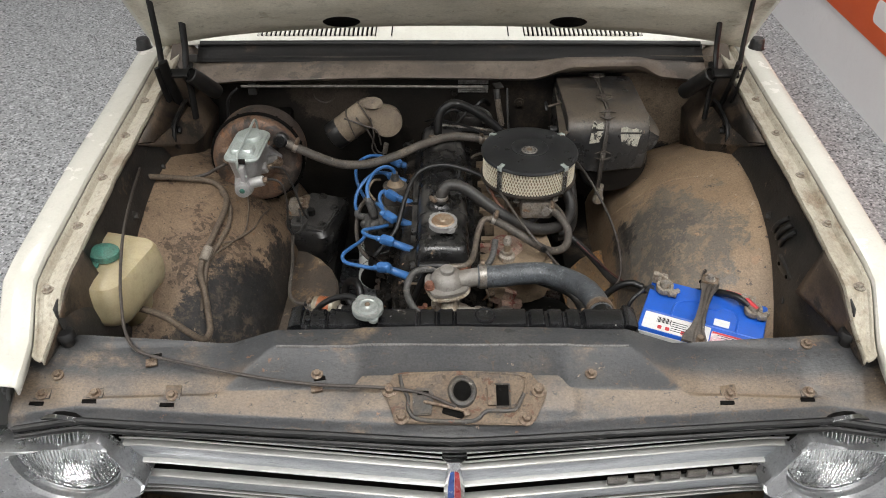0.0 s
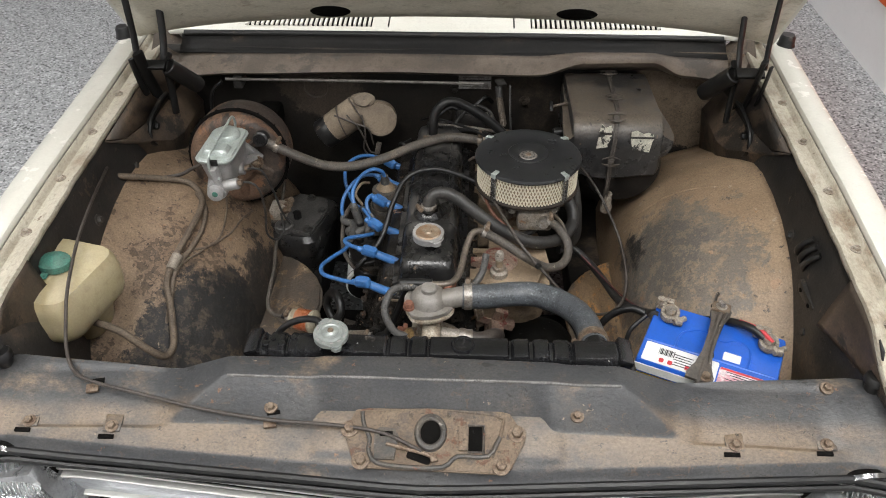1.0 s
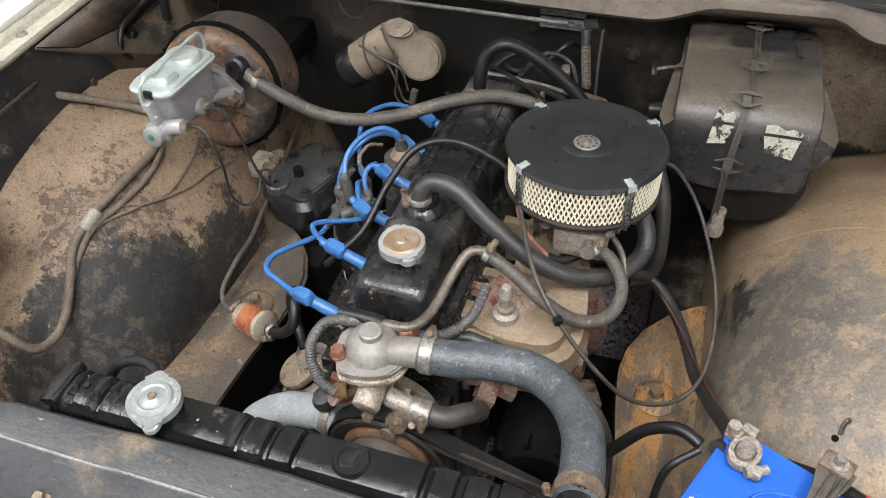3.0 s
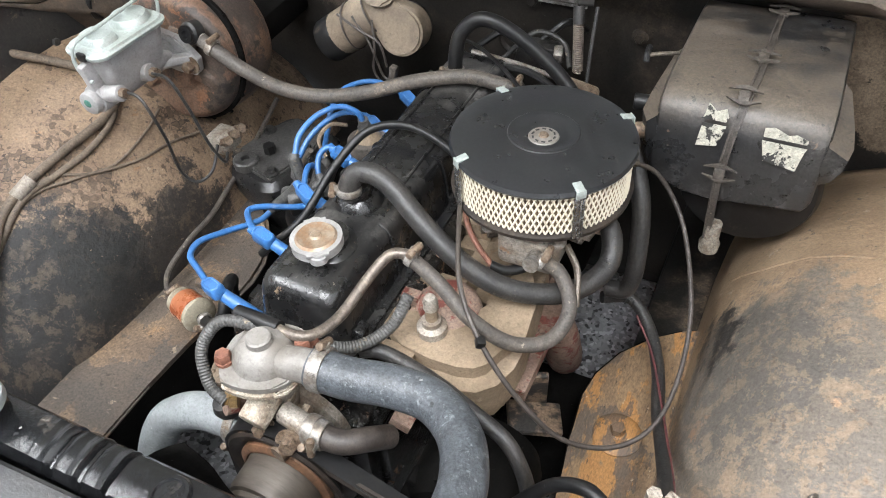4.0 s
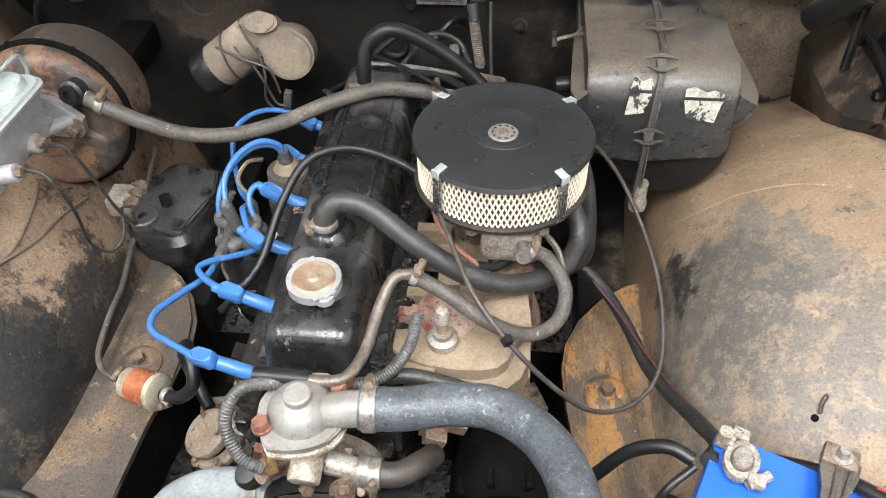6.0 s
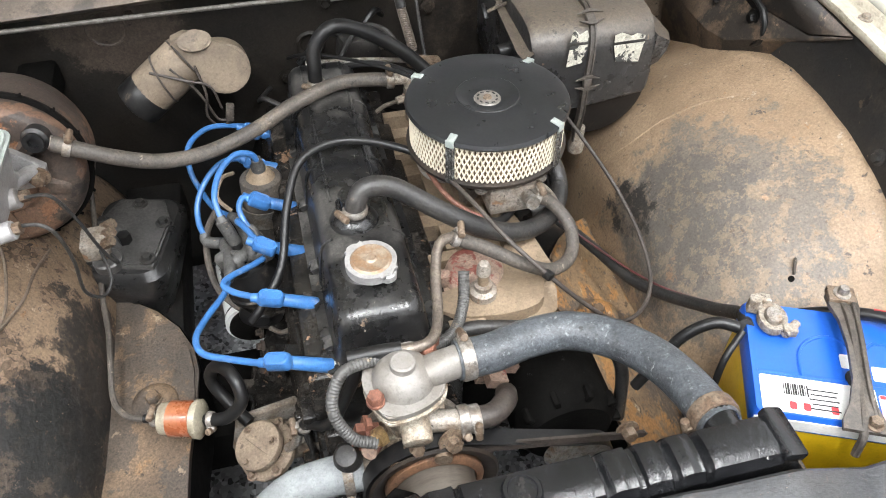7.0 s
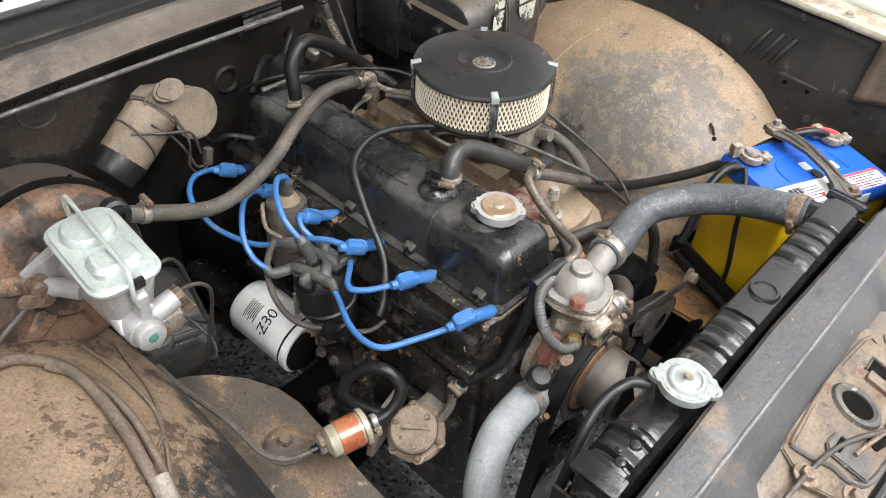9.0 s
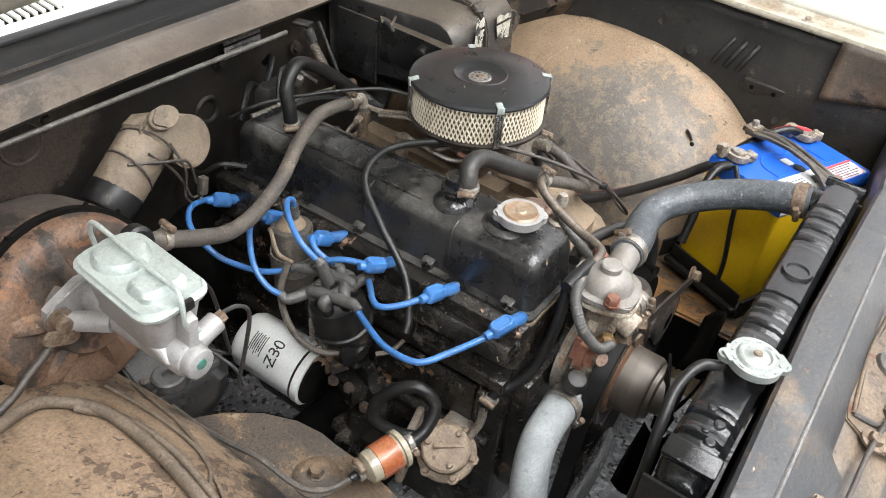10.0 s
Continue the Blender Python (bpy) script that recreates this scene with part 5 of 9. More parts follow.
# radiator
rad = thing("radiator", "black painted radiator with a ribbed top tank", "radiator")
x0, x1 = -0.262, 0.328
rings = []
for i, x in enumerate(span(x0, x1, 236)):
    e = smoothstep(0, 0.03, min(x - x0, x1 - x))
    big = 0.0055 * smoothstep(0.62, 0.92, math.sin((x - x0) * 2 * math.pi / 0.0305)) + 0.0012 * math.sin(x * 310) * math.sin(x * 97)
    if abs(x - 0.071) < 0.05 or abs(x + 0.124) < 0.055 or x > 0.24:
        big = 0
    top_z = 0.848 + 0.026 * e - big
    y0, y1 = 0.943 + 0.004 * (1 - e), 0.992 - 0.01 * (1 - e)
    rings.append([Vector((x, y0, 0.82)), Vector((x, y0, top_z - 0.012)), Vector((x, y0 + 0.006, top_z - 0.003)), Vector((x, y0 + 0.014, top_z)), Vector((x, y1 - 0.014, top_z)), Vector((x, y1 - 0.005, top_z - 0.004)), Vector((x, y1, top_z - 0.014)), Vector((x, y1, 0.82))])
part("top_tank", loft(B(), rings), "tank_black", rad, "glossy black ribbed top tank", smooth=30)
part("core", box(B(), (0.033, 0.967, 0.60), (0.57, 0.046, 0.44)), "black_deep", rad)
for x in (x0 - 0.002, x1 + 0.002):
    part("side_plate", box(B(), (x, 0.967, 0.62), (0.004, 0.06, 0.44), bevel=0.001), "black_sheet", rad)
part("tank_boss", lathe(B(), [(0, 0.002), (0.012, 0.002), (0.013, 0.004), (0.016, 0.004), (0.018, 0.0)], Matrix.Translation((0.071, 0.967, 0.874)), 24), "tank_black", rad)
for x, r in ((-0.20, 0.006), (-0.225, 0.006), (-0.185, 0.005), (-0.215, 0.004)):
    part("rivet", lathe(B(), [(r, 0), (r * 0.8, 0.002), (0, 0.003)], Matrix.Translation((x, 0.96 + 0.8 * (x + 0.20) % 0.02, 0.874)), 12), "tank_black", rad)
part("filler_neck", cyl(B(), (-0.124, 0.962, 0.868), (-0.124, 0.962, 0.892), 0.021, seg=24), "tank_black", rad)
part("outlet_neck", lathe(B(), [(0.0185, 0), (0.0185, 0.03)], Matrix.Translation((0.272, 0.978, 0.853)) @ frame_of((0.0, 1, -0.06)), 24), "tank_black", rad)
o = []
for i in range(72):
    a = 2 * math.pi * i / 72
    lobe = max(0.0, abs(math.cos(a - 2.0)) - 0.955) / 0.045
    o.append(((0.0275 + 0.009 * lobe ** 0.6) * math.cos(a), (0.0275 + 0.009 * lobe ** 0.6) * math.sin(a)))
CM = Matrix.Translation((-0.124, 0.960, 0.892)) @ pose(0, 0, 0, 2, 0, 0) @ Matrix.Scale(0.94, 4)
cap = part("radiator_cap", prism(B(), o, 0.009, CM, bevel=0.003), "cap_zinc", rad, "pale metal radiator cap with two lobes")
part("cap_crown", lathe(B(), [(0.0, 0.014), (0.005, 0.014), (0.008, 0.0115), (0.0135, 0.011), (0.0155, 0.0125), (0.018, 0.012), (0.0205, 0.009)], CM, 32), "cap_zinc", cap)
part("rivet", lathe(B(), [(0, 0.0165), (0.004, 0.016), (0.005, 0.014)], CM, 14), "rusty_bolt", cap)
for i in range(12):
    a = i * 2 * math.pi / 12 + 0.2
    part("stamped_bar", box(B(), CM @ Vector((0.0238 * math.cos(a), 0.0238 * math.sin(a), 0.0095)), (0.002, 0.005, 0.0012), (0, 0, math.degrees(a))), "alloy", cap)
ov = thing("overflow_hose", "thin black radiator overflow hose", "hose")
part("hose", tube(B(), [(-0.14, 0.985, 0.884), (-0.155, 1.0, 0.886), (-0.185, 1.008, 0.876), (-0.215, 1.005, 0.855), (-0.24, 1.0, 0.80), (-0.25, 1.0, 0.70), (-0.25, 0.995, 0.55)], 0.0055, 10), "black_plastic", ov)

# engine
eng = thing("engine", "black in-line six cylinder engine with oily castings", "engine")
EM = Matrix.Translation((0, 1.2, 0)) @ pose(0, 0, 0, -1.2, 0, 0) @ Matrix.Translation((0, -1.2, 0))


def epart(name, bm, material, label="", parent=None, smooth=38):
    bmesh.ops.transform(bm, matrix=EM, verts=bm.verts)
    return part(name, bm, material, parent or eng, label, smooth)


bm = box(B(), (0.0, 1.47, 0.50), (0.19, 0.54, 0.24), bevel=0.012)
epart("block", bm, "block_black")
for y in span(1.25, 1.69, 6):
    epart("block_rib", box(B(), (-0.098, y, 0.50), (0.014, 0.035, 0.20), bevel=0.005), "block_black")
bm = box(B(), (0.0, 1.47, 0.678), (0.185, 0.55, 0.118), bevel=0.008)
epart("cylinder_head", bm, "block_black")
epart("plug_ledge", box(B(), (-0.086, 1.47, 0.693), (0.04, 0.535, 0.03), (0, 25, 0), bevel=0.006), "block_black")
epart("head_flange", box(B(), (-0.098, 1.47, 0.645), (0.02, 0.54, 0.022), bevel=0.004), "block_black")
# rocker cover, lofted from its flange to the crowned top
def ring(w0, w1, y0, y1, z, r):
    o = rrect(w1 - w0, y1 - y0, r, 6)
    return [Vector(((w0 + w1) / 2 + a, (y0 + y1) / 2 + b, z)) for a, b in o]
bm = loft(B(), [ring(-0.070, 0.070, 1.197, 1.745, 0.736, 0.012), ring(-0.070, 0.070, 1.197, 1.745, 0.741, 0.012), ring(-0.058, 0.058, 1.204, 1.738, 0.742, 0.016), ring(-0.0565, 0.0565, 1.205, 1.737, 0.748, 0.016),
                ring(-0.051, 0.051, 1.207, 1.734, 0.793, 0.018), ring(-0.049, 0.049, 1.209, 1.732, 0.801, 0.018), ring(-0.0455, 0.0455, 1.213, 1.728, 0.808, 0.017), ring(-0.040, 0.040, 1.219, 1.722, 0.8125, 0.014), ring(-0.032, 0.032, 1.228, 1.714, 0.8150, 0.012), ring(-0.015, 0.015, 1.25, 1.69, 0.8165, 0.008)])
epart("rocker_cover", bm, "gloss_black", "worn gloss black rocker cover", smooth=32)
for y in (1.335, 1.475, 1.610):
    for sx in (-1, 1):
        epart("cover_seam", tube(B(), [(sx * 0.0575, y, 0.745), (sx * 0.0520, y, 0.793), (sx * 0.0465, y, 0.8075), (sx * 0.036, y, 0.8145)], 0.0020, 8, 4), "gloss_black")
for x in (-0.029, 0.030):
    epart("cover_ridge", tube(B(), [(x, 1.40, 0.8150), (x, 1.55, 0.8155), (x, 1.715, 0.8135)], 0.0024, 8, 4), "gloss_black")
for y in (1.235, 1.36, 1.48, 1.60, 1.71):
    for s in (-1, 1):
        bolt(eng, EM @ Vector((s * 0.0635, y, 0.742)), r=0.0048, h=0.009, material="block_black")
        epart("hold_down", box(B(), (s * 0.0605, y, 0.748), (0.012, 0.018, 0.010), (0, s * 25, 0), bevel=0.002), "gloss_black")
# breather neck and filler neck
NB = EM @ Vector((-0.005, 1.362, 0.812))
part("breather_neck", lathe(B(), [(0.030, -0.006), (0.030, 0.004), (0.024, 0.012), (0.019, 0.016), (0.018, 0.022), (0.021, 0.024), (0.021, 0.030), (0.0165, 0.032), (0.0165, 0.044), (0, 0.044)], Matrix.Translation(NB), 26), "gloss_black", eng)
part("filler_base", lathe(B(), [(0.036, -0.008), (0.034, 0.004), (0.026, 0.010), (0.026, 0.018), (0, 0.018)], Matrix.Translation(EM @ Vector((0, 1.283, 0.812))), 28), "gloss_black", eng)
oc = thing("oil_filler_cap", "zinc oil filler cap with a rusty centre", "cap")
OM = Matrix.Translation((0.0, 1.284, 0.829))
o = []
for i in range(72):
    a = 2 * math.pi * i / 72
    lobe = max(0.0, abs(math.cos(a + 0.95)) - 0.95) / 0.05
    o.append(((0.029 + 0.006 * lobe ** 0.6) * math.cos(a), (0.029 + 0.006 * lobe ** 0.6) * math.sin(a)))
part("cap_rim", prism(B(), o, 0.011, OM, bevel=0.003), "alloy", oc)
part("cap_centre", lathe(B(), [(0, 0.0145), (0.005, 0.0145), (0.007, 0.0125), (0.0165, 0.0122), (0.021, 0.0135), (0.0235, 0.011)], OM, 30), "oil_cap", oc, "rust-brown dished centre")
# timing cover and front plate
epart("timing_cover", box(B(), (0.0, 1.187, 0.54), (0.17, 0.03, 0.22), bevel=0.01), "block_black")
# tappet cover and bosses on the side
epart("side_cover", box(B(), (-0.103, 1.47, 0.585), (0.008, 0.46, 0.075), bevel=0.003), "block_black")
for y in (1.27, 1.38, 1.56, 1.67):
    epart("side_boss", cyl(B(), (-0.09, y, 0.60), (-0.112, y, 0.605), 0.014, seg=14, bev=0.003), "block_black")

# plugs, boots and leads
PL = [(1.2265, 0.757), (1.3255, 0.750), (1.421, 0.743), (1.512, 0.739), (1.606, 0.727), (1.712, 0.706)]
DIST = Vector((-0.151, 1.461, 0.690))
DM = Matrix.Translation(DIST) @ frame_of((-0.22, 0.10, 1))
TOWERS = (-108, -45, 72, 15, 140, 98)      # bearing of each lead's tower on the cap
leads = {
    0: [(-0.142, 1.239, 0.752), (-0.176, 1.260, 0.742), (-0.205, 1.279, 0.7366), (-0.212, 1.306, 0.734), (-0.200, 1.345, 0.722), (-0.179, 1.385, 0.7135), (-0.1702, 1.4095, 0.7189)],
    1: [(-0.136, 1.331, 0.758), (-0.160, 1.349, 0.752), (-0.174, 1.367, 0.749), (-0.166, 1.385, 0.743), (-0.140, 1.410, 0.730), (-0.1187, 1.4315, 0.7214)],
    2: [(-0.128, 1.430, 0.753), (-0.140, 1.455, 0.754), (-0.150, 1.478, 0.746), (-0.150, 1.494, 0.733)],
    3: [(-0.126, 1.515, 0.752), (-0.139, 1.512, 0.757), (-0.146, 1.499, 0.751), (-0.142, 1.484, 0.740), (-0.134, 1.473, 0.729)],
    4: [(-0.130, 1.612, 0.742), (-0.160, 1.603, 0.750), (-0.184, 1.583, 0.744), (-0.203, 1.556, 0.726), (-0.207, 1.530, 0.709), (-0.1995, 1.5036, 0.699)],
    5: [(-0.132, 1.722, 0.718), (-0.174, 1.708, 0.735), (-0.200, 1.686, 0.738), (-0.2136, 1.659, 0.734), (-0.213, 1.630, 0.720), (-0.205, 1.606, 0.708), (-0.185, 1.560, 0.703), (-0.158, 1.523, 0.7129)],
}


def tower_at(i, r=0.026, h=0.020):
    t = radians(TOWERS[i])
    return DM @ Vector((r * math.cos(t), r * math.sin(t), h))


for i, (y, z) in enumerate(PL):
    plug = thing("spark_plug", "white spark plug under a blue lead boot", "spark plug", "spark plugs")
    part("insulator", cyl(B(), (-0.050, y, z - 0.027), (-0.075, y, z - 0.014), 0.007, seg=14), "white_label", plug)
    part("hex", lathe(B(), [(0, 0), (0.011, 0), (0.011, 0.008), (0, 0.008)], Matrix.Translation((-0.052, y, z - 0.027)) @ frame_of((-1, 0, 0.55)), 6), "steel", plug)
    ld = thing("ignition_lead", "bright blue ignition lead with a grey tower boot", "ignition lead", "ignition leads")
    pts = leads[i]
    part("boot", cyl(B(), (-0.062, y, z - 0.021), (-0.110, y, z + 0.003), 0.0090, 0.0078, seg=16, bev=0.002), "blue_lead", ld, "blue spark plug boot")
    # flattened elbow with a raised oval rim on its face
    d0 = (Vector(pts[0]) - Vector((-0.108, y, z + 0.002))).normalized()
    zz_ = Vector((-0.25, 0.0, 1.0))
    zz_ = (zz_ - d0 * zz_.dot(d0)).normalized()
    EL = Matrix((d0, zz_.cross(d0), zz_)).transposed().to_4x4()
    EL.translation = Vector((-0.119, y, z + 0.0065))
    shape = lambda w, d, h, r: [EL @ Vector((a, b, h)) for a, b in rrect(w, d, r, 4)]
    elbow = part("elbow", loft(B(), [shape(0.026, 0.013, -0.008, 0.005), shape(0.031, 0.018, -0.005, 0.006), shape(0.032, 0.019, 0.004, 0.007), shape(0.029, 0.016, 0.0085, 0.007)]), "blue_lead", ld)
    rim_ = rrect(0.026, 0.013, 0.0062, 5)
    part("elbow_rim", tube(B(), [EL @ Vector((a, b, 0.0085)) for a, b in rim_ + rim_[:1]], 0.0014, 6, 1), "blue_lead", elbow)
    part("cable_sleeve", cyl(B(), EL @ Vector((0.010, 0, -0.001)), EL @ Vector((0.024, 0, -0.001)), 0.0066, 0.0056, seg=14, bev=0.001), "blue_lead", elbow)
    part("cable", tube(B(), [EL @ Vector((0.014, 0, -0.001))] + pts, 0.0042, 10), "blue_lead", ld)
    end = Vector(pts[-1])
    d = (end - Vector(pts[-2])).normalized()
    foot = tower_at(i)
    part("tower_boot", tube(B(), [end - d * 0.008, end + d * 0.004, end.lerp(foot, 0.5) + d * 0.006, foot + Vector((0, 0, 0.004)), foot - DM.to_3x3() @ Vector((0, 0, 0.008))], [0.0066] * 6 + [0.0080] * 8 + [0.0086] * 20, 12), "boot_grey", ld, "grey dusty rubber boot")
coil = thing("ignition_lead", "bright blue coil lead arching over the distributor", "ignition lead", "ignition leads")
part("cable", tube(B(), [(-0.1135, 1.569, 0.768), (-0.119, 1.566, 0.785), (-0.139, 1.556, 0.796), (-0.161, 1.530, 0.793), (-0.173, 1.498, 0.778), (-0.168, 1.471, 0.757)], 0.0042, 10), "blue_lead", coil)
part("tower_boot", lathe(B(), [(0, 0), (0.0125, 0.0), (0.0125, 0.010), (0.010, 0.012), (0.0105, 0.020), (0.008, 0.026), (0.0075, 0.034), (0, 0.034)], Matrix.Translation((-0.114, 1.575, 0.738)) @ frame_of((0.01, -0.15, 1)), 18), "boot_grey", coil)
part("centre_boot", tube(B(), [(-0.170, 1.476, 0.762), (-0.168, 1.471, 0.756), (-0.161, 1.467, 0.732), (-0.155, 1.4635, 0.708)], [0.0068] * 5 + [0.0088] * 20, 14), "boot_grey", coil, "dusty centre boot")

# distributor
dst = thing("distributor", "black distributor with six lead towers", "distributor")
part("cap", lathe(B(), [(0.0, 0.012), (0.016, 0.012), (0.022, 0.004), (0.036, 0.0), (0.040, -0.012), (0.041, -0.042), (0.044, -0.044), (0.044, -0.050), (0, -0.050)], DM, 30), "black_plastic", dst)
part("centre_tower", cyl(B(), DM @ Vector((0, 0, 0.008)), DM @ Vector((0, 0, 0.034)), 0.010, 0.008, seg=16), "black_plastic", dst)
for i in range(6):
    part("tower", cyl(B(), tower_at(i, 0.025, -0.004), tower_at(i, 0.027, 0.018), 0.0092, 0.0075, seg=14), "black_plastic", dst)
part("body", lathe(B(), [(0, -0.14), (0.018, -0.14), (0.020, -0.09), (0.038, -0.082), (0.042, -0.051)], DM, 26), "block_black", dst)
part("vacuum_unit", lathe(B(), [(0, 0.0), (0.012, 0.0), (0.014, 0.004), (0.022, 0.008), (0.030, 0.010), (0.031, 0.016), (0.028, 0.022), (0.010, 0.028), (0, 0.028)], Matrix.Translation((-0.146, 1.414, 0.610)) @ frame_of((0.1, 1, 0.1)), 26), "black_plastic", dst)
part("vacuum_pipe", tube(B(), [(-0.135, 1.40, 0.61), (-0.12, 1.385, 0.615), (-0.10, 1.37, 0.64)], 0.0035, 8), "steel", dst)
part("clip", box(B(), DM @ Vector((0.0, -0.043, -0.035)), (0.010, 0.004, 0.045), bevel=0.001), "steel", dst)
cl = thing("ignition_coil", "dusty cylindrical ignition coil beside the engine", "coil")
part("can", cyl(B(), (-0.118, 1.568, 0.62), (-0.114, 1.575, 0.735), 0.030, seg=24, bev=0.004), "rubber_tan", cl)
part("top", cyl(B(), (-0.114, 1.575, 0.733), (-0.1138, 1.5753, 0.75), 0.022, 0.012, seg=20), "manifold", cl)
part("bracket", lathe(B(), [(0.031, 0), (0.033, 0), (0.033, 0.03), (0.031, 0.03)], Matrix.Translation((-0.1165, 1.5705, 0.665)), 24), "steel", cl)

# oil filter
OFA, OFB = (-0.172, 1.622, 0.530), (-0.161, 1.497, 0.520)
TXA = 140.0
of = thing("oil_filter", "white screw-on oil filter with dark printing", "oil filter")
a, b = Vector(OFA), Vector(OFB)
d = (b - a).normalized()
OFM = Matrix.Translation(a) @ frame_of(d)
L_ = (b - a).length
part("can", lathe(B(), [(0, 0.0), (0.030, 0.0), (0.040, 0.004), (0.0455, 0.014), (0.046, L_ - 0.012), (0.0475, L_ - 0.004), (0.0475, L_ + 0.006), (0, L_ + 0.006)], OFM, 34), "white_label", of)
part("base_ring", lathe(B(), [(0.0465, L_ - 0.010), (0.0472, L_ - 0.009), (0.0476, L_ - 0.0065), (0.0472, L_ - 0.006)], OFM, 34), "black_plastic", of)
part("seal_ring", lathe(B(), [(0.041, L_ + 0.004), (0.043, L_ + 0.010), (0.036, L_ + 0.014), (0, L_ + 0.014)], OFM, 34), "black_deep", of)
for k in range(7):
    bm = B()
    r0 = 0.0464
    lathe(bm, [(r0, 0.034 + 0.0034 * k), (r0 + 0.0002, 0.0342 + 0.0034 * k), (r0 + 0.0002, 0.0352 + 0.0034 * k), (r0, 0.0354 + 0.0034 * k)], OFM, 8, a0=TXA - 34 + 3 * (k % 2), a1=TXA + 8 - 4 * (k % 3))
    part("print_bar", bm, "ink", of)
for k in range(4):
    bm = B()
    lathe(bm, [(0.0465, 0.074), (0.0467, 0.0742), (0.0467, 0.0765), (0.0465, 0.0767)], OFM, 3, a0=112 + 13 * k, a1=118 + 13 * k)
    part("print_bar", bm, "ink", of)
part("mount", blob(B(), (-0.135, 1.478, 0.555), (0.075, 0.06, 0.06), (0, 0, -25)), "mount_tan", eng)
part("mount_base", blob(B(), (-0.12, 1.43, 0.52), (0.07, 0.10, 0.08), (0, 0, -20)), "block_black", eng)
for by, bz in ((1.46, 0.53), (1.43, 0.535), (1.40, 0.515)):
    bolt(eng, (-0.156, by, bz), (-1, -0.2, 0.4), r=0.0055, h=0.008, material="rust")

# fuel pump, filter and hose
fp = thing("fuel_pump", "tan stained fuel pump bolted to the engine", "fuel pump")
FPM = Matrix.Translation((-0.168, 1.25, 0.555)) @ frame_of((-0.45, -0.15, 1)) @ Matrix.Scale(0.85, 4)
part("lower_body", lathe(B(), [(0, -0.06), (0.02, -0.06), (0.03, -0.03), (0.046, -0.024), (0.048, -0.020), (0.048, -0.012), (0.044, -0.008), (0.030, -0.008)], FPM, 32), "dusty_tan", fp)
part("neck", lathe(B(), [(0.031, -0.009), (0.031, 0.004)], FPM, 28), "black_deep", fp)
part("upper_body", lathe(B(), [(0.030, 0.002), (0.038, 0.003), (0.0395, 0.008), (0.0385, 0.016), (0.035, 0.019), (0.012, 0.020), (0, 0.020)], FPM, 32), "dusty_tan", fp)
part("cover_rib", box(B(), FPM @ Vector((0.004, 0.004, 0.0205)), (0.008, 0.04, 0.003), (0, 0, 40), bevel=0.001), "dusty_tan", fp)
for i in range(6):
    a = radians(60 * i)
    bolt(fp, FPM @ Vector((0.043 * math.cos(a), 0.043 * math.sin(a), -0.009)), FPM.to_3x3() @ Vector((0, 0, 1)), r=0.005, h=0.006, material="rusty_bolt")
    if i % 2:
        bolt(fp, FPM @ Vector((0.029 * math.cos(a), 0.029 * math.sin(a), 0.018)), FPM.to_3x3() @ Vector((0, 0, 1)), r=0.004, h=0.005, material="rusty_bolt")
part("arm_housing", box(B(), (-0.125, 1.265, 0.535), (0.08, 0.045, 0.04), bevel=0.01), "alloy_dirty", fp)
part("outlet", tube(B(), [(-0.135, 1.235, 0.565), (-0.122, 1.23, 0.585), (-0.115, 1.232, 0.61)], 0.006, 10), "steel", fp)
ff = thing("fuel_filter", "clear in-line fuel filter with amber fuel", "fuel filter")
fa, fb = Vector((-0.285, 1.293, 0.603)), Vector((-0.232, 1.277, 0.607))
fd = (fb - fa).normalized()
FM = Matrix.Translation(fa) @ frame_of(fd)
part("body", lathe(B(), [(0, -0.004), (0.012, -0.003), (0.0205, 0.002), (0.0215, 0.008), (0.0225, 0.046), (0.0255, 0.047), (0.0255, 0.053), (0.021, 0.056), (0, 0.057)], FM, 30), "filter_clear", ff)
part("fuel_window", lathe(B(), [(0.0218, 0.0135), (0.0230, 0.014), (0.0234, 0.043), (0.0222, 0.0435)], FM, 30), "fuel", ff, "amber fuel seen through the clear wall")
part("inlet", cyl(B(), fa - fd * 0.022, fa, 0.006, seg=14), "black_plastic", ff)
part("outlet", cyl(B(), fb, fb + fd * 0.02, 0.006, seg=14), "black_plastic", ff)
clamp(ff, fa - fd * 0.008, fd, 0.008, w=0.008)
clamp(ff, fb + fd * 0.010, fd, 0.008, w=0.008, screw=(0, -1, -1))
fh = thing("fuel_hose", "looped black rubber fuel hose", "hose")
part("hose", tube(B(), [(-0.228, 1.275, 0.606), (-0.200, 1.266, 0.617), (-0.178, 1.27, 0.642), (-0.185, 1.297, 0.662), (-0.207, 1.330, 0.640), (-0.220, 1.335, 0.605), (-0.200, 1.31, 0.575), (-0.18, 1.285, 0.565)], 0.0085, 12), "black_plastic", fh)
fp2 = thing("fuel_pipe", "thin dusty steel fuel pipe along the wheel housing", "pipe")
part("pipe", tube(B(), [(-0.375, 1.70, 0.66), (-0.372, 1.60, 0.62), (-0.366, 1.512, 0.60), (-0.358, 1.458, 0.595), (-0.352, 1.403, 0.60), (-0.348, 1.345, 0.592), (-0.330, 1.315, 0.592), (-0.305, 1.299, 0.600)], 0.0042, 8), "rubber_tan", fp2)
fh2 = thing("fuel_hose", "short black fuel hose to the carburettor line", "hose")
part("hose", tube(B(), [(-0.115, 1.232, 0.605), (-0.105, 1.225, 0.63), (-0.085, 1.205, 0.65), (-0.07, 1.192, 0.68), (-0.05, 1.185, 0.74), (-0.03, 1.19, 0.79)], 0.007, 10), "black_plastic", fh2)
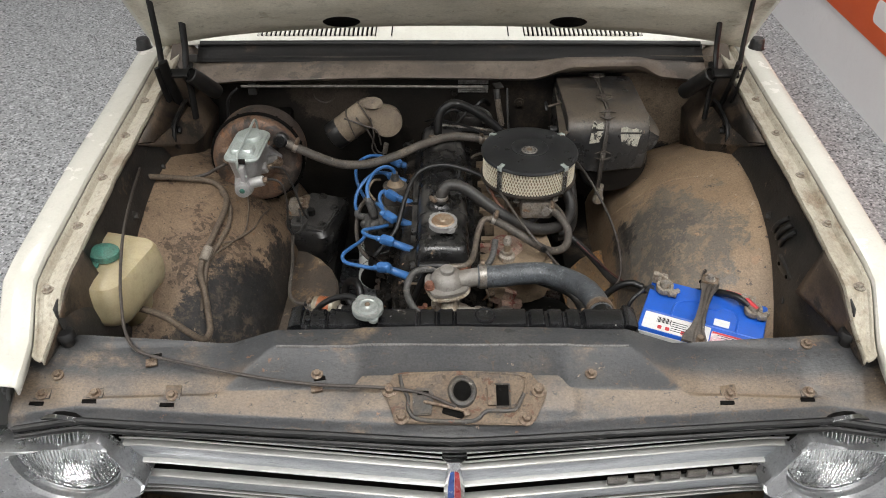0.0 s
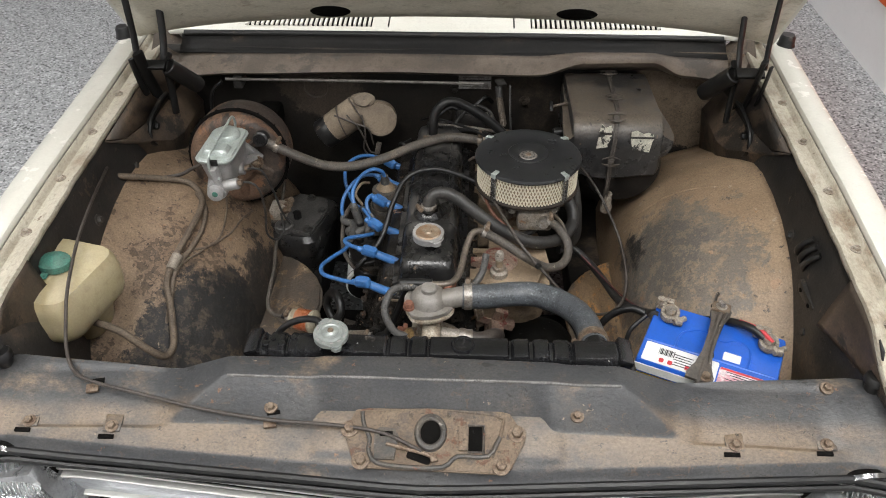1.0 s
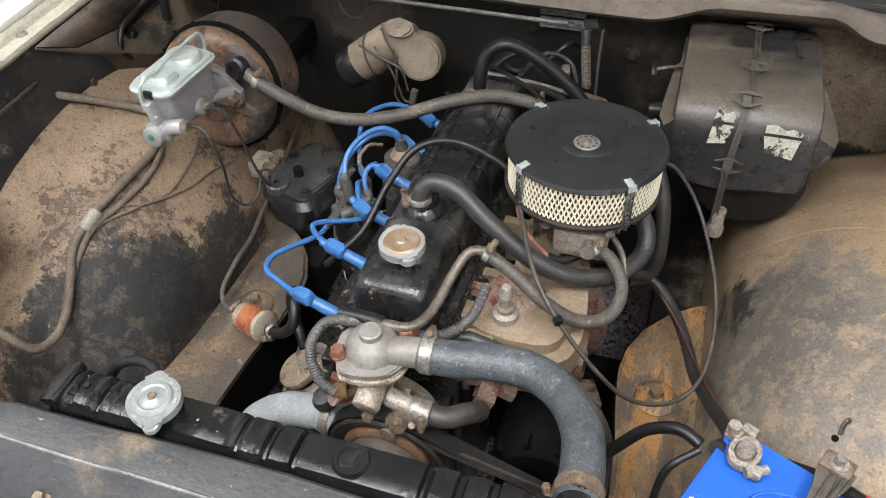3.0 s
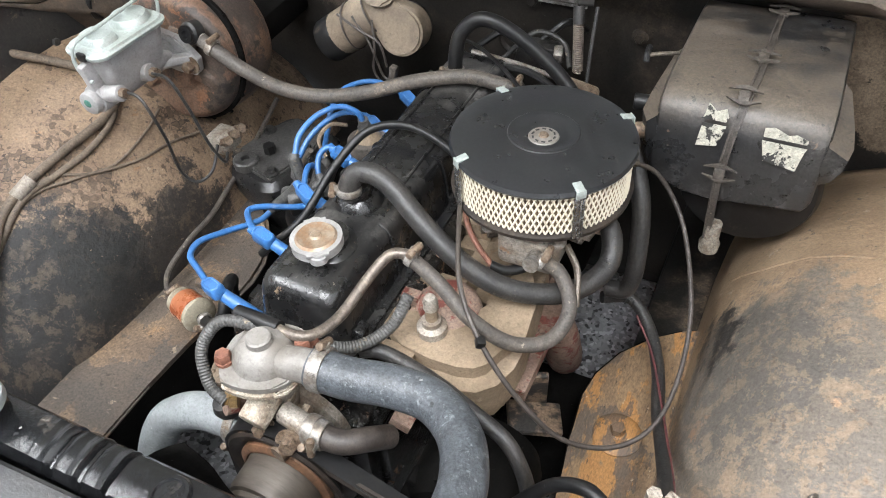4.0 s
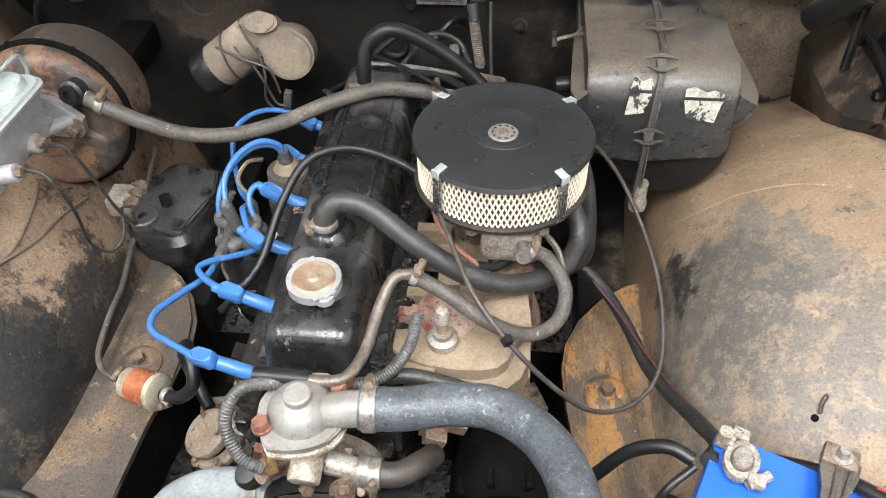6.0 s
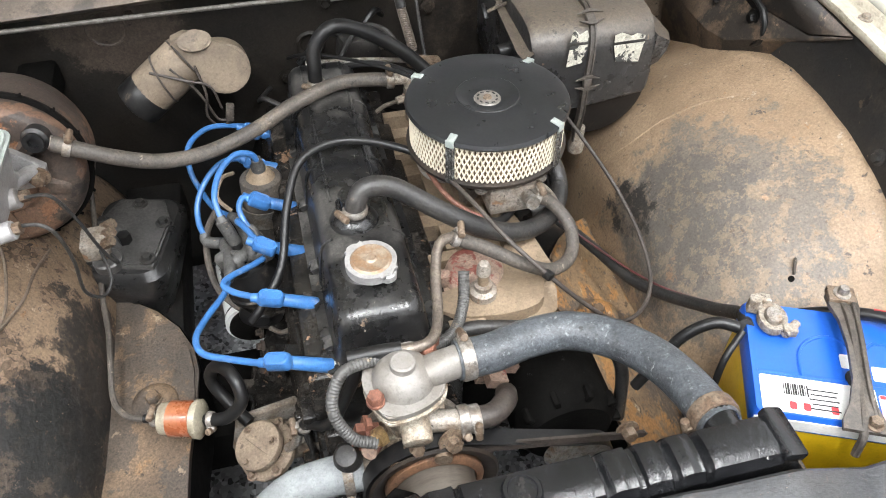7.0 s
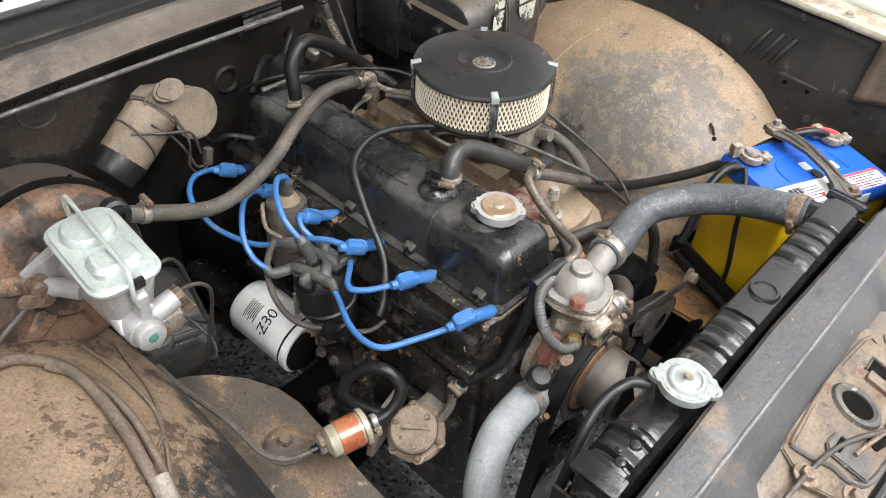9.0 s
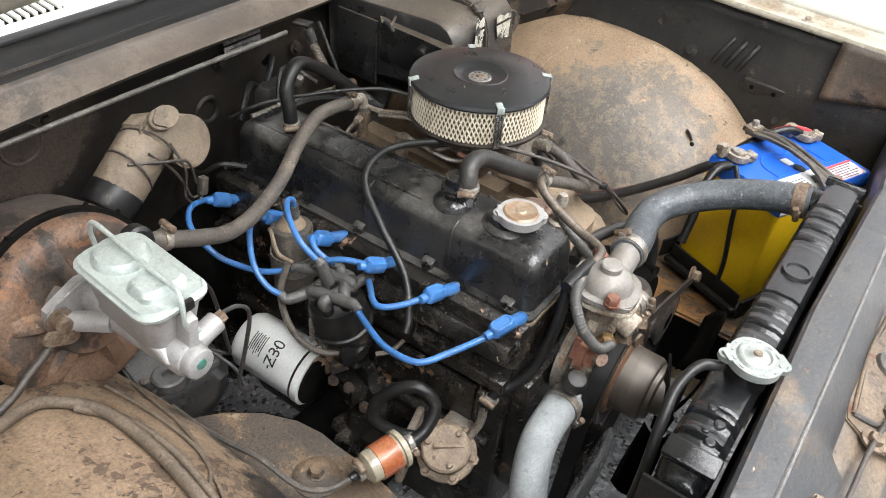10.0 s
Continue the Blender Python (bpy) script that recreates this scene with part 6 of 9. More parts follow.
clamp(fh2, (-0.108, 1.227, 0.622), (0.2, -0.1, 0.5), 0.008, w=0.007, screw=(-1, 0, 0))

# thermostat housing, water pump, pulley, fan
th = thing("thermostat_housing", "grey alloy thermostat housing with rusty bolts", "thermostat housing")
TM = Matrix.Translation((0.008, 1.155, 0.790)) @ Matrix.Scale(0.84, 4)
part("dome", lathe(B(), [(0.040, 0.0), (0.0385, 0.008), (0.034, 0.016), (0.027, 0.0235), (0.0185, 0.0265), (0.0165, 0.0275), (0.016, 0.036), (0.0135, 0.038), (0, 0.038)], TM, 32), "alloy_warm", th)
part("outlet", tube(B(), [(0.015, 1.153, 0.783), (0.04, 1.155, 0.794), (0.075, 1.158, 0.799)], [0.019, 0.019, 0.019, 0.0185, 0.018, 0.018], 20), "alloy_warm", th)
part("flange", prism(B(), [(0.058 * math.cos(t) * (1 - 0.25 * abs(math.sin(t))), 0.052 * math.sin(t)) for t in [2 * math.pi * i / 36 for i in range(36)]], 0.008, Matrix.Translation((0.008, 1.155, 0.784)) @ pose(0, 0, 0, 0, 0, 60) @ Matrix.Scale(0.86, 4), bevel=0.002), "alloy_warm", th)
part("body", lathe(B(), [(0, -0.10), (0.026, -0.10), (0.030, -0.05), (0.040, -0.012), (0.041, -0.008)], TM, 28), "alloy_dirty", th)
part("gasket_plate", prism(B(), [(0.058 * math.cos(t) * (1 - 0.25 * abs(math.sin(t))), 0.052 * math.sin(t)) for t in [2 * math.pi * i / 36 for i in range(36)]], 0.006, Matrix.Translation((0.009, 1.154, 0.776)) @ pose(0, 0, 0, 0, 0, 60) @ Matrix.Scale(0.88, 4), bevel=0.002), "pump_casting", th)
bolt(th, (-0.0256, 1.1327, 0.793), r=0.009, h=0.011, material="red_bolt", washer=1.1)
bolt(th, (0.040, 1.180, 0.792), r=0.009, h=0.012, material="red_bolt", washer=1.1)
part("clip_bracket", box(B(), (0.043, 1.186, 0.798), (0.022, 0.012, 0.014), (0, 0, 35), bevel=0.002), "red_bolt", th)
part("side_outlet", cyl(B(), (0.030, 1.135, 0.728), (0.072, 1.128, 0.726), 0.0125, seg=20), "alloy_dirty", th)
part("side_plug", cyl(B(), (0.014, 1.140, 0.748), (0.012, 1.105, 0.738), 0.0165, seg=18, bev=0.003), "pump_casting", th)
part("sender", lathe(B(), [(0, 0), (0.012, 0), (0.012, 0.008), (0.009, 0.010), (0.007, 0.018), (0, 0.018)], Matrix.Translation((-0.022, 1.128, 0.733)) @ frame_of((-0.9, -0.5, 0.1)), 6), "brass", th, "brass temperature sender")
part("side_tap", cyl(B(), (0.042, 1.118, 0.70), (0.038, 1.100, 0.70), 0.010, seg=14), "rusty_bolt", th)
bp = thing("bypass_hose", "short brown rubber bypass hose", "hose")
part("hose", tube(B(), [(0.066, 1.129, 0.726), (0.10, 1.13, 0.722), (0.122, 1.148, 0.714), (0.132, 1.172, 0.69)], 0.0132, 16), "rubber_brown", bp)
clamp(bp, (0.080, 1.128, 0.7255), (1, 0, 0), 0.0138, screw=(0, -1, 0.2))
wp = thing("water_pump", "stained alloy water pump with a belt pulley", "water pump")
part("body", lathe(B(), [(0, 0.0), (0.062, 0.0), (0.064, 0.012), (0.045, 0.022), (0.036, 0.05), (0, 0.05)], Matrix.Translation((0.015, 1.178, 0.655)) @ frame_of((0, -1, 0)), 32), "alloy_dirty", wp)
part("inlet", tube(B(), [(0.0, 1.16, 0.64), (-0.03, 1.15, 0.635), (-0.062, 1.144, 0.628)], 0.021, 16), "alloy_dirty", wp)
part("bleed_knob", lathe(B(), [(0, 0), (0.012, 0.0), (0.0165, 0.008), (0.0165, 0.016), (0.012, 0.024), (0, 0.027)], Matrix.Translation((-0.060, 1.143, 0.668)) @ frame_of((-0.2, -0.3, 1)), 20), "rubber", wp)
part("heater_stub", cyl(B(), (-0.02, 1.15, 0.70), (-0.04, 1.12, 0.715), 0.009, seg=12), "red_oxide", wp)
PC = Vector((0.030, 1.118, 0.638))
PM = Matrix.Translation(PC) @ frame_of((0, -1, 0))
part("pulley", lathe(B(), [(0.030, -0.014), (0.070, -0.014), (0.077, -0.011), (0.066, -0.002), (0.066, 0.002), (0.077, 0.011), (0.074, 0.014), (0.066, 0.013), (0.058, 0.006), (0.0, 0.006)], PM, 48), "copper_rust", wp, "dark belt pulley")
part("pulley_rim", lathe(B(), [(0.0585, 0.007), (0.058, 0.0125), (0.053, 0.016), (0.049, 0.016), (0.048, 0.008)], PM, 48), "rim_rust", wp, "rust-orange ring round the hub")
part("hub", lathe(B(), [(0.048, 0.010), (0.0465, 0.022), (0.046, 0.050), (0.044, 0.055), (0.040, 0.057), (0.039, 0.063), (0.028, 0.065), (0.026, 0.085), (0, 0.085)], PM, 40), "drum", wp, "smooth brown-grey hub drum")
belt = thing("fan_belt", "black rubber fan belt round the pulleys", "belt")
AC = Vector((0.215, 1.118, 0.60))
CC = Vector((0.018, 1.118, 0.42))
pts = []
for c, r, a0, a1 in ((AC, 0.040, -70, 75), (PC, 0.078, 75, 185), (CC, 0.085, 185, 290)):
    for i in range(13):
        a = radians(a0 + (a1 - a0) * i / 12)
        pts.append(c + Vector((r * math.cos(a), 0, r * math.sin(a))))
bm = B()
rings = []
for i, p in enumerate(pts):
    t = (pts[(i + 1) % len(pts)] - pts[i - 1]).normalized()
    nrm = Vector((t.z, 0, -t.x))
    rings.append([p + nrm * o + Vector((0, w, 0)) for o, w in ((0.003, -0.0105), (0.003, 0.0105), (-0.007, 0.0065), (-0.007, -0.0065))])
rings.append(rings[0])
part("loop", loft(bm, rings, cap=False), "black_plastic", belt)
fan = thing("cooling_fan", "brown metal cooling fan at rest, blades blackened to pass as shade", "fan")
part("spider", lathe(B(), [(0, 0.0), (0.05, 0.0), (0.052, 0.003), (0.05, 0.006), (0, 0.006)], Matrix.Translation((PC.x, PC.y - 0.084, PC.z)) @ frame_of((0, -1, 0)), 30), "copper_rust", fan)
for k in range(4):
    a = radians(45 + 90 * k)
    bm = B()
    er, et = Vector((math.cos(a), 0, math.sin(a))), Vector((-math.sin(a), 0, math.cos(a)))
    c0 = Vector((PC.x, PC.y - 0.088, PC.z))
    grid(bm, span(0.04, 0.125, 8), span(-1, 1, 6), lambda r, v: c0 + er * (r + 0.012 * (1 - v * v)) + et * v * (0.020 + 0.030 * smoothstep(0.04, 0.10, r)) + Vector((0, -0.016 * v + 0.004 * v * v, 0)))
    # blades coloured near-black so that they merge with the shaded gap
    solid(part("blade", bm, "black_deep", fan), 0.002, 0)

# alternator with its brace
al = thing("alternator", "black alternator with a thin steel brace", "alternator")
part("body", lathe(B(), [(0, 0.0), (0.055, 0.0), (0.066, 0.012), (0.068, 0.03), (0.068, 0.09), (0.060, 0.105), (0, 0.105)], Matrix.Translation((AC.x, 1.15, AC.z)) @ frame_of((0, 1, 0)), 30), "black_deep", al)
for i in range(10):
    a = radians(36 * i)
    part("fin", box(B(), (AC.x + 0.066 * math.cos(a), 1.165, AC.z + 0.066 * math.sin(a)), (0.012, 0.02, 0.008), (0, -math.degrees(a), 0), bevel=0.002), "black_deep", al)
part("pulley", lathe(B(), [(0.015, -0.012), (0.042, -0.010), (0.034, 0.0), (0.042, 0.010), (0.015, 0.012)], Matrix.Translation(AC) @ frame_of((0, -1, 0)), 28), "steel", al)
bm = prism(B(), [(0, -0.006), (0.07, -0.006), (0.23, -0.005), (0.235, 0.0), (0.23, 0.005), (0.07, 0.006), (0, 0.006)], 0.004, Matrix.Translation((0.055, 1.118, 0.688)) @ pose(0, 0, 0, 78, 8, -4), bevel=0.001)
part("brace", bm, "rubber_brown", al, "thin brown steel brace")
bolt(al, (0.262, 1.104, 0.665), (0, -1, 0.2), r=0.009, h=0.012, material="rusty_bolt")

# radiator hoses
tp = thing("radiator_hose", "thick grey weathered top radiator hose", "hose")
part("hose", tube(B(), [(0.066, 1.158, 0.798), (0.105, 1.160, 0.797), (0.150, 1.170, 0.795), (0.195, 1.168, 0.797), (0.235, 1.140, 0.806), (0.260, 1.095, 0.822), (0.270, 1.045, 0.838), (0.272, 0.995, 0.850)], 0.0215, 22, 8), "hose_grey", tp)
clamp(tp, (0.076, 1.1585, 0.798), (1, 0.05, 0), 0.0218, w=0.014, screw=(0, 0.6, 1))
clamp(tp, (0.272, 1.008, 0.8475), (0.03, -1, 0.25), 0.0218, material="rusty_bolt", w=0.016, screw=(-1, 0, -0.3))
bh = thing("radiator_hose", "pale grey bottom radiator hose", "hose")
part("hose", tube(B(), [(-0.048, 1.146, 0.630), (-0.085, 1.146, 0.632), (-0.13, 1.142, 0.625), (-0.17, 1.128, 0.60), (-0.190, 1.11, 0.555), (-0.195, 1.085, 0.50), (-0.19, 1.05, 0.44), (-0.17, 1.0, 0.40)], 0.0235, 20, 8), "hose_pale", bh)
clamp(bh, (-0.066, 1.1455, 0.631), (1, 0, 0), 0.0238, w=0.012, screw=(0, -1, -0.5))

# manifold and carburettor
mf = thing("manifold", "tan painted cast inlet and exhaust manifold", "manifold")
fco = [(0.060, 1.262), (0.078, 1.248), (0.106, 1.236), (0.145, 1.230), (0.18, 1.231), (0.205, 1.238), (0.222, 1.255), (0.231, 1.283), (0.232, 1.314), (0.226, 1.361), (0.215, 1.44), (0.165, 1.44), (0.167, 1.356), (0.182, 1.322), (0.176, 1.298), (0.158, 1.284), (0.131, 1.280), (0.108, 1.292), (0.095, 1.315), (0.060, 1.32)]
part("front_chamber", prism(B(), fco, 0.060, Matrix.Translation((0, 0, 0.682)), bevel=0.018), "manifold", mf, "", 50)
part("lower_chamber", prism(B(), [(0.155 + (a - 0.155) * 0.93, 1.32 + (b - 1.32) * 0.95) for a, b in fco], 0.03, Matrix.Translation((0, 0, 0.662)), bevel=0.008), "manifold", mf, "", 50)
part("riser", lathe(B(), [(0.040, -0.03), (0.039, 0.0), (0.035, 0.012), (0.026, 0.018), (0, 0.020)], Matrix.Translation((0.134, 1.325, 0.735)), 28), "red_oxide", mf)
part("riser_web", blob(B(), (0.09, 1.32, 0.725), (0.06, 0.05, 0.05)), "red_oxide", mf)
part("log", blob(B(), (0.16, 1.53, 0.705), (0.09, 0.33, 0.075)), "manifold", mf)
for y in (1.25, 1.36, 1.47, 1.58, 1.67):
    part("runner", blob(B(), (0.105, y, 0.70), (0.09, 0.06, 0.075)), "manifold", mf)
part("stud", cyl(B(), (0.133, 1.284, 0.735), (0.133, 1.286, 0.785), 0.0068, seg=12), "manifold", mf)
part("stud_collar", lathe(B(), [(0, 0), (0.017, 0), (0.017, 0.010), (0.011, 0.013), (0.011, 0.02), (0, 0.02)], Matrix.Translation((0.133, 1.284, 0.742)), 20), "alloy_dirty", mf)
part("stud_head", lathe(B(), [(0, 0.012), (0.006, 0.011), (0.0085, 0.004), (0.0085, -0.006), (0, -0.008)], Matrix.Translation((0.133, 1.286, 0.785)), 16), "alloy_dirty", mf)
part("stud", cyl(B(), (0.110, 1.555, 0.745), (0.110, 1.555, 0.79), 0.010, seg=14), "alloy_dirty", mf)
part("exhaust_flange", blob(B(), (0.13, 1.235, 0.675), (0.07, 0.08, 0.06), (0, 20, 0)), "red_oxide", mf)
part("exhaust_body", blob(B(), (0.18, 1.40, 0.64), (0.11, 0.24, 0.07)), "red_oxide", mf)
part("downpipe", tube(B(), [(0.21, 1.45, 0.64), (0.225, 1.47, 0.56), (0.22, 1.52, 0.45), (0.2, 1.6, 0.36)], 0.027, 16), "red_oxide", mf)
for y, z in ((1.215, 0.705), (1.29, 0.715), (1.24, 0.655)):
    bolt(mf, (0.093, y, z), (1, 0, 0.3), r=0.010, h=0.012, material="rusty_bolt")
cb = thing("carburettor", "dirty metal carburettor below the air cleaner", "carburettor")
AX, AY, AZ = 0.188, 1.475, 0.823
bm = box(B(), (AX, AY, 0.80), (0.085, 0.10, 0.06), bevel=0.01)
part("upper_body", bm, "alloy_dirty", cb)
part("lower_body", box(B(), (AX, AY, 0.762), (0.075, 0.085, 0.04), bevel=0.008), "rusty_bolt", cb)
part("throat", cyl(B(), (AX, AY, 0.815), (AX, AY, 0.842), 0.034, seg=26), "alloy_dirty", cb)
part("float_bowl", box(B(), (AX + 0.015, AY - 0.066, 0.792), (0.07, 0.05, 0.045), bevel=0.008), "alloy_dirty", cb)
part("fuel_inlet", cyl(B(), (AX + 0.03, AY - 0.09, 0.80), (AX + 0.03, AY - 0.115, 0.806), 0.009, seg=14), "steel", cb)
part("choke", cyl(B(), (AX + 0.05, AY + 0.01, 0.79), (AX + 0.085, AY + 0.012, 0.79), 0.026, seg=22, bev=0.004), "rusty_bolt", cb)
part("linkage", tube(B(), [(AX - 0.05, AY - 0.03, 0.785), (AX - 0.085, AY - 0.01, 0.79), (AX - 0.09, AY + 0.06, 0.80)], 0.0035, 8), "steel", cb)
for x, y in ((-0.03, -0.085), (0.05, -0.08), (-0.04, 0.0)):
    bolt(cb, (AX + x, AY + y, 0.816), r=0.005, h=0.005, material="steel")

# air cleaner
ac = thing("air_cleaner", "round black air cleaner with a cream mesh-wrapped element", "air cleaner")
AR = 0.103
AM = Matrix.Translation((AX, AY, AZ)) @ pose(0, 0, 0, -2.0, 0, 0)
part("base_pan", lathe(B(), [(0, -0.004), (0.05, -0.004), (0.10, 0.0), (AR + 0.001, 0.002), (AR + 0.002, 0.007), (AR - 0.002, 0.009), (0, 0.009)], AM, 72), "copper_rust", ac, "dark base pan with a rusty edge")
part("lid", lathe(B(), [(AR - 0.004, 0.060), (AR + 0.001, 0.060), (AR + 0.0025, 0.063), (AR + 0.0005, 0.0675), (AR - 0.006, 0.0695), (0.06, 0.0712), (0.040, 0.0715), (0.036, 0.0705), (0.030, 0.0665), (0.022, 0.0655), (0, 0.0655)], AM, 96), "satin_black", ac)
part("lid_badge", lathe(B(), [(0, 0.0668), (0.0165, 0.0668), (0.0175, 0.0655)], AM, 36), "alloy_warm", ac, "round metal badge at the centre")
part("dish_edge", lathe(B(), [(0.041, 0.0714), (0.0395, 0.0724), (0.037, 0.0715)], AM, 60), "satin_black", ac)
for i in range(10):
    a = radians(36 * i)
    part("badge_bar", box(B(), AM @ Vector((0.0125 * math.cos(a), 0.0125 * math.sin(a), 0.0669)), (0.0045, 0.002, 0.0006), (0, 0, math.degrees(a) + 80)), "ink", ac)
part("wing_nut", lathe(B(), [(0, 0.0695), (0.003, 0.0695), (0.005, 0.069), (0.006, 0.0665)], AM, 16), "rusty_bolt", ac)
# pleated paper, then a diamond wire mesh
bm = B()
k = 360
rings = []
for z in (0.008, 0.061):
    rings.append([AM @ Vector(((AR - 0.009 + 0.0035 * (i % 2)) * math.cos(2 * math.pi * i / k), (AR - 0.009 + 0.0035 * (i % 2)) * math.sin(2 * math.pi * i / k), z)) for i in range(k)])
part("paper_element", loft(bm, rings, cap=False), "pleat", ac, "cream pleated paper element", smooth=10)
bm = B()
nw, nz_ = 96, 7
for s in (-1, 1):
    for i in range(nw):
        for j in range(nz_):
            a0 = 2 * math.pi * (i + s * j * 0.5) / nw
            a1 = 2 * math.pi * (i + s * (j + 1) * 0.5) / nw
            z0, z1 = 0.0085 + 0.052 * j / nz_, 0.0085 + 0.052 * (j + 1) / nz_
            w = 0.0013
            q = []
            for a, z, r in ((a0, z0, 0), (a1, z1, 0)):
                q.append(Vector((math.cos(a), math.sin(a), 0)) * (AR - 0.0035) + Vector((0, 0, z)))
            t = Vector((-math.sin(a0), math.cos(a0), 0)) * w
            rad_ = Vector((math.cos(a0), math.sin(a0), 0)) * 0.001
            v = [bm.verts.new(AM @ p) for p in (q[0] - t, q[0] + rad_, q[0] + t, q[1] - t, q[1] + rad_, q[1] + t)]
            bm.faces.new((v[0], v[1], v[4], v[3]))
            bm.faces.new((v[1], v[2], v[5], v[4]))
part("wire_mesh", bm, "mesh", ac, "pale expanded wire mesh", smooth=20)
for a in (-49, -131, 41, 139):
    t = radians(a)
    m = AM @ Matrix.Rotation(t, 4, "Z") @ Matrix.Translation((AR, 0, 0))
    bm = box(B(), (0.002, 0, 0.033), (0.0025, 0.012, 0.058), bevel=0.0008)
    for w in (-0.004, 0.0, 0.004):
        box(bm, (0.0035, w, 0.033), (0.002, 0.0016, 0.050), bevel=0.0004)
    bmesh.ops.transform(bm, matrix=m, verts=bm.verts)
    strap = part("clip_strap", bm, "clip_steel", ac, "ribbed metal clip strap")
    bm = box(B(), (-0.003, 0, 0.0695), (0.014, 0.010, 0.0022), (0, 12, 0), bevel=0.0009)
    box(bm, (0.004, 0, 0.065), (0.002, 0.011, 0.010), bevel=0.0006)
    bmesh.ops.transform(bm, matrix=m, verts=bm.verts)
    part("clip_tab", bm, "zinc", strap, "bright spring clip")

# hoses over the engine
vh = thing("vacuum_hose", "brown dusty brake vacuum hose draped over the engine", "hose")
part("hose", tube(B(), [(-0.352, 1.549, 0.862), (-0.325, 1.546, 0.850), (-0.285, 1.546, 0.829), (-0.236, 1.556, 0.804), (-0.178, 1.572, 0.794), (-0.113, 1.592, 0.803), (-0.05, 1.620, 0.818), (0.015, 1.645, 0.825), (0.065, 1.648, 0.822), (0.098, 1.645, 0.818)], 0.0102, 16, 8), "rubber_tan", vh)
clamp(vh, (-0.335, 1.547, 0.855), (0.9, -0.05, -0.4), 0.0106, w=0.010)
clamp(vh, (0.092, 1.645, 0.819), (1, 0, 0), 0.0106, w=0.010)
vv = thing("vacuum_valve", "grimy elbow valve on the inlet manifold", "valve")
part("elbow", tube(B(), [(0.092, 1.645, 0.819), (0.112, 1.645, 0.818), (0.120, 1.645, 0.812), (0.122, 1.645, 0.80)], 0.0085, 14), "corroded", vv)
part("collar", lathe(B(), [(0, 0), (0.0105, 0.0), (0.0105, 0.008), (0, 0.008)], Matrix.Translation((0.122, 1.645, 0.794)), 16), "steel", vv)
part("nut", lathe(B(), [(0, 0), (0.0125, 0), (0.0125, 0.016), (0.010, 0.018), (0, 0.018)], Matrix.Translation((0.122, 1.645, 0.775)), 6), "rusty_bolt", vv)
part("stem", cyl(B(), (0.122, 1.645, 0.745), (0.122, 1.645, 0.778), 0.0085, seg=14), "rusty_bolt", vv)
part("side_union", cyl(B(), (0.122, 1.645, 0.786), (0.100, 1.640, 0.784), 0.006, seg=6), "corroded", vv)
part("side_pipe", tube(B(), [(0.102, 1.640, 0.784), (0.080, 1.637, 0.780), (0.068, 1.636, 0.772)], 0.0032, 8), "steel_brown", vv)
part("carburettor_pipe", tube(B(), [(0.126, 1.642, 0.800), (0.140, 1.625, 0.792), (0.160, 1.600, 0.790), (0.175, 1.575, 0.792)], 0.0045, 8), "corroded", vv)
brh = thing("breather_hose", "black rubber breather hose rising from the rocker cover", "hose")
part("hose", tube(B(), [(-0.012, 1.668, 0.80), (-0.012, 1.672, 0.835), (-0.006, 1.682, 0.868), (0.021, 1.69, 0.889), (0.059, 1.698, 0.875), (0.116, 1.700, 0.834), (0.160, 1.69, 0.792), (0.185, 1.66, 0.765)], 0.0104, 16, 8), "black_plastic", brh)
clamp(brh, (-0.012, 1.669, 0.815), (0, 0.1, 1), 0.0108, w=0.008, screw=(-1, -1, 0))
pc = thing("breather_hose", "black ribbed hose from rocker cover to carburettor", "hose")
part("hose", tube(B(), [(-0.005, 1.362, 0.832), (-0.002, 1.365, 0.852), (0.012, 1.372, 0.866), (0.045, 1.371, 0.860), (0.100, 1.352, 0.826), (0.152, 1.343, 0.794), (0.204, 1.352, 0.768), (0.257, 1.388, 0.752), (0.285, 1.437, 0.757), (0.275, 1.470, 0.785), (0.24, 1.48, 0.79)], 0.0125, 16, 8, rib=0.00045, pitch=0.0034), "rubber", pc)
clamp(pc, (-0.004, 1.363, 0.842), (0, 0.1, 1), 0.013, w=0.008, screw=(-1, -0.5, 0))
hp = thing("fuel_line", "bent dull steel fuel pipe past the rocker cover", "pipe")
part("pipe", tube(B(), [(-0.035, 1.185, 0.802), (0.0, 1.182, 0.803), (0.036, 1.181, 0.805), (0.052, 1.195, 0.803), (0.062, 1.225, 0.804), (0.070, 1.269, 0.817), (0.082, 1.299, 0.829), (0.102, 1.308, 0.828)], 0.0062, 12), "steel_brown", hp)
part("sleeve", tube(B(), [(-0.045, 1.186, 0.800), (-0.015, 1.184, 0.803), (0.012, 1.182, 0.804)], 0.0088, 12), "black_plastic", hp)
hh_ = thing("fuel_hose", "grey clay-spotted fuel hose looped beside the carburettor", "hose")
part("hose", tube(B(), [(0.098, 1.307, 0.828), (0.138, 1.298, 0.809), (0.183, 1.282, 0.786), (0.225, 1.290, 0.757), (0.259, 1.316, 0.749), (0.268, 1.352, 0.764), (0.247, 1.378, 0.787), (0.218, 1.375, 0.806)], 0.0084, 14), "rubber_tan", hh_)
clamp(hh_, (0.104, 1.3065, 0.826), (1, -0.2, -0.4), 0.0087, w=0.008)
clamp(hh_, (0.226, 1.3755, 0.802), (-1, 0, 0.5), 0.0087, w=0.008)
cd = thing("wiring_conduit", "black corrugated wiring conduit round the thermostat", "conduit")
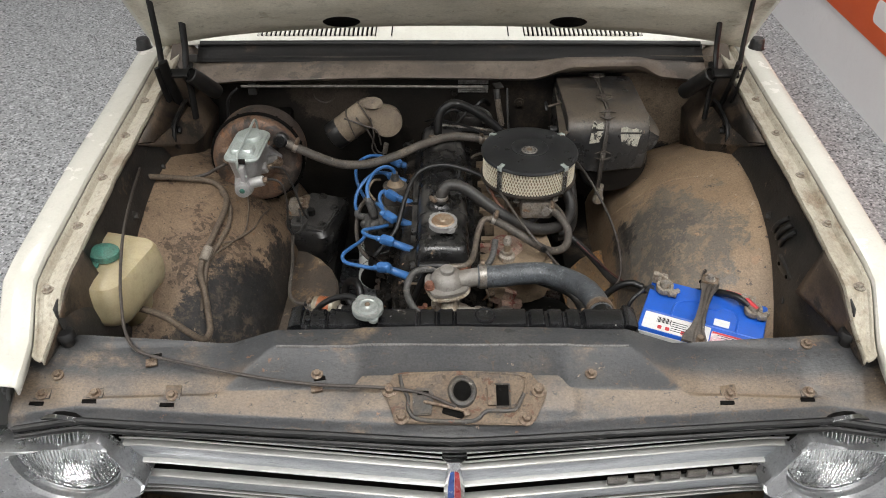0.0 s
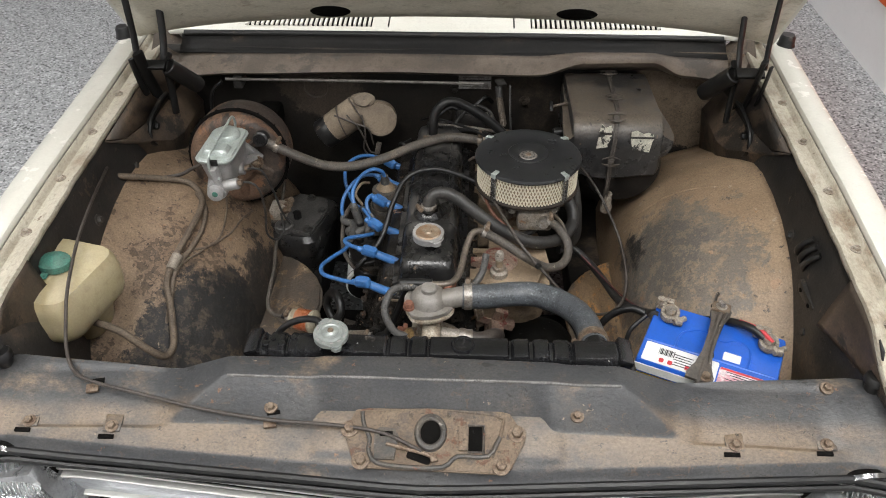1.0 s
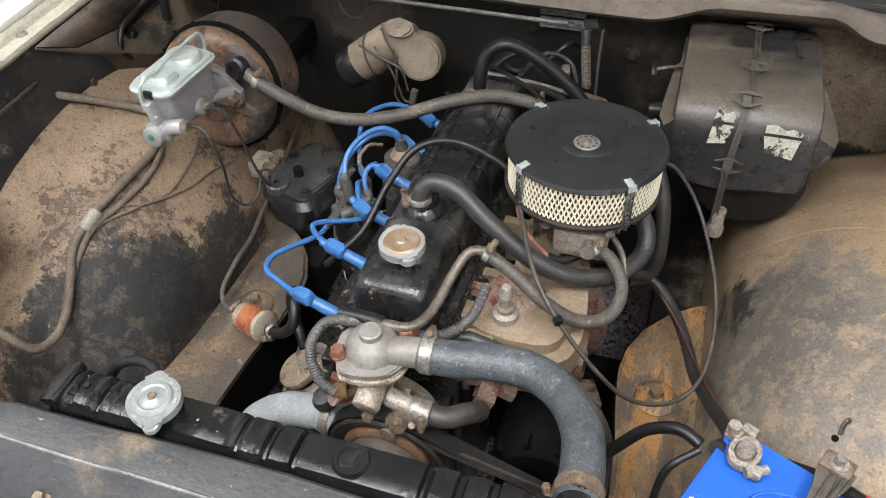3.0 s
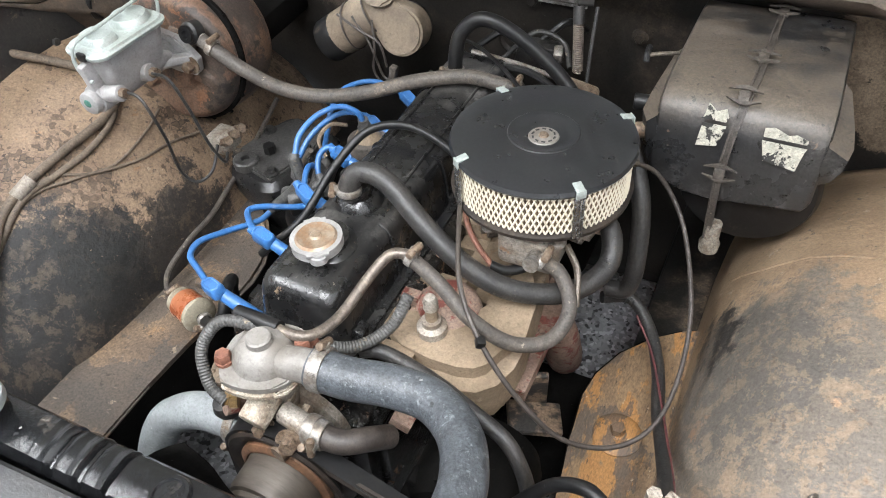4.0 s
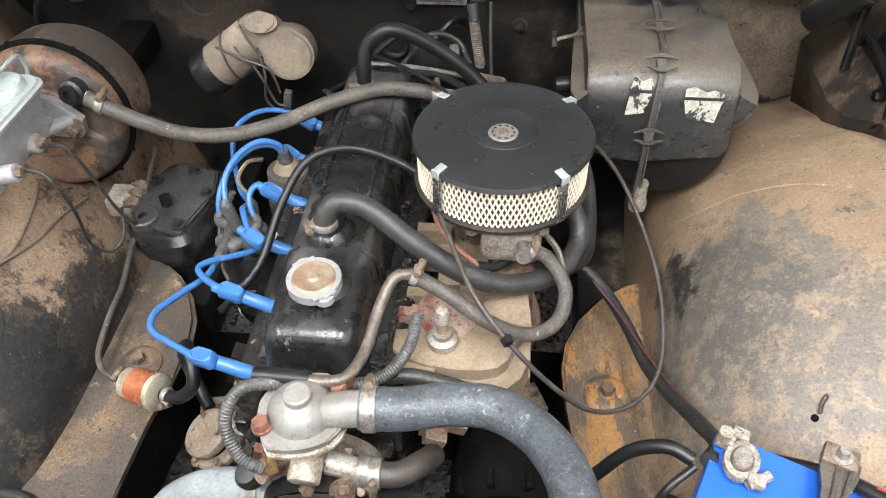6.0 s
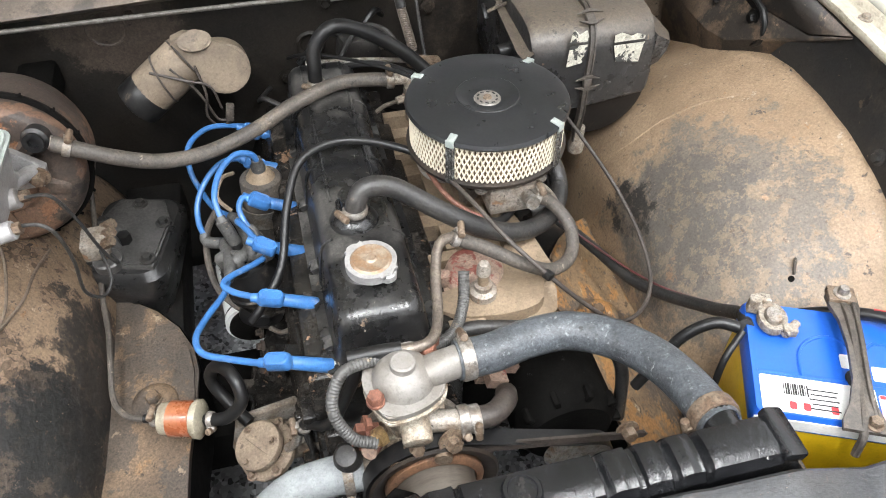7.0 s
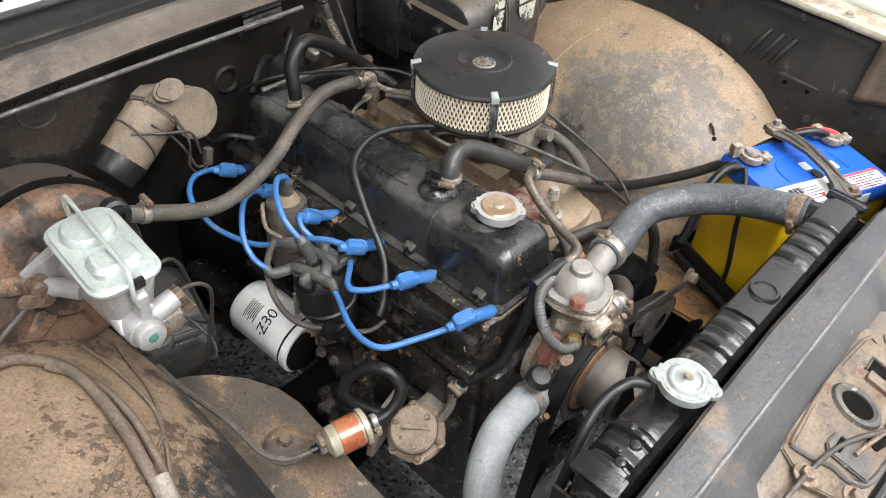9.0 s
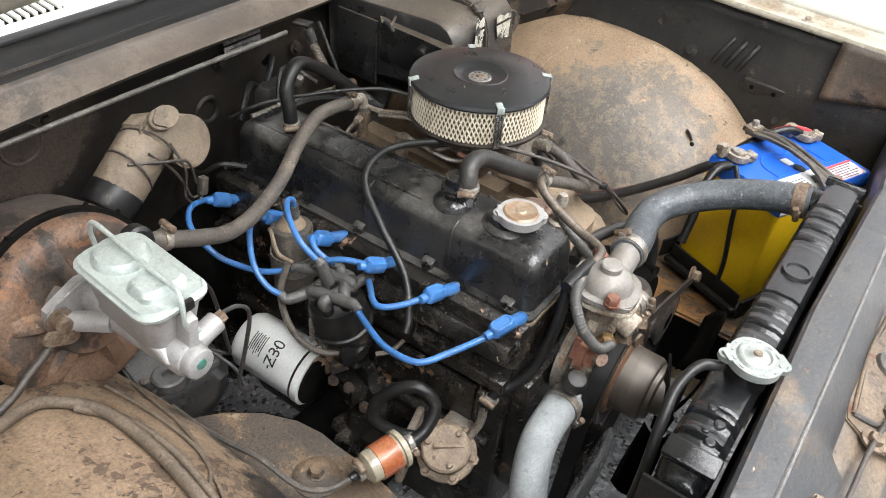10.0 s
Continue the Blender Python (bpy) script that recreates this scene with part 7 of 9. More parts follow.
part("conduit", tube(B(), [(-0.030, 1.118, 0.735), (-0.055, 1.125, 0.745), (-0.070, 1.145, 0.775), (-0.055, 1.168, 0.800), (-0.02, 1.178, 0.800), (0.02, 1.186, 0.790), (0.05, 1.196, 0.778), (0.08, 1.22, 0.765), (0.10, 1.255, 0.768), (0.108, 1.285, 0.79)], 0.0070, 12, 8, rib=0.0007, pitch=0.0036), "boot_grey", cd)
tc = thing("throttle_cable", "thin black cable arched over the rocker cover", "cable")
part("cable", tube(B(), [(-0.150, 1.343, 0.70), (-0.135, 1.35, 0.715), (-0.102, 1.385, 0.745), (-0.082, 1.446, 0.790), (-0.055, 1.494, 0.820), (0.0, 1.507, 0.832), (0.068, 1.489, 0.824), (0.12, 1.45, 0.815), (0.15, 1.42, 0.80)], 0.0055, 10), "black_plastic", tc)
bl = thing("cable_loop", "long thin black cable hanging in a wide loop", "cable")
part("cable", tube(B(), [(0.10, 1.45, 0.835), (0.135, 1.36, 0.832), (0.165, 1.296, 0.818), (0.204, 1.257, 0.788), (0.252, 1.239, 0.74), (0.301, 1.240, 0.692), (0.350, 1.268, 0.664), (0.383, 1.309, 0.665), (0.394, 1.37, 0.682), (0.385, 1.45, 0.712), (0.35, 1.53, 0.76), (0.31, 1.55, 0.81), (0.28, 1.53, 0.84)], 0.0029, 10), "rubber_brown", bl)
hs2 = thing("heater_hose", "black heater hose passing below the manifold", "hose")
part("hose", tube(B(), [(0.075, 1.228, 0.745), (0.10, 1.231, 0.75), (0.13, 1.228, 0.748), (0.172, 1.221, 0.742), (0.214, 1.209, 0.735), (0.254, 1.199, 0.722), (0.276, 1.188, 0.70), (0.288, 1.18, 0.66), (0.292, 1.17, 0.58)], 0.0085, 12), "rubber", hs2)

# brake booster and master cylinder
bo = thing("brake_booster", "rusty round brake booster on the firewall", "brake booster")
BC = Vector((-0.4325, 1.570, 0.807))
BMx = Matrix.Translation(BC) @ frame_of((-0.037, 1, -0.186))
part("front_shell", lathe(B(), [(0, -0.020), (0.044, -0.020), (0.047, -0.014), (0.052, -0.010), (0.080, -0.012), (0.090, -0.011), (0.097, -0.005), (0.1015, 0.004), (0.103, 0.014)], BMx, 56), "rust", bo)
for k in range(6):
    a = radians(20 + 60 * k)
    e1, e2 = Vector((math.cos(a), math.sin(a), 0)), Vector((-math.sin(a), math.cos(a), 0))
    part("pressed_web", loft(B(), [[BMx @ (e1 * r + e2 * w + Vector((0, 0, h))) for w, h in ((-0.014, -0.008), (-0.007, -0.008 - up_), (0.007, -0.008 - up_), (0.014, -0.008))] for r, up_ in ((0.045, 0.011), (0.06, 0.010), (0.078, 0.006), (0.088, 0.001))]), "rust", bo)
part("seam_band", lathe(B(), [(0.102, 0.013), (0.1075, 0.0135), (0.1095, 0.017), (0.1085, 0.022), (0.104, 0.024)], BMx, 56), "black_deep", bo, "dark crimped seam")
part("rear_shell", lathe(B(), [(0.1055, 0.022), (0.108, 0.050), (0.106, 0.085), (0.098, 0.105), (0.05, 0.12), (0, 0.12)], BMx, 56), "rust", bo)
for k in range(16):
    a = radians(22.5 * k + 5)
    part("crimp", box(B(), BMx @ Vector((0.108 * math.cos(a), 0.108 * math.sin(a), 0.017)), (0.003, 0.005, 0.010), (0, -math.degrees(a), 0), bevel=0.001), "black_deep", bo)
part("mount", box(B(), (-0.425, 1.78, 0.765), (0.06, 0.18, 0.05), bevel=0.01), "black_deep", bo)
part("vacuum_port", lathe(B(), [(0.0165, -0.01), (0.0165, 0.005), (0.0125, 0.008), (0.0125, 0.013), (0.0065, 0.013), (0.006, 0.008), (0, 0.008)], Matrix.Translation((-0.366, 1.548, 0.872)) @ frame_of((-0.1, -1, 0.25)), 24), "black_plastic", bo)
part("port_elbow", tube(B(), [(-0.362, 1.552, 0.872), (-0.350, 1.549, 0.862), (-0.33, 1.547, 0.853)], 0.009, 12), "steel", bo)
mcy = thing("master_cylinder", "cast alloy brake master cylinder with twin reservoir lid", "master cylinder")
MM = Matrix.Translation((-0.420, 1.468, 0.0965)) @ pose(0, 0, 0, 0, 0, -4) @ Matrix.Scale(0.88, 4)
def mring(w, d, z, r, ox=0, oy=0):
    return [MM @ Vector((a + ox, b + oy, z)) for a, b in rrect(w, d, r, 5)]
part("reservoir", loft(B(), [mring(0.052, 0.10, 0.845, 0.018), mring(0.060, 0.115, 0.858, 0.02), mring(0.070, 0.130, 0.900, 0.018), mring(0.074, 0.134, 0.916, 0.018)]), "alloy", mcy)
part("lid", loft(B(), [mring(0.083, 0.145, 0.913, 0.022), mring(0.086, 0.148, 0.916, 0.022), mring(0.086, 0.148, 0.919, 0.022), mring(0.080, 0.142, 0.921, 0.022), mring(0.077, 0.139, 0.9245, 0.022), mring(0.072, 0.134, 0.925, 0.02)]), "zinc", mcy, "pale stamped zinc lid", smooth=30)
part("lid_dome", lathe(B(), [(0.032, 0.924), (0.031, 0.930), (0.027, 0.935), (0.016, 0.938), (0, 0.939)], MM @ Matrix.Translation((0, 0.032, 0)), 36), "zinc", mcy, "", 30)
part("lid_dome", loft(B(), [mring(0.058, 0.044, 0.924, 0.012, 0, -0.034), mring(0.055, 0.041, 0.931, 0.012, 0, -0.034), mring(0.046, 0.032, 0.936, 0.010, 0, -0.034), mring(0.02, 0.014, 0.937, 0.006, 0, -0.034)]), "zinc", mcy, "", 30)
part("lid_latch", box(B(), MM @ Vector((0.006, -0.0745, 0.919)), (0.014, 0.006, 0.012), (0, 0, -4), bevel=0.002), "black_plastic", mcy)
part("casting_web", box(B(), MM @ Vector((0.004, -0.068, 0.866)), (0.012, 0.022, 0.075), (8, 0, -4), bevel=0.003), "alloy", mcy)
part("casting_step", loft(B(), [mring(0.046, 0.150, 0.838, 0.015), mring(0.054, 0.150, 0.848, 0.015), mring(0.058, 0.118, 0.860, 0.018)]), "alloy", mcy)
part("bail_wire", tube(B(), [MM @ Vector(p) for p in ((0.014, -0.078, 0.880), (0.004, -0.080, 0.884), (-0.004, -0.082, 0.905), (-0.003, -0.080, 0.926), (0.0, -0.070, 0.940), (0.0, -0.03, 0.942), (0.0, 0.02, 0.945), (0.0, 0.070, 0.947), (0.0, 0.086, 0.942), (0.0, 0.092, 0.925), (0.0, 0.086, 0.905))], 0.0026, 8, 4), "zinc", mcy, "bent wire bail over the lid")
part("barrel", cyl(B(), (-0.4245, 1.398, 0.840), (-0.4245, 1.56, 0.832), 0.020, seg=24, bev=0.004), "alloy", mcy)
part("front_plug", cyl(B(), (-0.425, 1.386, 0.8405), (-0.425, 1.402, 0.840), 0.0165, seg=24, bev=0.004), "alloy", mcy)
part("plug_dot", lathe(B(), [(0, 0.0015), (0.0055, 0.001), (0.006, 0)], Matrix.Translation((-0.425, 1.3862, 0.842)) @ frame_of((0, -1, 0)), 16), "green_cap", mcy, "green dot on the end plug")
part("outlet", cyl(B(), (-0.422, 1.410, 0.844), (-0.382, 1.411, 0.853), 0.0115, seg=18, bev=0.002), "alloy", mcy)
part("rear_outlet", cyl(B(), (-0.422, 1.470, 0.842), (-0.386, 1.472, 0.848), 0.0125, seg=18, bev=0.002), "alloy", mcy)
for y, z in ((1.411, 0.853), (1.472, 0.848)):
    part("pipe_nut", lathe(B(), [(0, 0), (0.0085, 0), (0.0085, 0.012), (0, 0.012)], Matrix.Translation((-0.384, y, z)) @ frame_of((1, 0, 0.15)) @ Matrix.Scale(0.85, 4), 6), "rusty_bolt", mcy)
part("mount_flange", prism(B(), [(-0.056, -0.012), (-0.05, -0.02), (-0.02, -0.026), (0.02, -0.026), (0.05, -0.02), (0.056, -0.012), (0.056, 0.010), (0.045, 0.018), (0.02, 0.034), (-0.02, 0.034), (-0.045, 0.018), (-0.056, 0.010)], 0.012, Matrix.Translation((-0.426, 1.556, 0.828)) @ pose(0, 0, 0, 90, 10, 0), bevel=0.002), "alloy", mcy)
for dx in (-0.046, 0.046):
    part("flange_arm", tube(B(), [(-0.426 + dx * 0.3, 1.50, 0.836), (-0.426 + dx * 0.6, 1.525, 0.832), (-0.426 + dx * 0.95, 1.548, 0.828)], 0.011, 10, 4, squash=0.8), "alloy", mcy)
    bolt(mcy, (-0.426 + dx, 1.540, 0.828 - dx * 0.17), (0, -1, 0), r=0.009, h=0.012, material="rusty_bolt")
bpz = thing("brake_pipe", "thin dark brake pipe from the master cylinder", "pipe")
part("pipe", tube(B(), [(-0.382, 1.415, 0.854), (-0.356, 1.413, 0.852), (-0.342, 1.41, 0.835), (-0.342, 1.42, 0.78), (-0.35, 1.43, 0.715), (-0.335, 1.44, 0.690), (-0.325, 1.465, 0.695), (-0.335, 1.50, 0.715)], 0.0024, 8), "rubber", bpz)
bp3 = thing("brake_pipe", "thin dark brake pipe beside the booster", "pipe")
part("pipe", tube(B(), [(-0.378, 1.467, 0.851), (-0.35, 1.466, 0.847), (-0.335, 1.47, 0.80), (-0.325, 1.475, 0.74), (-0.315, 1.485, 0.70), (-0.325, 1.505, 0.70)], 0.0024, 8), "rubber", bp3)
jn = thing("brake_junction", "small dirty brass brake pipe junction block", "junction block")
part("block", box(B(), (-0.345, 1.525, 0.705), (0.035, 0.04, 0.03), bevel=0.004), "alloy_dirty", jn)
for dy in (-0.014, 0.004, 0.02):
    part("nut", cyl(B(), (-0.335, 1.525 + dy, 0.712), (-0.318, 1.522 + dy, 0.722), 0.0075, seg=6), "rusty_bolt", jn)

# steering box
sb = thing("steering_box", "black steering box with a bolted cover", "steering box")
SM = Matrix.Translation((-0.323, 1.622, 0.580)) @ pose(0, 0, 0, 0, 0, -14) @ Matrix.Scale(1.16, 4)
part("body", loft(B(), [[SM @ Vector((a, b, z)) for a, b in rrect(w, d, 0.025, 5)] for w, d, z in ((0.06, 0.09, -0.085), (0.085, 0.12, -0.045), (0.112, 0.15, 0.0), (0.114, 0.152, 0.025), (0.100, 0.138, 0.035))]), "box_black", sb)
part("cover", prism(B(), [(-0.045, -0.06), (0.045, -0.062), (0.048, 0.02), (0.03, 0.06), (-0.03, 0.062), (-0.048, 0.02)], 0.008, SM @ Matrix.Translation((0, 0, 0.035)), bevel=0.003), "cover_grey", sb, "bolted grey cover plate")
for a, b in ((-0.036, -0.05), (0.036, -0.05), (0.04, 0.015), (-0.04, 0.015), (0.0, 0.05)):
    bolt(sb, SM @ Vector((a, b, 0.043)), r=0.0075, h=0.008, material="rubber")
part("mount_eye", lathe(B(), [(0.007, 0.0), (0.018, 0.0), (0.0185, 0.012), (0.016, 0.014), (0.007, 0.0135), (0.0065, 0.004), (0, 0.004)], SM @ Matrix.Translation((-0.012, -0.055, 0.036)), 22), "cover_grey", sb, "drilled round eye")
part("adjuster", cyl(B(), SM @ Vector((0.0, -0.02, 0.042)), SM @ Vector((0.0, -0.02, 0.056)), 0.010, seg=6), "black_plastic", sb)

# wiper motor
wm = thing("wiper_motor", "dust-coated wiper motor with a round gearbox", "wiper motor")
a, b = Vector((-0.272, 1.752, 0.768)), Vector((-0.190, 1.765, 0.826))
part("motor_can", cyl(B(), a, b, 0.036, seg=28, bev=0.004), "motor_dust", wm)
part("motor_end", cyl(B(), a - (b - a).normalized() * 0.010, a + (b - a).normalized() * 0.026, 0.0364, seg=24, bev=0.004), "black_plastic", wm)
gx = Vector((1, 0.1, 0)).normalized()
gn = Vector((0.1, -1, 0.30)).normalized()
gz = gn.cross(gx)
GM = Matrix((gx, gz, gn)).transposed().to_4x4()
GM.translation = Vector((-0.141, 1.738, 0.812))
gout = [(0.043 * math.cos(radians(q)), 0.043 * math.sin(radians(q))) for q in range(-165, 76, 12)] + [(0.0, 0.044), (-0.012, 0.046), (-0.020, 0.056), (-0.052, 0.066), (-0.074, 0.060), (-0.080, 0.048), (-0.072, 0.036), (-0.055, 0.022), (-0.047, 0.004)]
gout = [(0.88 * p_ + 0.002, 0.88 * q_) for p_, q_ in gout]
part("gearbox", prism(B(), gout, 0.042, GM @ Matrix.Translation((0, 0, -0.042)), bevel=0.004), "motor_dust", wm, "dusty keyhole-shaped gearbox cover", 30)
part("gearbox_skirt", lathe(B(), [(0.034, -0.058), (0.036, -0.056), (0.036, -0.040)], GM, 30), "black_plastic", wm)
part("top_cap", prism(B(), [(0.027 * math.cos(radians(q)), 0.017 * math.sin(radians(q))) for q in range(0, 360, 15)], 0.016, GM @ Matrix.Translation((-0.031, 0.047, -0.004)) @ Matrix.Scale(0.9, 4) @ pose(0, 0, 0, -22, 0, 0), bevel=0.004), "motor_dust", wm, "", 30)
for k, pts in enumerate(([(-0.215, 1.73, 0.83), (-0.19, 1.725, 0.80), (-0.175, 1.72, 0.77), (-0.165, 1.72, 0.74), (-0.15, 1.72, 0.735)], [(-0.18, 1.73, 0.83), (-0.172, 1.715, 0.79), (-0.178, 1.715, 0.75), (-0.16, 1.715, 0.728), (-0.14, 1.72, 0.745)], [(-0.245, 1.735, 0.825), (-0.2, 1.72, 0.815), (-0.165, 1.718, 0.80), (-0.155, 1.718, 0.76)])):
    part("wire", tube(B(), pts, 0.0020, 6), "rubber_brown", wm)
ax_ = (b - a).normalized()
for k_, off in enumerate((0.50, 0.92)):
    c_ = a.lerp(b, off)
    s1 = ax_.cross(Vector((0, 0, 1))).normalized()
    s2 = s1.cross(ax_)
    part("wire", tube(B(), [c_ + (s1 * math.cos(q) + s2 * math.sin(q)) * (0.0375 + 0.002 * math.sin(2 * q + k_)) + ax_ * 0.012 * math.sin(q + k_) for q in [math.pi * 2 * j / 14 for j in range(15)]], 0.0016, 6), "rubber_brown", wm)
part("connector", box(B(), (-0.145, 1.718, 0.75), (0.012, 0.012, 0.028), (0, 12, 0), bevel=0.002), "rubber_tan", wm)

# heater box: a squared case with a flat dusty top, wings at both sides and a round volute below
hb = thing("heater_box", "large dusty black heater box with worn pale stickers", "heater box")
def case_edge(x):
    """The lower front edge, which slants up to the outer side."""
    return interp(x, (0.288, 0.300, 0.357, 0.470, 0.480), (0.785, 0.768, 0.757, 0.772, 0.785))
prof = ((1.86, 0.878), (1.82, 0.885), (1.72, 0.891), (1.645, 0.8955), (1.622, 0.894), (1.606, 0.887), (1.595, 0.875), (1.5885, 0.858), (1.586, 0.83), (1.585, 0.80))
rings = []
for x, dz, dy in ((0.2865, -0.006, 0.006), (0.2885, -0.002, 0.002), (0.293, 0.0, 0.0), (0.33, 0.001, 0.0), (0.37, 0.002, -0.001), (0.42, 0.002, 0.0), (0.470, 0.001, 0.0), (0.4755, -0.001, 0.002), (0.478, -0.006, 0.006)):
    lo = case_edge(x)
    rings.append([Vector((x, y + dy, z + dz)) for y, z in prof] + [Vector((x, 1.587 + dy, lo + 0.006)), Vector((x, 1.592 + dy, lo)), Vector((x, 1.62, lo - 0.002)), Vector((x, 1.86, 0.74))])
part("case", loft(B(), rings), "heater_black", hb, smooth=35)
for name, wing in (("inner_wing", [(0.289, 1.75, 0.872), (0.276, 1.735, 0.865), (0.270, 1.64, 0.866), (0.269, 1.60, 0.864), (0.277, 1.590, 0.855), (0.289, 1.588, 0.868)]), ("outer_wing", [(0.476, 1.73, 0.872), (0.489, 1.715, 0.866), (0.499, 1.64, 0.866), (0.502, 1.605, 0.864), (0.499, 1.590, 0.858), (0.476, 1.588, 0.872)])):
    low = 0.80 if name == "inner_wing" else 0.822
    cxw = 0.38
    rows_ = [[Vector((a, b, c)) for a, b, c in wing], [Vector((a + (0.004 if a < cxw else -0.002), b, low + 0.02)) for a, b, c in wing], [Vector((a * 0.6 + (0.289 if a < cxw else 0.476) * 0.4, b + 0.004, low)) for a, b, c in wing], [Vector((a * 0.1 + (0.289 if a < cxw else 0.476) * 0.9, b + 0.01, low - 0.012)) for a, b, c in wing]]
    part(name, loft(B(), rows_), "heater_black", hb, "brown dusted side casing", 30)
part("lower_volute", lathe(B(), [(0, 0.0), (0.070, 0.0), (0.080, 0.004), (0.085, 0.014), (0.086, 0.20), (0, 0.20)], Matrix.Translation((0.405, 1.606, 0.773)) @ frame_of((0, 1, 0)), 40), "black_plastic", hb)
part("side_panel", box(B(), (0.2855, 1.795, 0.80), (0.006, 0.09, 0.12), bevel=0.002), "heater_black", hb)
# split flange with clips
seam = [(y, z) for y, z in prof] + [(1.585, 0.765), (1.588, 0.745), (1.594, 0.72), (1.598, 0.695)]
xs_ = lambda i: interp(i, (0, 3, 6, 9, 13), (0.388, 0.384, 0.377, 0.372, 0.374))
bm = B()
for off, wdt, hgt in ((-0.0035, 0.0022, 0.008), (0.0035, 0.0022, 0.008), (0.0, 0.005, 0.0055)):
    rows_ = []
    for i, (y, z) in enumerate(seam):
        y0, z0 = seam[max(0, i - 1)]
        y1, z1 = seam[min(len(seam) - 1, i + 1)]
        nn = Vector((0, z1 - z0, -(y1 - y0))).normalized()
        nn = nn if nn.y < 0.2 and (nn.z > 0 or nn.y < 0) else -nn
        c_ = Vector((xs_(i) + off, y, z))
        rows_.append([c_ + Vector((-wdt / 2, 0, 0)) - nn * 0.003, c_ + Vector((-wdt / 2, 0, 0)) + nn * hgt, c_ + Vector((wdt / 2, 0, 0)) + nn * hgt, c_ + Vector((wdt / 2, 0, 0)) - nn * 0.003])
    loft(bm, rows_)
part("split_flange", bm, "rubber_tan", hb, "", 30)
for x, y, z, n0 in ((0.388, 1.835, 0.888, 0), (0.383, 1.70, 0.897, 3), (0.377, 1.612, 0.897, 30), (0.372, 1.581, 0.81, 85)):
    cb_ = box(B(), (x, y - 0.003, z + 0.003), (0.013, 0.016, 0.008), (n0, 0, 4), bevel=0.002)
    for sy in (-1, 1):
        prism(cb_, [(-0.019, -0.0035), (0.0, -0.0015), (0.019, -0.0035), (0.004, 0.003), (-0.004, 0.003)], 0.003, Matrix.Translation((x, y - 0.002, z + 0.004)) @ pose(0, 0, 0, n0, 0, 0) @ Matrix.Translation((0, sy * 0.009, 0.001)) @ pose(0, 0, 0, 0, 0, 180 if sy < 0 else 0))
    part("clip", cb_, "rubber_tan", hb, "grimy spring clip")
part("tail", lathe(B(), [(0, 0), (0.008, 0.0), (0.0125, 0.004), (0.0135, 0.016), (0.0105, 0.022), (0.0105, 0.05), (0, 0.05)], Matrix.Translation((0.3795, 1.597, 0.668)), 18), "corroded", hb, "pale stained drain tail")
for x, z, o in ((0.352, 0.870, [(-0.014, -0.028), (0.009, -0.024), (0.014, -0.004), (0.016, 0.016), (0.012, 0.026), (0.002, 0.021), (-0.008, 0.030), (-0.011, 0.012)]), (0.430, 0.862, [(-0.016, -0.022), (0.020, -0.027), (0.024, 0.0), (0.026, 0.014), (0.012, 0.019), (0.004, 0.016), (-0.012, 0.023), (-0.022, 0.020), (-0.022, 0.006)])):
    for k, (lo_, hi_) in enumerate(((-1.0, 0.004), (0.009, 1.0))):
        cut = [(a, min(max(b, lo_), hi_)) for a, b in o]
        seen = [q for i, q in enumerate(cut) if q != cut[i - 1]]
        part("worn_sticker", prism(B(), seen, 0.0006, Matrix.Translation((x, 1.585, z)) @ pose(0, 0, 0, 86, 0, 0)), "paint_white_dots", hb, "flaked pale sticker")
part("pipe_stub", cyl(B(), (0.275, 1.60, 0.835), (0.250, 1.594, 0.832), 0.010, seg=16), "rusty_bolt", hb)
part("pipe_hose", cyl(B(), (0.256, 1.595, 0.832), (0.232, 1.589, 0.830), 0.0125, seg=16, bev=0.002), "black_plastic", hb)
part("second_stub", cyl(B(), (0.28, 1.64, 0.848), (0.250, 1.635, 0.848), 0.0105, seg=16, bev=0.002), "black_plastic", hb)
part("lever", tube(B(), [(0.289, 1.715, 0.878), (0.262, 1.70, 0.880), (0.248, 1.695, 0.878)], 0.0028, 8), "steel_brown", hb)
part("lever_end", tube(B(), [(0.248, 1.688, 0.872), (0.247, 1.695, 0.880), (0.247, 1.706, 0.884)], 0.0042, 8), "black_plastic", hb)

# firewall rod, tags, throttle linkage
rod = thing("bonnet_rod", "long dull steel rod along the firewall", "rod")
part("rod", tube(B(), [(-0.505, 1.800, 0.880), (-0.20, 1.792, 0.884), (0.10, 1.785, 0.885)], 0.0037, 10), "rod_grey", rod)
part("bracket", box(B(), (-0.48, 1.825, 0.868), (0.022, 0.045, 0.03), bevel=0.004), "rubber", rod)
part("spring_clip", tube(B(), [(-0.515, 1.80, 0.875), (-0.54, 1.79, 0.85), (-0.545, 1.78, 0.80), (-0.53, 1.77, 0.76)], 0.004, 8), "black_plastic", rod)
tg = thing("compliance_plate", "worn alloy maker's plate on the firewall", "plate")
part("plate", box(B(), (0.078, 1.863, 0.866), (0.078, 0.003, 0.021), bevel=0.001), "grey_tag", tg)
tg2 = thing("compliance_plate", "worn alloy identity plate on the firewall", "plate")
part("plate", box(B(), (0.078, 1.863, 0.842), (0.078, 0.003, 0.020), bevel=0.001), "grey_tag", tg2)
for z in (0.870, 0.862, 0.846, 0.838):
    part("print_bar", box(B(), (0.074, 1.8613, z), (0.05, 0.0006, 0.002)), "rod_grey", tg if z > 0.855 else tg2)
lk = thing("throttle_linkage", "steel throttle linkage with a coil return spring", "linkage")
bm = B()
sp = []
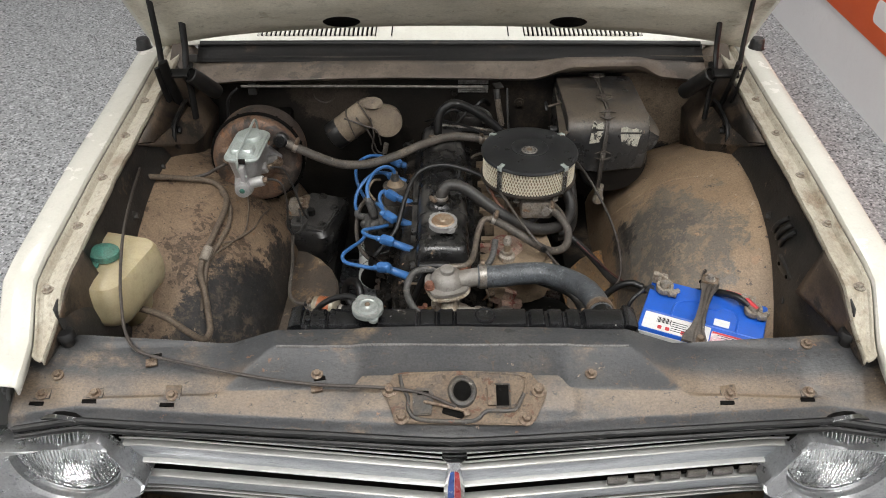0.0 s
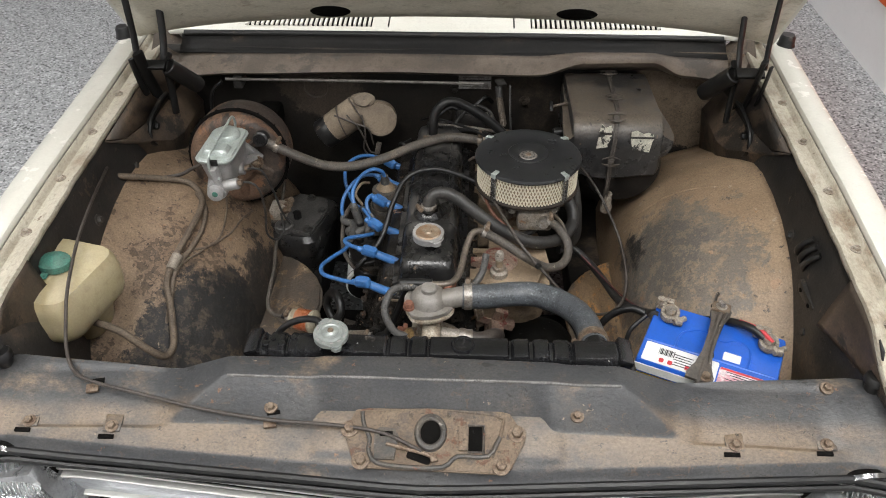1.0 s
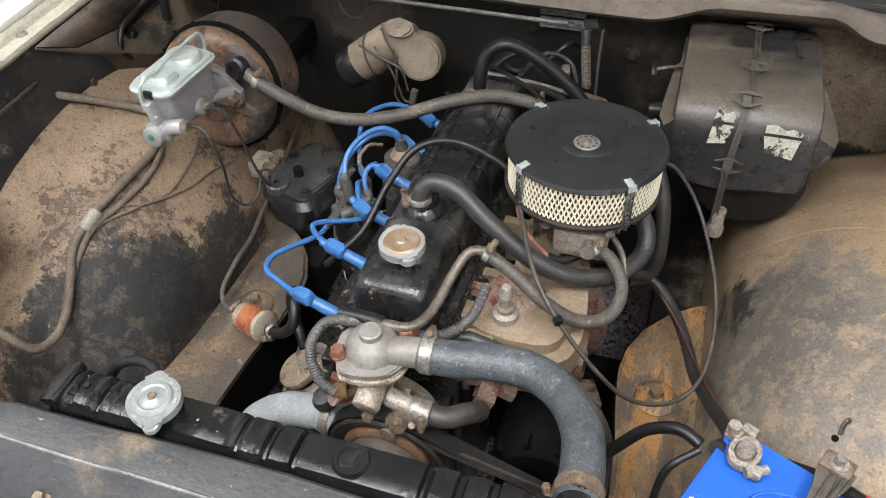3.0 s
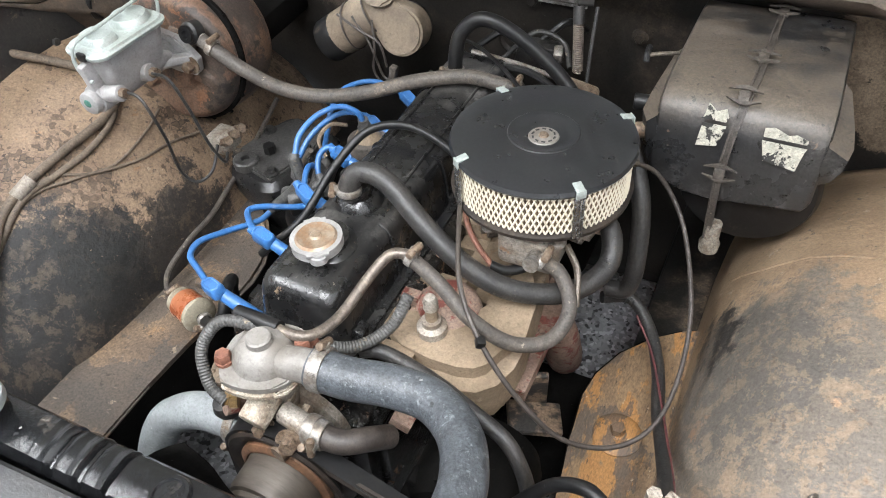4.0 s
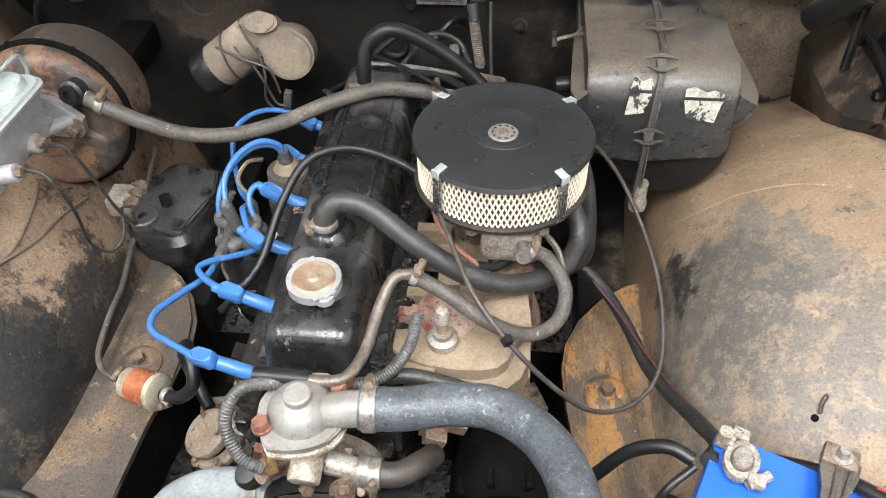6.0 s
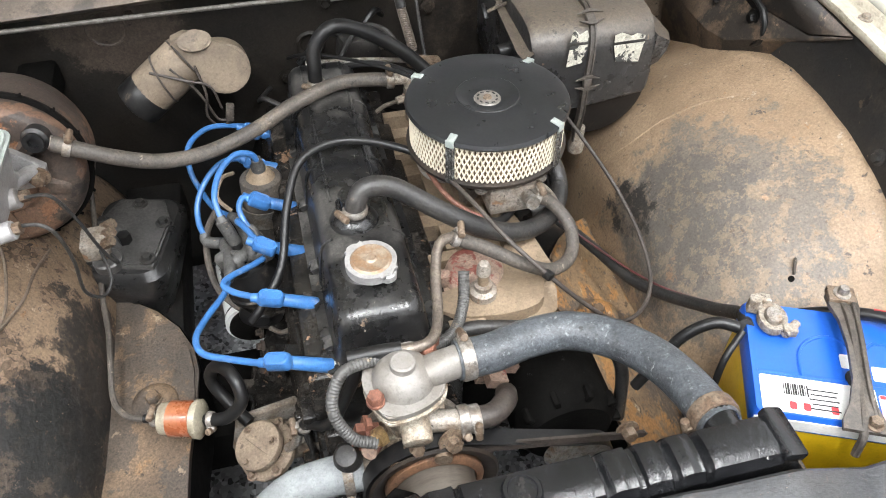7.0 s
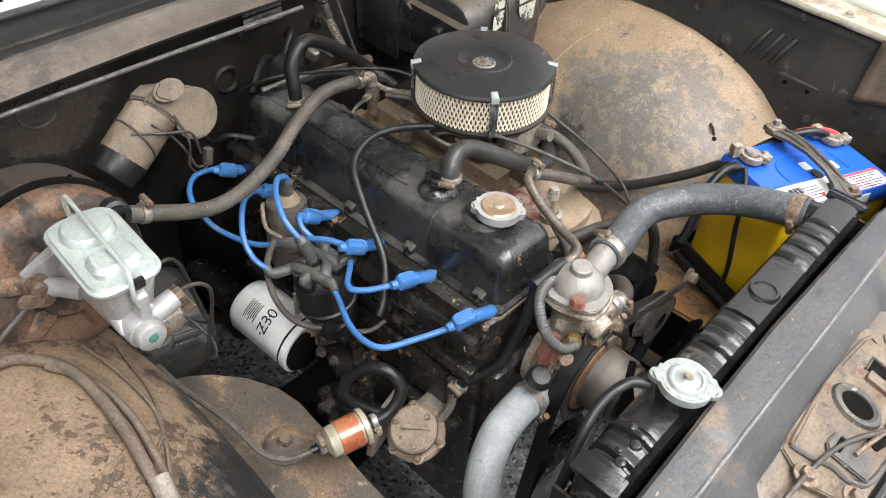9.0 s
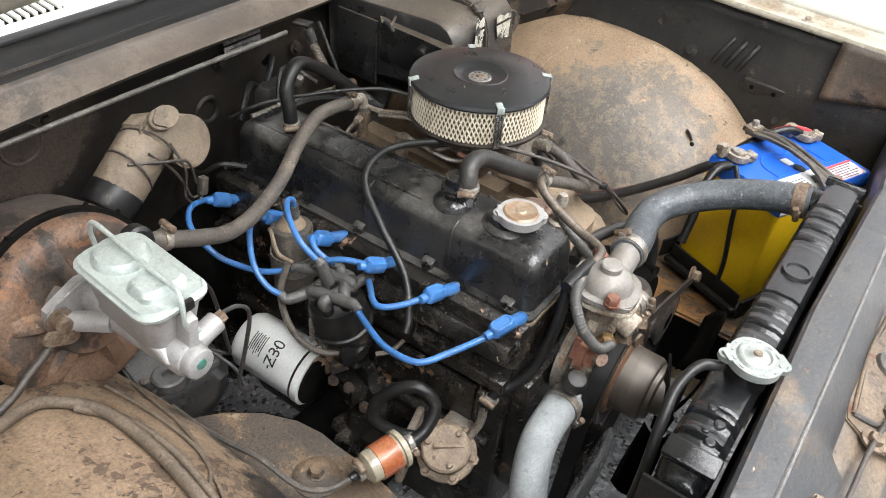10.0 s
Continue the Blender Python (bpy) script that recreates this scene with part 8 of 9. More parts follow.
for i in range(24 * 10):
    a = 2 * math.pi * i / 10
    s = i / 239
    sp.append(Vector((0.134 + 0.012 * s + 0.0066 * math.cos(a), 1.765 - 0.03 * s + 0.0066 * math.sin(a), 0.868 - 0.060 * s)))
tube(bm, sp, 0.0013, 6, 1, smooth=False)
part("return_spring", bm, "steel_brown", lk, "coiled steel return spring")
part("bush", lathe(B(), [(0.0045, 0.012), (0.0078, 0.012), (0.0078, -0.012), (0.0045, -0.012)], Matrix.Translation((0.1335, 1.766, 0.876)) @ frame_of((-0.012, 0.03, 0.075)), 16), "rubber", lk, "grey spring bush")
part("bracket", box(B(), (0.137, 1.785, 0.889), (0.022, 0.03, 0.005), (0, 0, 15), bevel=0.002), "black_sheet", lk)
part("rod", tube(B(), [(0.158, 1.77, 0.890), (0.160, 1.745, 0.84), (0.163, 1.72, 0.79), (0.158, 1.70, 0.77)], 0.0026, 8), "rubber", lk)
part("bell_crank", prism(B(), rrect(0.055, 0.02, 0.009), 0.003, Matrix.Translation((0.158, 1.715, 0.796)) @ pose(0, 0, 0, 80, 10, 0)), "rusty_bolt", lk)
part("cross_rod", tube(B(), [(-0.02, 1.745, 0.80), (0.06, 1.735, 0.800), (0.15, 1.72, 0.795)], 0.004, 8), "steel", lk)

# washer bottle
wb = thing("washer_bottle", "yellowed plastic washer bottle with a green cap", "washer bottle")
WM = Matrix.Translation((-0.617, 1.116, 0.0)) @ pose(0, 0, 0, 0, 0, -14) @ Matrix.Diagonal((1.22, 1, 1, 1))
def wring(w, d, z, r, ox=0, oy=0):
    return [WM @ Vector((a + ox, b + oy, z)) for a, b in rrect(w, d, r, 6)]
part("tank", loft(B(), [wring(0.060, 0.12, 0.776, 0.025, 0.0, 0.010), wring(0.092, 0.150, 0.779, 0.03, 0.0, 0.006), wring(0.108, 0.164, 0.788, 0.03, 0.0, 0.002), wring(0.116, 0.170, 0.802, 0.028), wring(0.119, 0.171, 0.818, 0.028), wring(0.118, 0.170, 0.840, 0.027), wring(0.112, 0.166, 0.862, 0.026), wring(0.104, 0.156, 0.872, 0.024), wring(0.07, 0.12, 0.8755, 0.02)]), "bottle", wb)
part("sump", loft(B(), [wring(0.05, 0.06, 0.690, 0.02, -0.02, 0.045), wring(0.07, 0.08, 0.70, 0.025, -0.02, 0.045), wring(0.085, 0.095, 0.785, 0.025, -0.012, 0.035)]), "bottle", wb)
part("neck", cyl(B(), WM @ Vector((0.0, 0.005, 0.870)), WM @ Vector((0.0, 0.005, 0.882)), 0.020, seg=24), "bottle", wb)
part("cap", lathe(B(), [(0.0235, 0.0), (0.0245, 0.004), (0.0235, 0.012), (0.016, 0.016), (0.006, 0.018), (0, 0.018)], WM @ Matrix.Translation((0.0, 0.005, 0.878)), 28), "green_cap", wb, "dark green snap cap")
part("cap_tab", box(B(), WM @ Vector((0.0, -0.024, 0.880)), (0.012, 0.016, 0.004), bevel=0.001), "green_cap", wb)

# bonnet release cable and other runs on the wheel housing
rc = thing("release_cable", "thin dusty bonnet release cable along the front panel", "cable")
part("cable", tube(B(), [(-0.648, 1.43, 0.872), (-0.623, 1.302, 0.885), (-0.596, 1.175, 0.892), (-0.564, 1.056, 0.890), (-0.545, 0.99, 0.872), (-0.528, 0.945, 0.859), (-0.505, 0.912, 0.854), (-0.473, 0.892, 0.856), (-0.40, 0.875, 0.852), (-0.30, 0.855, 0.846), (-0.20, 0.842, 0.842), (-0.10, 0.836, 0.842), (-0.035, 0.825, 0.842), (0.02, 0.80, 0.838)], 0.0028, 10), "rubber_brown", rc)
for x, y in ((-0.473, 0.892), (-0.20, 0.845)):
    part("clip", box(B(), (x, y, sup_z(x, y) + 0.004), (0.018, 0.014, 0.005), (10, 0, 12), bevel=0.001), "rusty_bolt", rc)
    part("clip_slot", box(B(), (x + 0.004, y + 0.013, sup_z(x, y + 0.013) + 0.0008), (0.018, 0.008, 0.003), (12, 0, 12)), "black_deep", rc)
def on_dome(x, y, up):
    """A place just above the left wheel housing."""
    u = CX - x
    ys_ = (0.92, 0.98, 1.05, 1.116, 1.16, 1.218, 1.26, 1.31, 1.38, 1.45, 1.53, 1.62, 1.72, 1.85)
    zs_ = (0.36, 0.46, 0.59, 0.688, 0.732, 0.775, 0.795, 0.809, 0.822, 0.826, 0.822, 0.805, 0.77, 0.70)
    dr = interp(u, (0.368, 0.375, 0.384, 0.395, 0.41, 0.43, 0.447, 0.475, 0.51, 0.55, 0.59, 0.63, 0.68), (0.40, 0.31, 0.245, 0.198, 0.166, 0.137, 0.115, 0.086, 0.062, 0.045, 0.033, 0.018, 0.0))
    return Vector((x, y, interp(y, ys_, zs_) - dr * smoothstep(0.90, 1.12, y) + up))


br = thing("wiring_loom", "dusty wiring loom draped over the wheel housing", "wiring loom")
part("loom", tube(B(), [(-0.648, 1.45, 0.838), (-0.60, 1.485, 0.812), (-0.539, 1.512, 0.787), (-0.511, 1.504, 0.776), (-0.490, 1.474, 0.769), (-0.484, 1.43, 0.765), (-0.487, 1.366, 0.763), (-0.497, 1.29, 0.752), (-0.500, 1.245, 0.735), (-0.488, 1.215, 0.722), (-0.474, 1.17, 0.690), (-0.461, 1.125, 0.684), (-0.465, 1.092, 0.694), (-0.487, 1.082, 0.726), (-0.523, 1.086, 0.760), (-0.565, 1.096, 0.770), (-0.60, 1.11, 0.765)], 0.0066, 12), "loom_tan", br)
part("second_run", tube(B(), [on_dome(-0.505, 1.49, 0.005), on_dome(-0.478, 1.45, 0.005), on_dome(-0.470, 1.39, 0.005), on_dome(-0.478, 1.33, 0.005), on_dome(-0.490, 1.27, 0.005), (-0.490, 1.20, 0.697), (-0.51, 1.15, 0.64), (-0.53, 1.12, 0.60)], 0.005, 10), "loom_tan", br)
part("thin_run", tube(B(), [on_dome(-0.455, 1.52, 0.004), on_dome(-0.445, 1.474, 0.004), on_dome(-0.441, 1.40, 0.004), on_dome(-0.461, 1.34, 0.004), on_dome(-0.487, 1.28, 0.004), (-0.492, 1.20, 0.70)], 0.0022, 8), "loom_tan", br)
part("tape", cyl(B(), (-0.491, 1.300, 0.757), (-0.497, 1.270, 0.746), 0.0105, seg=14), "loom_tape", br, "pale tape round the loom")
w2 = thing("side_wire", "thin brown wire across the wheel housing", "wire")
part("wire", tube(B(), [on_dome(-0.495, 1.295, 0.004), on_dome(-0.478, 1.33, 0.004), on_dome(-0.451, 1.363, 0.004), on_dome(-0.428, 1.43, 0.004), on_dome(-0.421, 1.49, 0.005), on_dome(-0.412, 1.545, 0.006)], 0.0022, 8), "loom_tan", w2)

# battery
bt = thing("battery", "blue and yellow car battery with corroded terminals", "battery")
BT = Matrix.Translation((0.477, 1.058, 0.0)) @ pose(0, 0, 0, 0, 0, -23.5) @ Matrix.Diagonal((0.915, 1.155, 1, 1))
def bring(w, d, z, r, ox=0, oy=0):
    return [BT @ Vector((a + ox, b + oy, z)) for a, b in rrect(w, d, r, 3)]
part("case", loft(B(), [bring(0.226, 0.120, 0.585, 0.006), bring(0.230, 0.124, 0.60, 0.006), bring(0.232, 0.126, 0.766, 0.006)]), "yellow_case", bt, "yellow plastic case")
part("lid", loft(B(), [bring(0.236, 0.130, 0.762, 0.006), bring(0.237, 0.131, 0.766, 0.006), bring(0.235, 0.129, 0.782, 0.006), bring(0.231, 0.125, 0.787, 0.005)]), "blue_case", bt, "blue plastic lid")
ridge = [(-0.06, -0.02), (-0.06, 0.005), (-0.05, 0.02), (-0.03, 0.03), (-0.01, 0.03), (0.0, 0.022), (0.02, 0.022), (0.03, 0.03), (0.055, 0.028), (0.065, 0.01), (0.065, -0.02)]
part("lid_ridge", tube(B(), [BT @ Vector((a, b, 0.787)) for a, b in ridge], 0.0022, 6, 2), "blue_case", bt)
part("vent_plug", lathe(B(), [(0.009, 0), (0.009, 0.002), (0.006, 0.0025), (0, 0.0015)], BT @ Matrix.Translation((-0.002, -0.015, 0.787)), 20), "ink", bt)
part("top_label", prism(B(), rrect(0.128, 0.038, 0.003), 0.0006, BT @ Matrix.Translation((-0.045, -0.042, 0.7872))), "white_label", bt)
part("top_label", prism(B(), rrect(0.085, 0.032, 0.003), 0.0006, BT @ Matrix.Translation((0.064, -0.045, 0.7872))), "pink_label", bt, "pink and white warning label")
part("label_mark", prism(B(), [(-0.012, -0.007), (0.012, -0.007), (0.0, 0.010)], 0.0005, BT @ Matrix.Translation((0.002, -0.043, 0.7880))), "ink", bt, "plain black triangle mark")
part("lid_step", tube(B(), [BT @ Vector((x, -0.019, 0.7868)) for x in (-0.11, -0.04, 0.04, 0.11)], 0.0016, 6, 2), "blue_case", bt)
for i in range(6):
    part("print_bar", box(B(), BT @ Vector((0.066, -0.036 - 0.0045 * i, 0.788)), (0.06 - 0.012 * (i % 3), 0.0014, 0.0004), (0, 0, -23.5)), "ink", bt)
part("print_band", box(B(), BT @ Vector((0.066, -0.0315, 0.788)), (0.078, 0.004, 0.0004), (0, 0, -23.5)), "red", bt)
for x, y, w, d in ((-0.005, 0.004, 0.016, 0.016), (0.036, -0.006, 0.030, 0.016)):
    part("small_label", prism(B(), rrect(w, d, 0.002), 0.0006, BT @ Matrix.Translation((x, y, 0.7872))), "white_label", bt)
part("side_label", box(B(), BT @ Vector((-0.03, -0.0655, 0.7735)), (0.16, 0.0012, 0.016), (0, 0, -23.5)), "white_label", bt)
for i in range(11):
    part("print_bar", box(B(), BT @ Vector((-0.083 + 0.0026 * i, -0.036, 0.7881)), (0.0008 + 0.0007 * (i % 3), 0.014, 0.0004), (0, 0, -23.5)), "ink", bt)
for i in range(5):
    part("print_bar", box(B(), BT @ Vector((-0.04, -0.034 - 0.005 * i, 0.7881)), (0.03 - 0.004 * (i % 2), 0.0015, 0.0004), (0, 0, -23.5)), "ink", bt)
part("print_mark", prism(B(), [(-0.011, -0.007), (0.011, -0.007), (0.0, 0.008)], 0.0008, BT @ Matrix.Translation((-0.004, -0.042, 0.7876))), "ink", bt)
for x in (-0.075, -0.06, -0.03):
    part("print_mark", prism(B(), rrect(0.008, 0.008, 0.002), 0.0006, BT @ Matrix.Translation((x, -0.053, 0.7876))), "red", bt)
for x, lbl in ((-0.088, "corroded negative terminal clamp"), (0.088, "corroded positive terminal clamp")):
    tm = part("terminal", lathe(B(), [(0.011, -0.004), (0.0105, 0.014), (0.009, 0.016), (0, 0.016)], BT @ Matrix.Translation((x, 0.038, 0.789)), 18), "steel", bt, lbl)
    cp = B()
    lathe(cp, [(0.0115, 0.002), (0.017, 0.002), (0.018, 0.006), (0.017, 0.012), (0.0115, 0.012)], BT @ Matrix.Translation((x, 0.038, 0.789)), 20)
    for dx, dy in ((-0.02, 0.012), (0.018, -0.012), (-0.008, 0.022)):
        box(cp, BT @ Vector((x + dx, 0.038 + dy, 0.797)), (0.016, 0.012, 0.012), (0, 0, -23.5 + 300 * dx), bevel=0.002)
    cyl(cp, BT @ Vector((x + 0.012, 0.02, 0.797)), BT @ Vector((x + 0.028, 0.036, 0.797)), 0.005, seg=8)
    cyl(cp, BT @ Vector((x - 0.022, 0.05, 0.795)), BT @ Vector((x - 0.022, 0.05, 0.812)), 0.007, seg=6)
    part("terminal_clamp", cp, "corroded", bt, lbl)
tray = thing("battery_tray", "black dusty steel battery tray", "tray")
bm = box(B(), BT @ Vector((0, 0, 0.578)), (0.26, 0.155, 0.010), (0, 0, -23.5), bevel=0.002)
for y, w in ((-0.076, 0.26), (0.076, 0.26)):
    box(bm, BT @ Vector((0, y, 0.592)), (w, 0.004, 0.035), (0, 0, -23.5), bevel=0.001)
for x in (-0.129, 0.129):
    box(bm, BT @ Vector((x, 0, 0.592)), (0.004, 0.15, 0.035), (0, 0, -23.5), bevel=0.001)
part("tray", bm, "black_sheet", tray)
part("post", box(B(), BT @ Vector((0, 0, 0.44)), (0.10, 0.06, 0.27), (0, 0, -23.5)), "black_deep", tray)
hd = thing("battery_hold_down", "bent rubber-covered battery hold-down strap", "strap")
a, b = Vector((0.505, 1.131, 0.802)), Vector((0.439, 0.985, 0.796))
ax_ = (b - a).normalized()
sd_ = ax_.cross(Vector((0, 0, 1))).normalized()
bm = loft(B(), [[a.lerp(b, f) + sd_ * (sx * w) + Vector((0, 0, 0.012 * math.sin(math.pi * f) + h)) for sx, h in ((-1, 0.003), (1, 0.003), (1, -0.002), (-1, -0.002))] for f, w in ((-0.04, 0.017), (0.08, 0.016), (0.22, 0.011), (0.45, 0.0085), (0.7, 0.0085), (0.86, 0.013), (0.97, 0.021), (1.03, 0.021))])
part("strap", bm, "rubber_tan", hd)
part("strap_rib", tube(B(), [a, a.lerp(b, 0.25) + Vector((0, 0, 0.012)), a.lerp(b, 0.6) + Vector((0, 0, 0.010)), b, b + Vector((-0.006, -0.012, -0.03))], 0.0045, 8, 6), "rubber_tan", hd)
part("strap_edge", tube(B(), [a + Vector((0.012, 0, 0.004)), a.lerp(b, 0.4) + Vector((0.007, 0, 0.016)), a.lerp(b, 0.75) + Vector((0.007, 0, 0.013)), b + Vector((0.016, 0.006, 0.004))], 0.003, 8, 6), "rubber_tan", hd)
part("end_plate", box(B(), a + Vector((0, 0.004, 0.004)), (0.03, 0.022, 0.010), (0, 0, -23.5), bevel=0.002), "rusty_bolt", hd, "rusty end plate")
bolt(hd, b + Vector((0.010, 0.0, 0.003)), r=0.007, h=0.008, material="rusty_bolt", washer=1.3)
bolt(hd, a + Vector((0, 0.004, 0.009)), r=0.006, h=0.01, material="steel")
bc = thing("battery_cable", "thick black battery cable to the engine bay", "cable")
part("cable", tube(B(), [(0.378, 1.128, 0.797), (0.355, 1.14, 0.797), (0.325, 1.145, 0.775), (0.30, 1.14, 0.74), (0.28, 1.14, 0.70)], 0.0068, 12), "black_plastic", bc)
bc2 = thing("battery_cable", "black corrugated cable along the wheel housing", "cable")
part("cable", tube(B(), [(0.395, 1.135, 0.785), (0.412, 1.165, 0.765), (0.414, 1.215, 0.715), (0.398, 1.30, 0.65), (0.382, 1.36, 0.62), (0.366, 1.43, 0.605), (0.340, 1.49, 0.605), (0.305, 1.52, 0.62), (0.27, 1.50, 0.63)], 0.0085, 12, 8, rib=0.0007, pitch=0.0045), "rubber", bc2)
part("red_wire", tube(B(), [(0.424, 1.195, 0.735), (0.420, 1.225, 0.712), (0.403, 1.30, 0.659), (0.380, 1.375, 0.629), (0.352, 1.445, 0.618), (0.32, 1.49, 0.626)], 0.0015, 8), "red_wire", bc2, "thin dull red wire")
part("earth_wire", tube(B(), [(0.378, 1.12, 0.80), (0.35, 1.10, 0.78), (0.345, 1.09, 0.72), (0.35, 1.08, 0.65), (0.36, 1.08, 0.60)], 0.004, 10), "black_plastic", bc2)
bc3 = thing("battery_cable", "positive battery cable with red sleeve", "cable")
part("cable", tube(B(), [(0.562, 1.072, 0.800), (0.545, 1.09, 0.805), (0.52, 1.115, 0.795), (0.49, 1.14, 0.775), (0.45, 1.17, 0.74)], 0.007, 10), "black_plastic", bc3)
part("red_sleeve", tube(B(), [(0.572, 1.060, 0.803), (0.555, 1.085, 0.808), (0.53, 1.108, 0.803)], 0.004, 8), "red", bc3)

cp_ = thing("carburettor_pipe", "thin coppery pipe curling under the air cleaner", "pipe")
part("pipe", tube(B(), [(0.104, 1.45, 0.806), (0.118, 1.415, 0.795), (0.139, 1.393, 0.783), (0.169, 1.372, 0.774)], 0.0035, 8), "red_bolt", cp_)
part("rubber_end", tube(B(), [(0.165, 1.373, 0.774), (0.184, 1.380, 0.765), (0.205, 1.40, 0.765), (0.212, 1.43, 0.775)], 0.006, 10), "black_plastic", cp_)
lh = thing("heater_hose", "black heater hose bending down beside the carburettor", "hose")
part("hose", tube(B(), [(0.24, 1.592, 0.828), (0.268, 1.575, 0.815), (0.295, 1.54, 0.77), (0.305, 1.51, 0.70), (0.30, 1.50, 0.66), (0.275, 1.50, 0.65)], 0.0115, 14), "rubber", lh)
epart("gasket", loft(B(), [ring(-0.072, 0.072, 1.195, 1.748, 0.7325, 0.012), ring(-0.072, 0.072, 1.195, 1.748, 0.7365, 0.012)]), "dusty_tan", "pale worn gasket edge")

# stay from the master cylinder's flange to the guard
sy_ = thing("booster_stay", "dull steel stay with a flattened rusty end", "stay")
part("rod", tube(B(), [(-0.492, 1.530, 0.822), (-0.52, 1.528, 0.807), (-0.548, 1.524, 0.794), (-0.60, 1.515, 0.790), (-0.65, 1.505, 0.80)], 0.0042, 10), "rubber_brown", sy_)
part("flat_end", prism(B(), rrect(0.040, 0.016, 0.007), 0.004, Matrix.Translation((-0.480, 1.531, 0.826)) @ pose(0, 0, 0, 90, 28, 0), bevel=0.001), "rusty_bolt", sy_)

part("ferrule", cyl(B(), (0.283, 1.533, 0.836), (0.274, 1.525, 0.846), 0.0055, seg=12, bev=0.001), "steel_brown", bl, "tarnished end ferrule")
part("clip", box(B(), (0.204, 1.257, 0.788), (0.010, 0.012, 0.010), (0, 20, 30), bevel=0.002), "black_plastic", bl)

ch = thing("choke_cable", "thin black cable running to the air cleaner", "cable")
part("cable", tube(B(), [(-0.045, 1.765, 0.80), (-0.02, 1.735, 0.822), (0.02, 1.70, 0.834), (0.075, 1.645, 0.846), (0.115, 1.60, 0.850), (0.135, 1.565, 0.845)], 0.0028, 8), "black_plastic", ch)

# ---- smaller details ----
# plug bosses, head lobes and bolts on the side of the engine
for i, (y, z) in enumerate(PL):
    part("plug_boss", lathe(B(), [(0.019, 0), (0.017, 0.012), (0.013, 0.014), (0.012, 0.006), (0, 0.006)], Matrix.Translation((-0.082, y, z - 0.045)) @ frame_of((-1, 0, 0.5)), 18), "block_black", eng)
    if i < 5:
        ym = (y + PL[i + 1][0]) / 2
        part("head_lobe", blob(B(), (-0.095, ym, z - 0.062), (0.045, 0.055, 0.06), (0, 20, 0)), "block_black", eng)
        bolt(eng, (-0.098, ym, 0.660), (-1, 0, 0.3), r=0.009, h=0.012, material="block_black")
for y in (1.24, 1.34, 1.44, 1.55, 1.66):
    part("pushrod_rib", box(B(), (-0.108, y, 0.582), (0.010, 0.012, 0.10), (0, -6, 0), bevel=0.003), "block_black", eng)
part("oil_gallery", tube(B(), [(-0.108, 1.22, 0.53), (-0.112, 1.45, 0.525), (-0.108, 1.70, 0.52)], 0.011, 12), "block_black", eng)
part("engine_mount", blob(B(), (-0.15, 1.40, 0.46), (0.12, 0.08, 0.07), (0, 20, 0)), "block_black", eng)
part("engine_mount", blob(B(), (0.15, 1.40, 0.46), (0.12, 0.08, 0.07), (0, -20, 0)), "block_black", eng)
part("mount_bracket", box(B(), (-0.165, 1.31, 0.515), (0.09, 0.012, 0.07), (0, 15, 20), bevel=0.004), "alloy_dirty", eng)
for c, s_, rot in (((0.212, 1.395, 0.525), (0.045, 0.010, 0.085), (8, 0, 25)), ((0.225, 1.375, 0.49), (0.075, 0.05, 0.012), (0, 12, 25)), ((0.20, 1.40, 0.572), (0.012, 0.012, 0.03), (0, 25, 25))):
    part("mount_bracket", box(B(), c, s_, rot, bevel=0.003), "mount_tan", eng, "tan patched mount bracket")
st = thing("starter_motor", "black cylindrical starter motor low on the engine", "starter motor")
part("body", cyl(B(), (-0.145, 1.66, 0.43), (-0.150, 1.82, 0.425), 0.042, seg=22, bev=0.006), "block_black", st)
part("solenoid", cyl(B(), (-0.170, 1.68, 0.485), (-0.172, 1.78, 0.482), 0.022, seg=18, bev=0.004), "block_black", st)
# sump and lower timing cover
part("sump", box(B(), (0.0, 1.47, 0.33), (0.17, 0.5, 0.14), bevel=0.02), "block_black", eng)
part("crank_pulley", lathe(B(), [(0, 0.02), (0.07, 0.02), (0.083, 0.012), (0.072, 0.0), (0.083, -0.012), (0.07, -0.014), (0, -0.014)], Matrix.Translation(CC) @ frame_of((0, -1, 0)), 36), "block_black", eng)
# wires behind the engine
for k, pts in enumerate(([(-0.03, 1.76, 0.79), (0.02, 1.79, 0.82), (0.06, 1.80, 0.80), (0.10, 1.82, 0.83), (0.12, 1.86, 0.80)],
                         [(0.03, 1.74, 0.80), (0.07, 1.77, 0.835), (0.11, 1.78, 0.82), (0.13, 1.75, 0.80)], [(0.02, 1.73, 0.795), (0.08, 1.72, 0.80), (0.13, 1.70, 0.79), (0.17, 1.66, 0.78)],
                         [(-0.06, 1.72, 0.74), (-0.09, 1.74, 0.75), (-0.10, 1.78, 0.72), (-0.08, 1.84, 0.70)])):
    w_ = thing("engine_wire", "dark wire behind the engine", "wire", "wires behind the engine")
    part("wire", tube(B(), pts, 0.004 if k % 2 else 0.0055, 8), "black_plastic" if k % 2 == 0 else "rubber", w_)
bx = thing("bell_housing_box", "dark grimy bracket behind the rocker cover", "bracket")
part("bracket", box(B(), (0.07, 1.79, 0.79), (0.07, 0.03, 0.035), (0, 10, 15), bevel=0.004), "rubber", bx)
part("clip", box(B(), (0.105, 1.772, 0.805), (0.014, 0.02, 0.02), (20, 0, 15), bevel=0.003), "steel", bx)
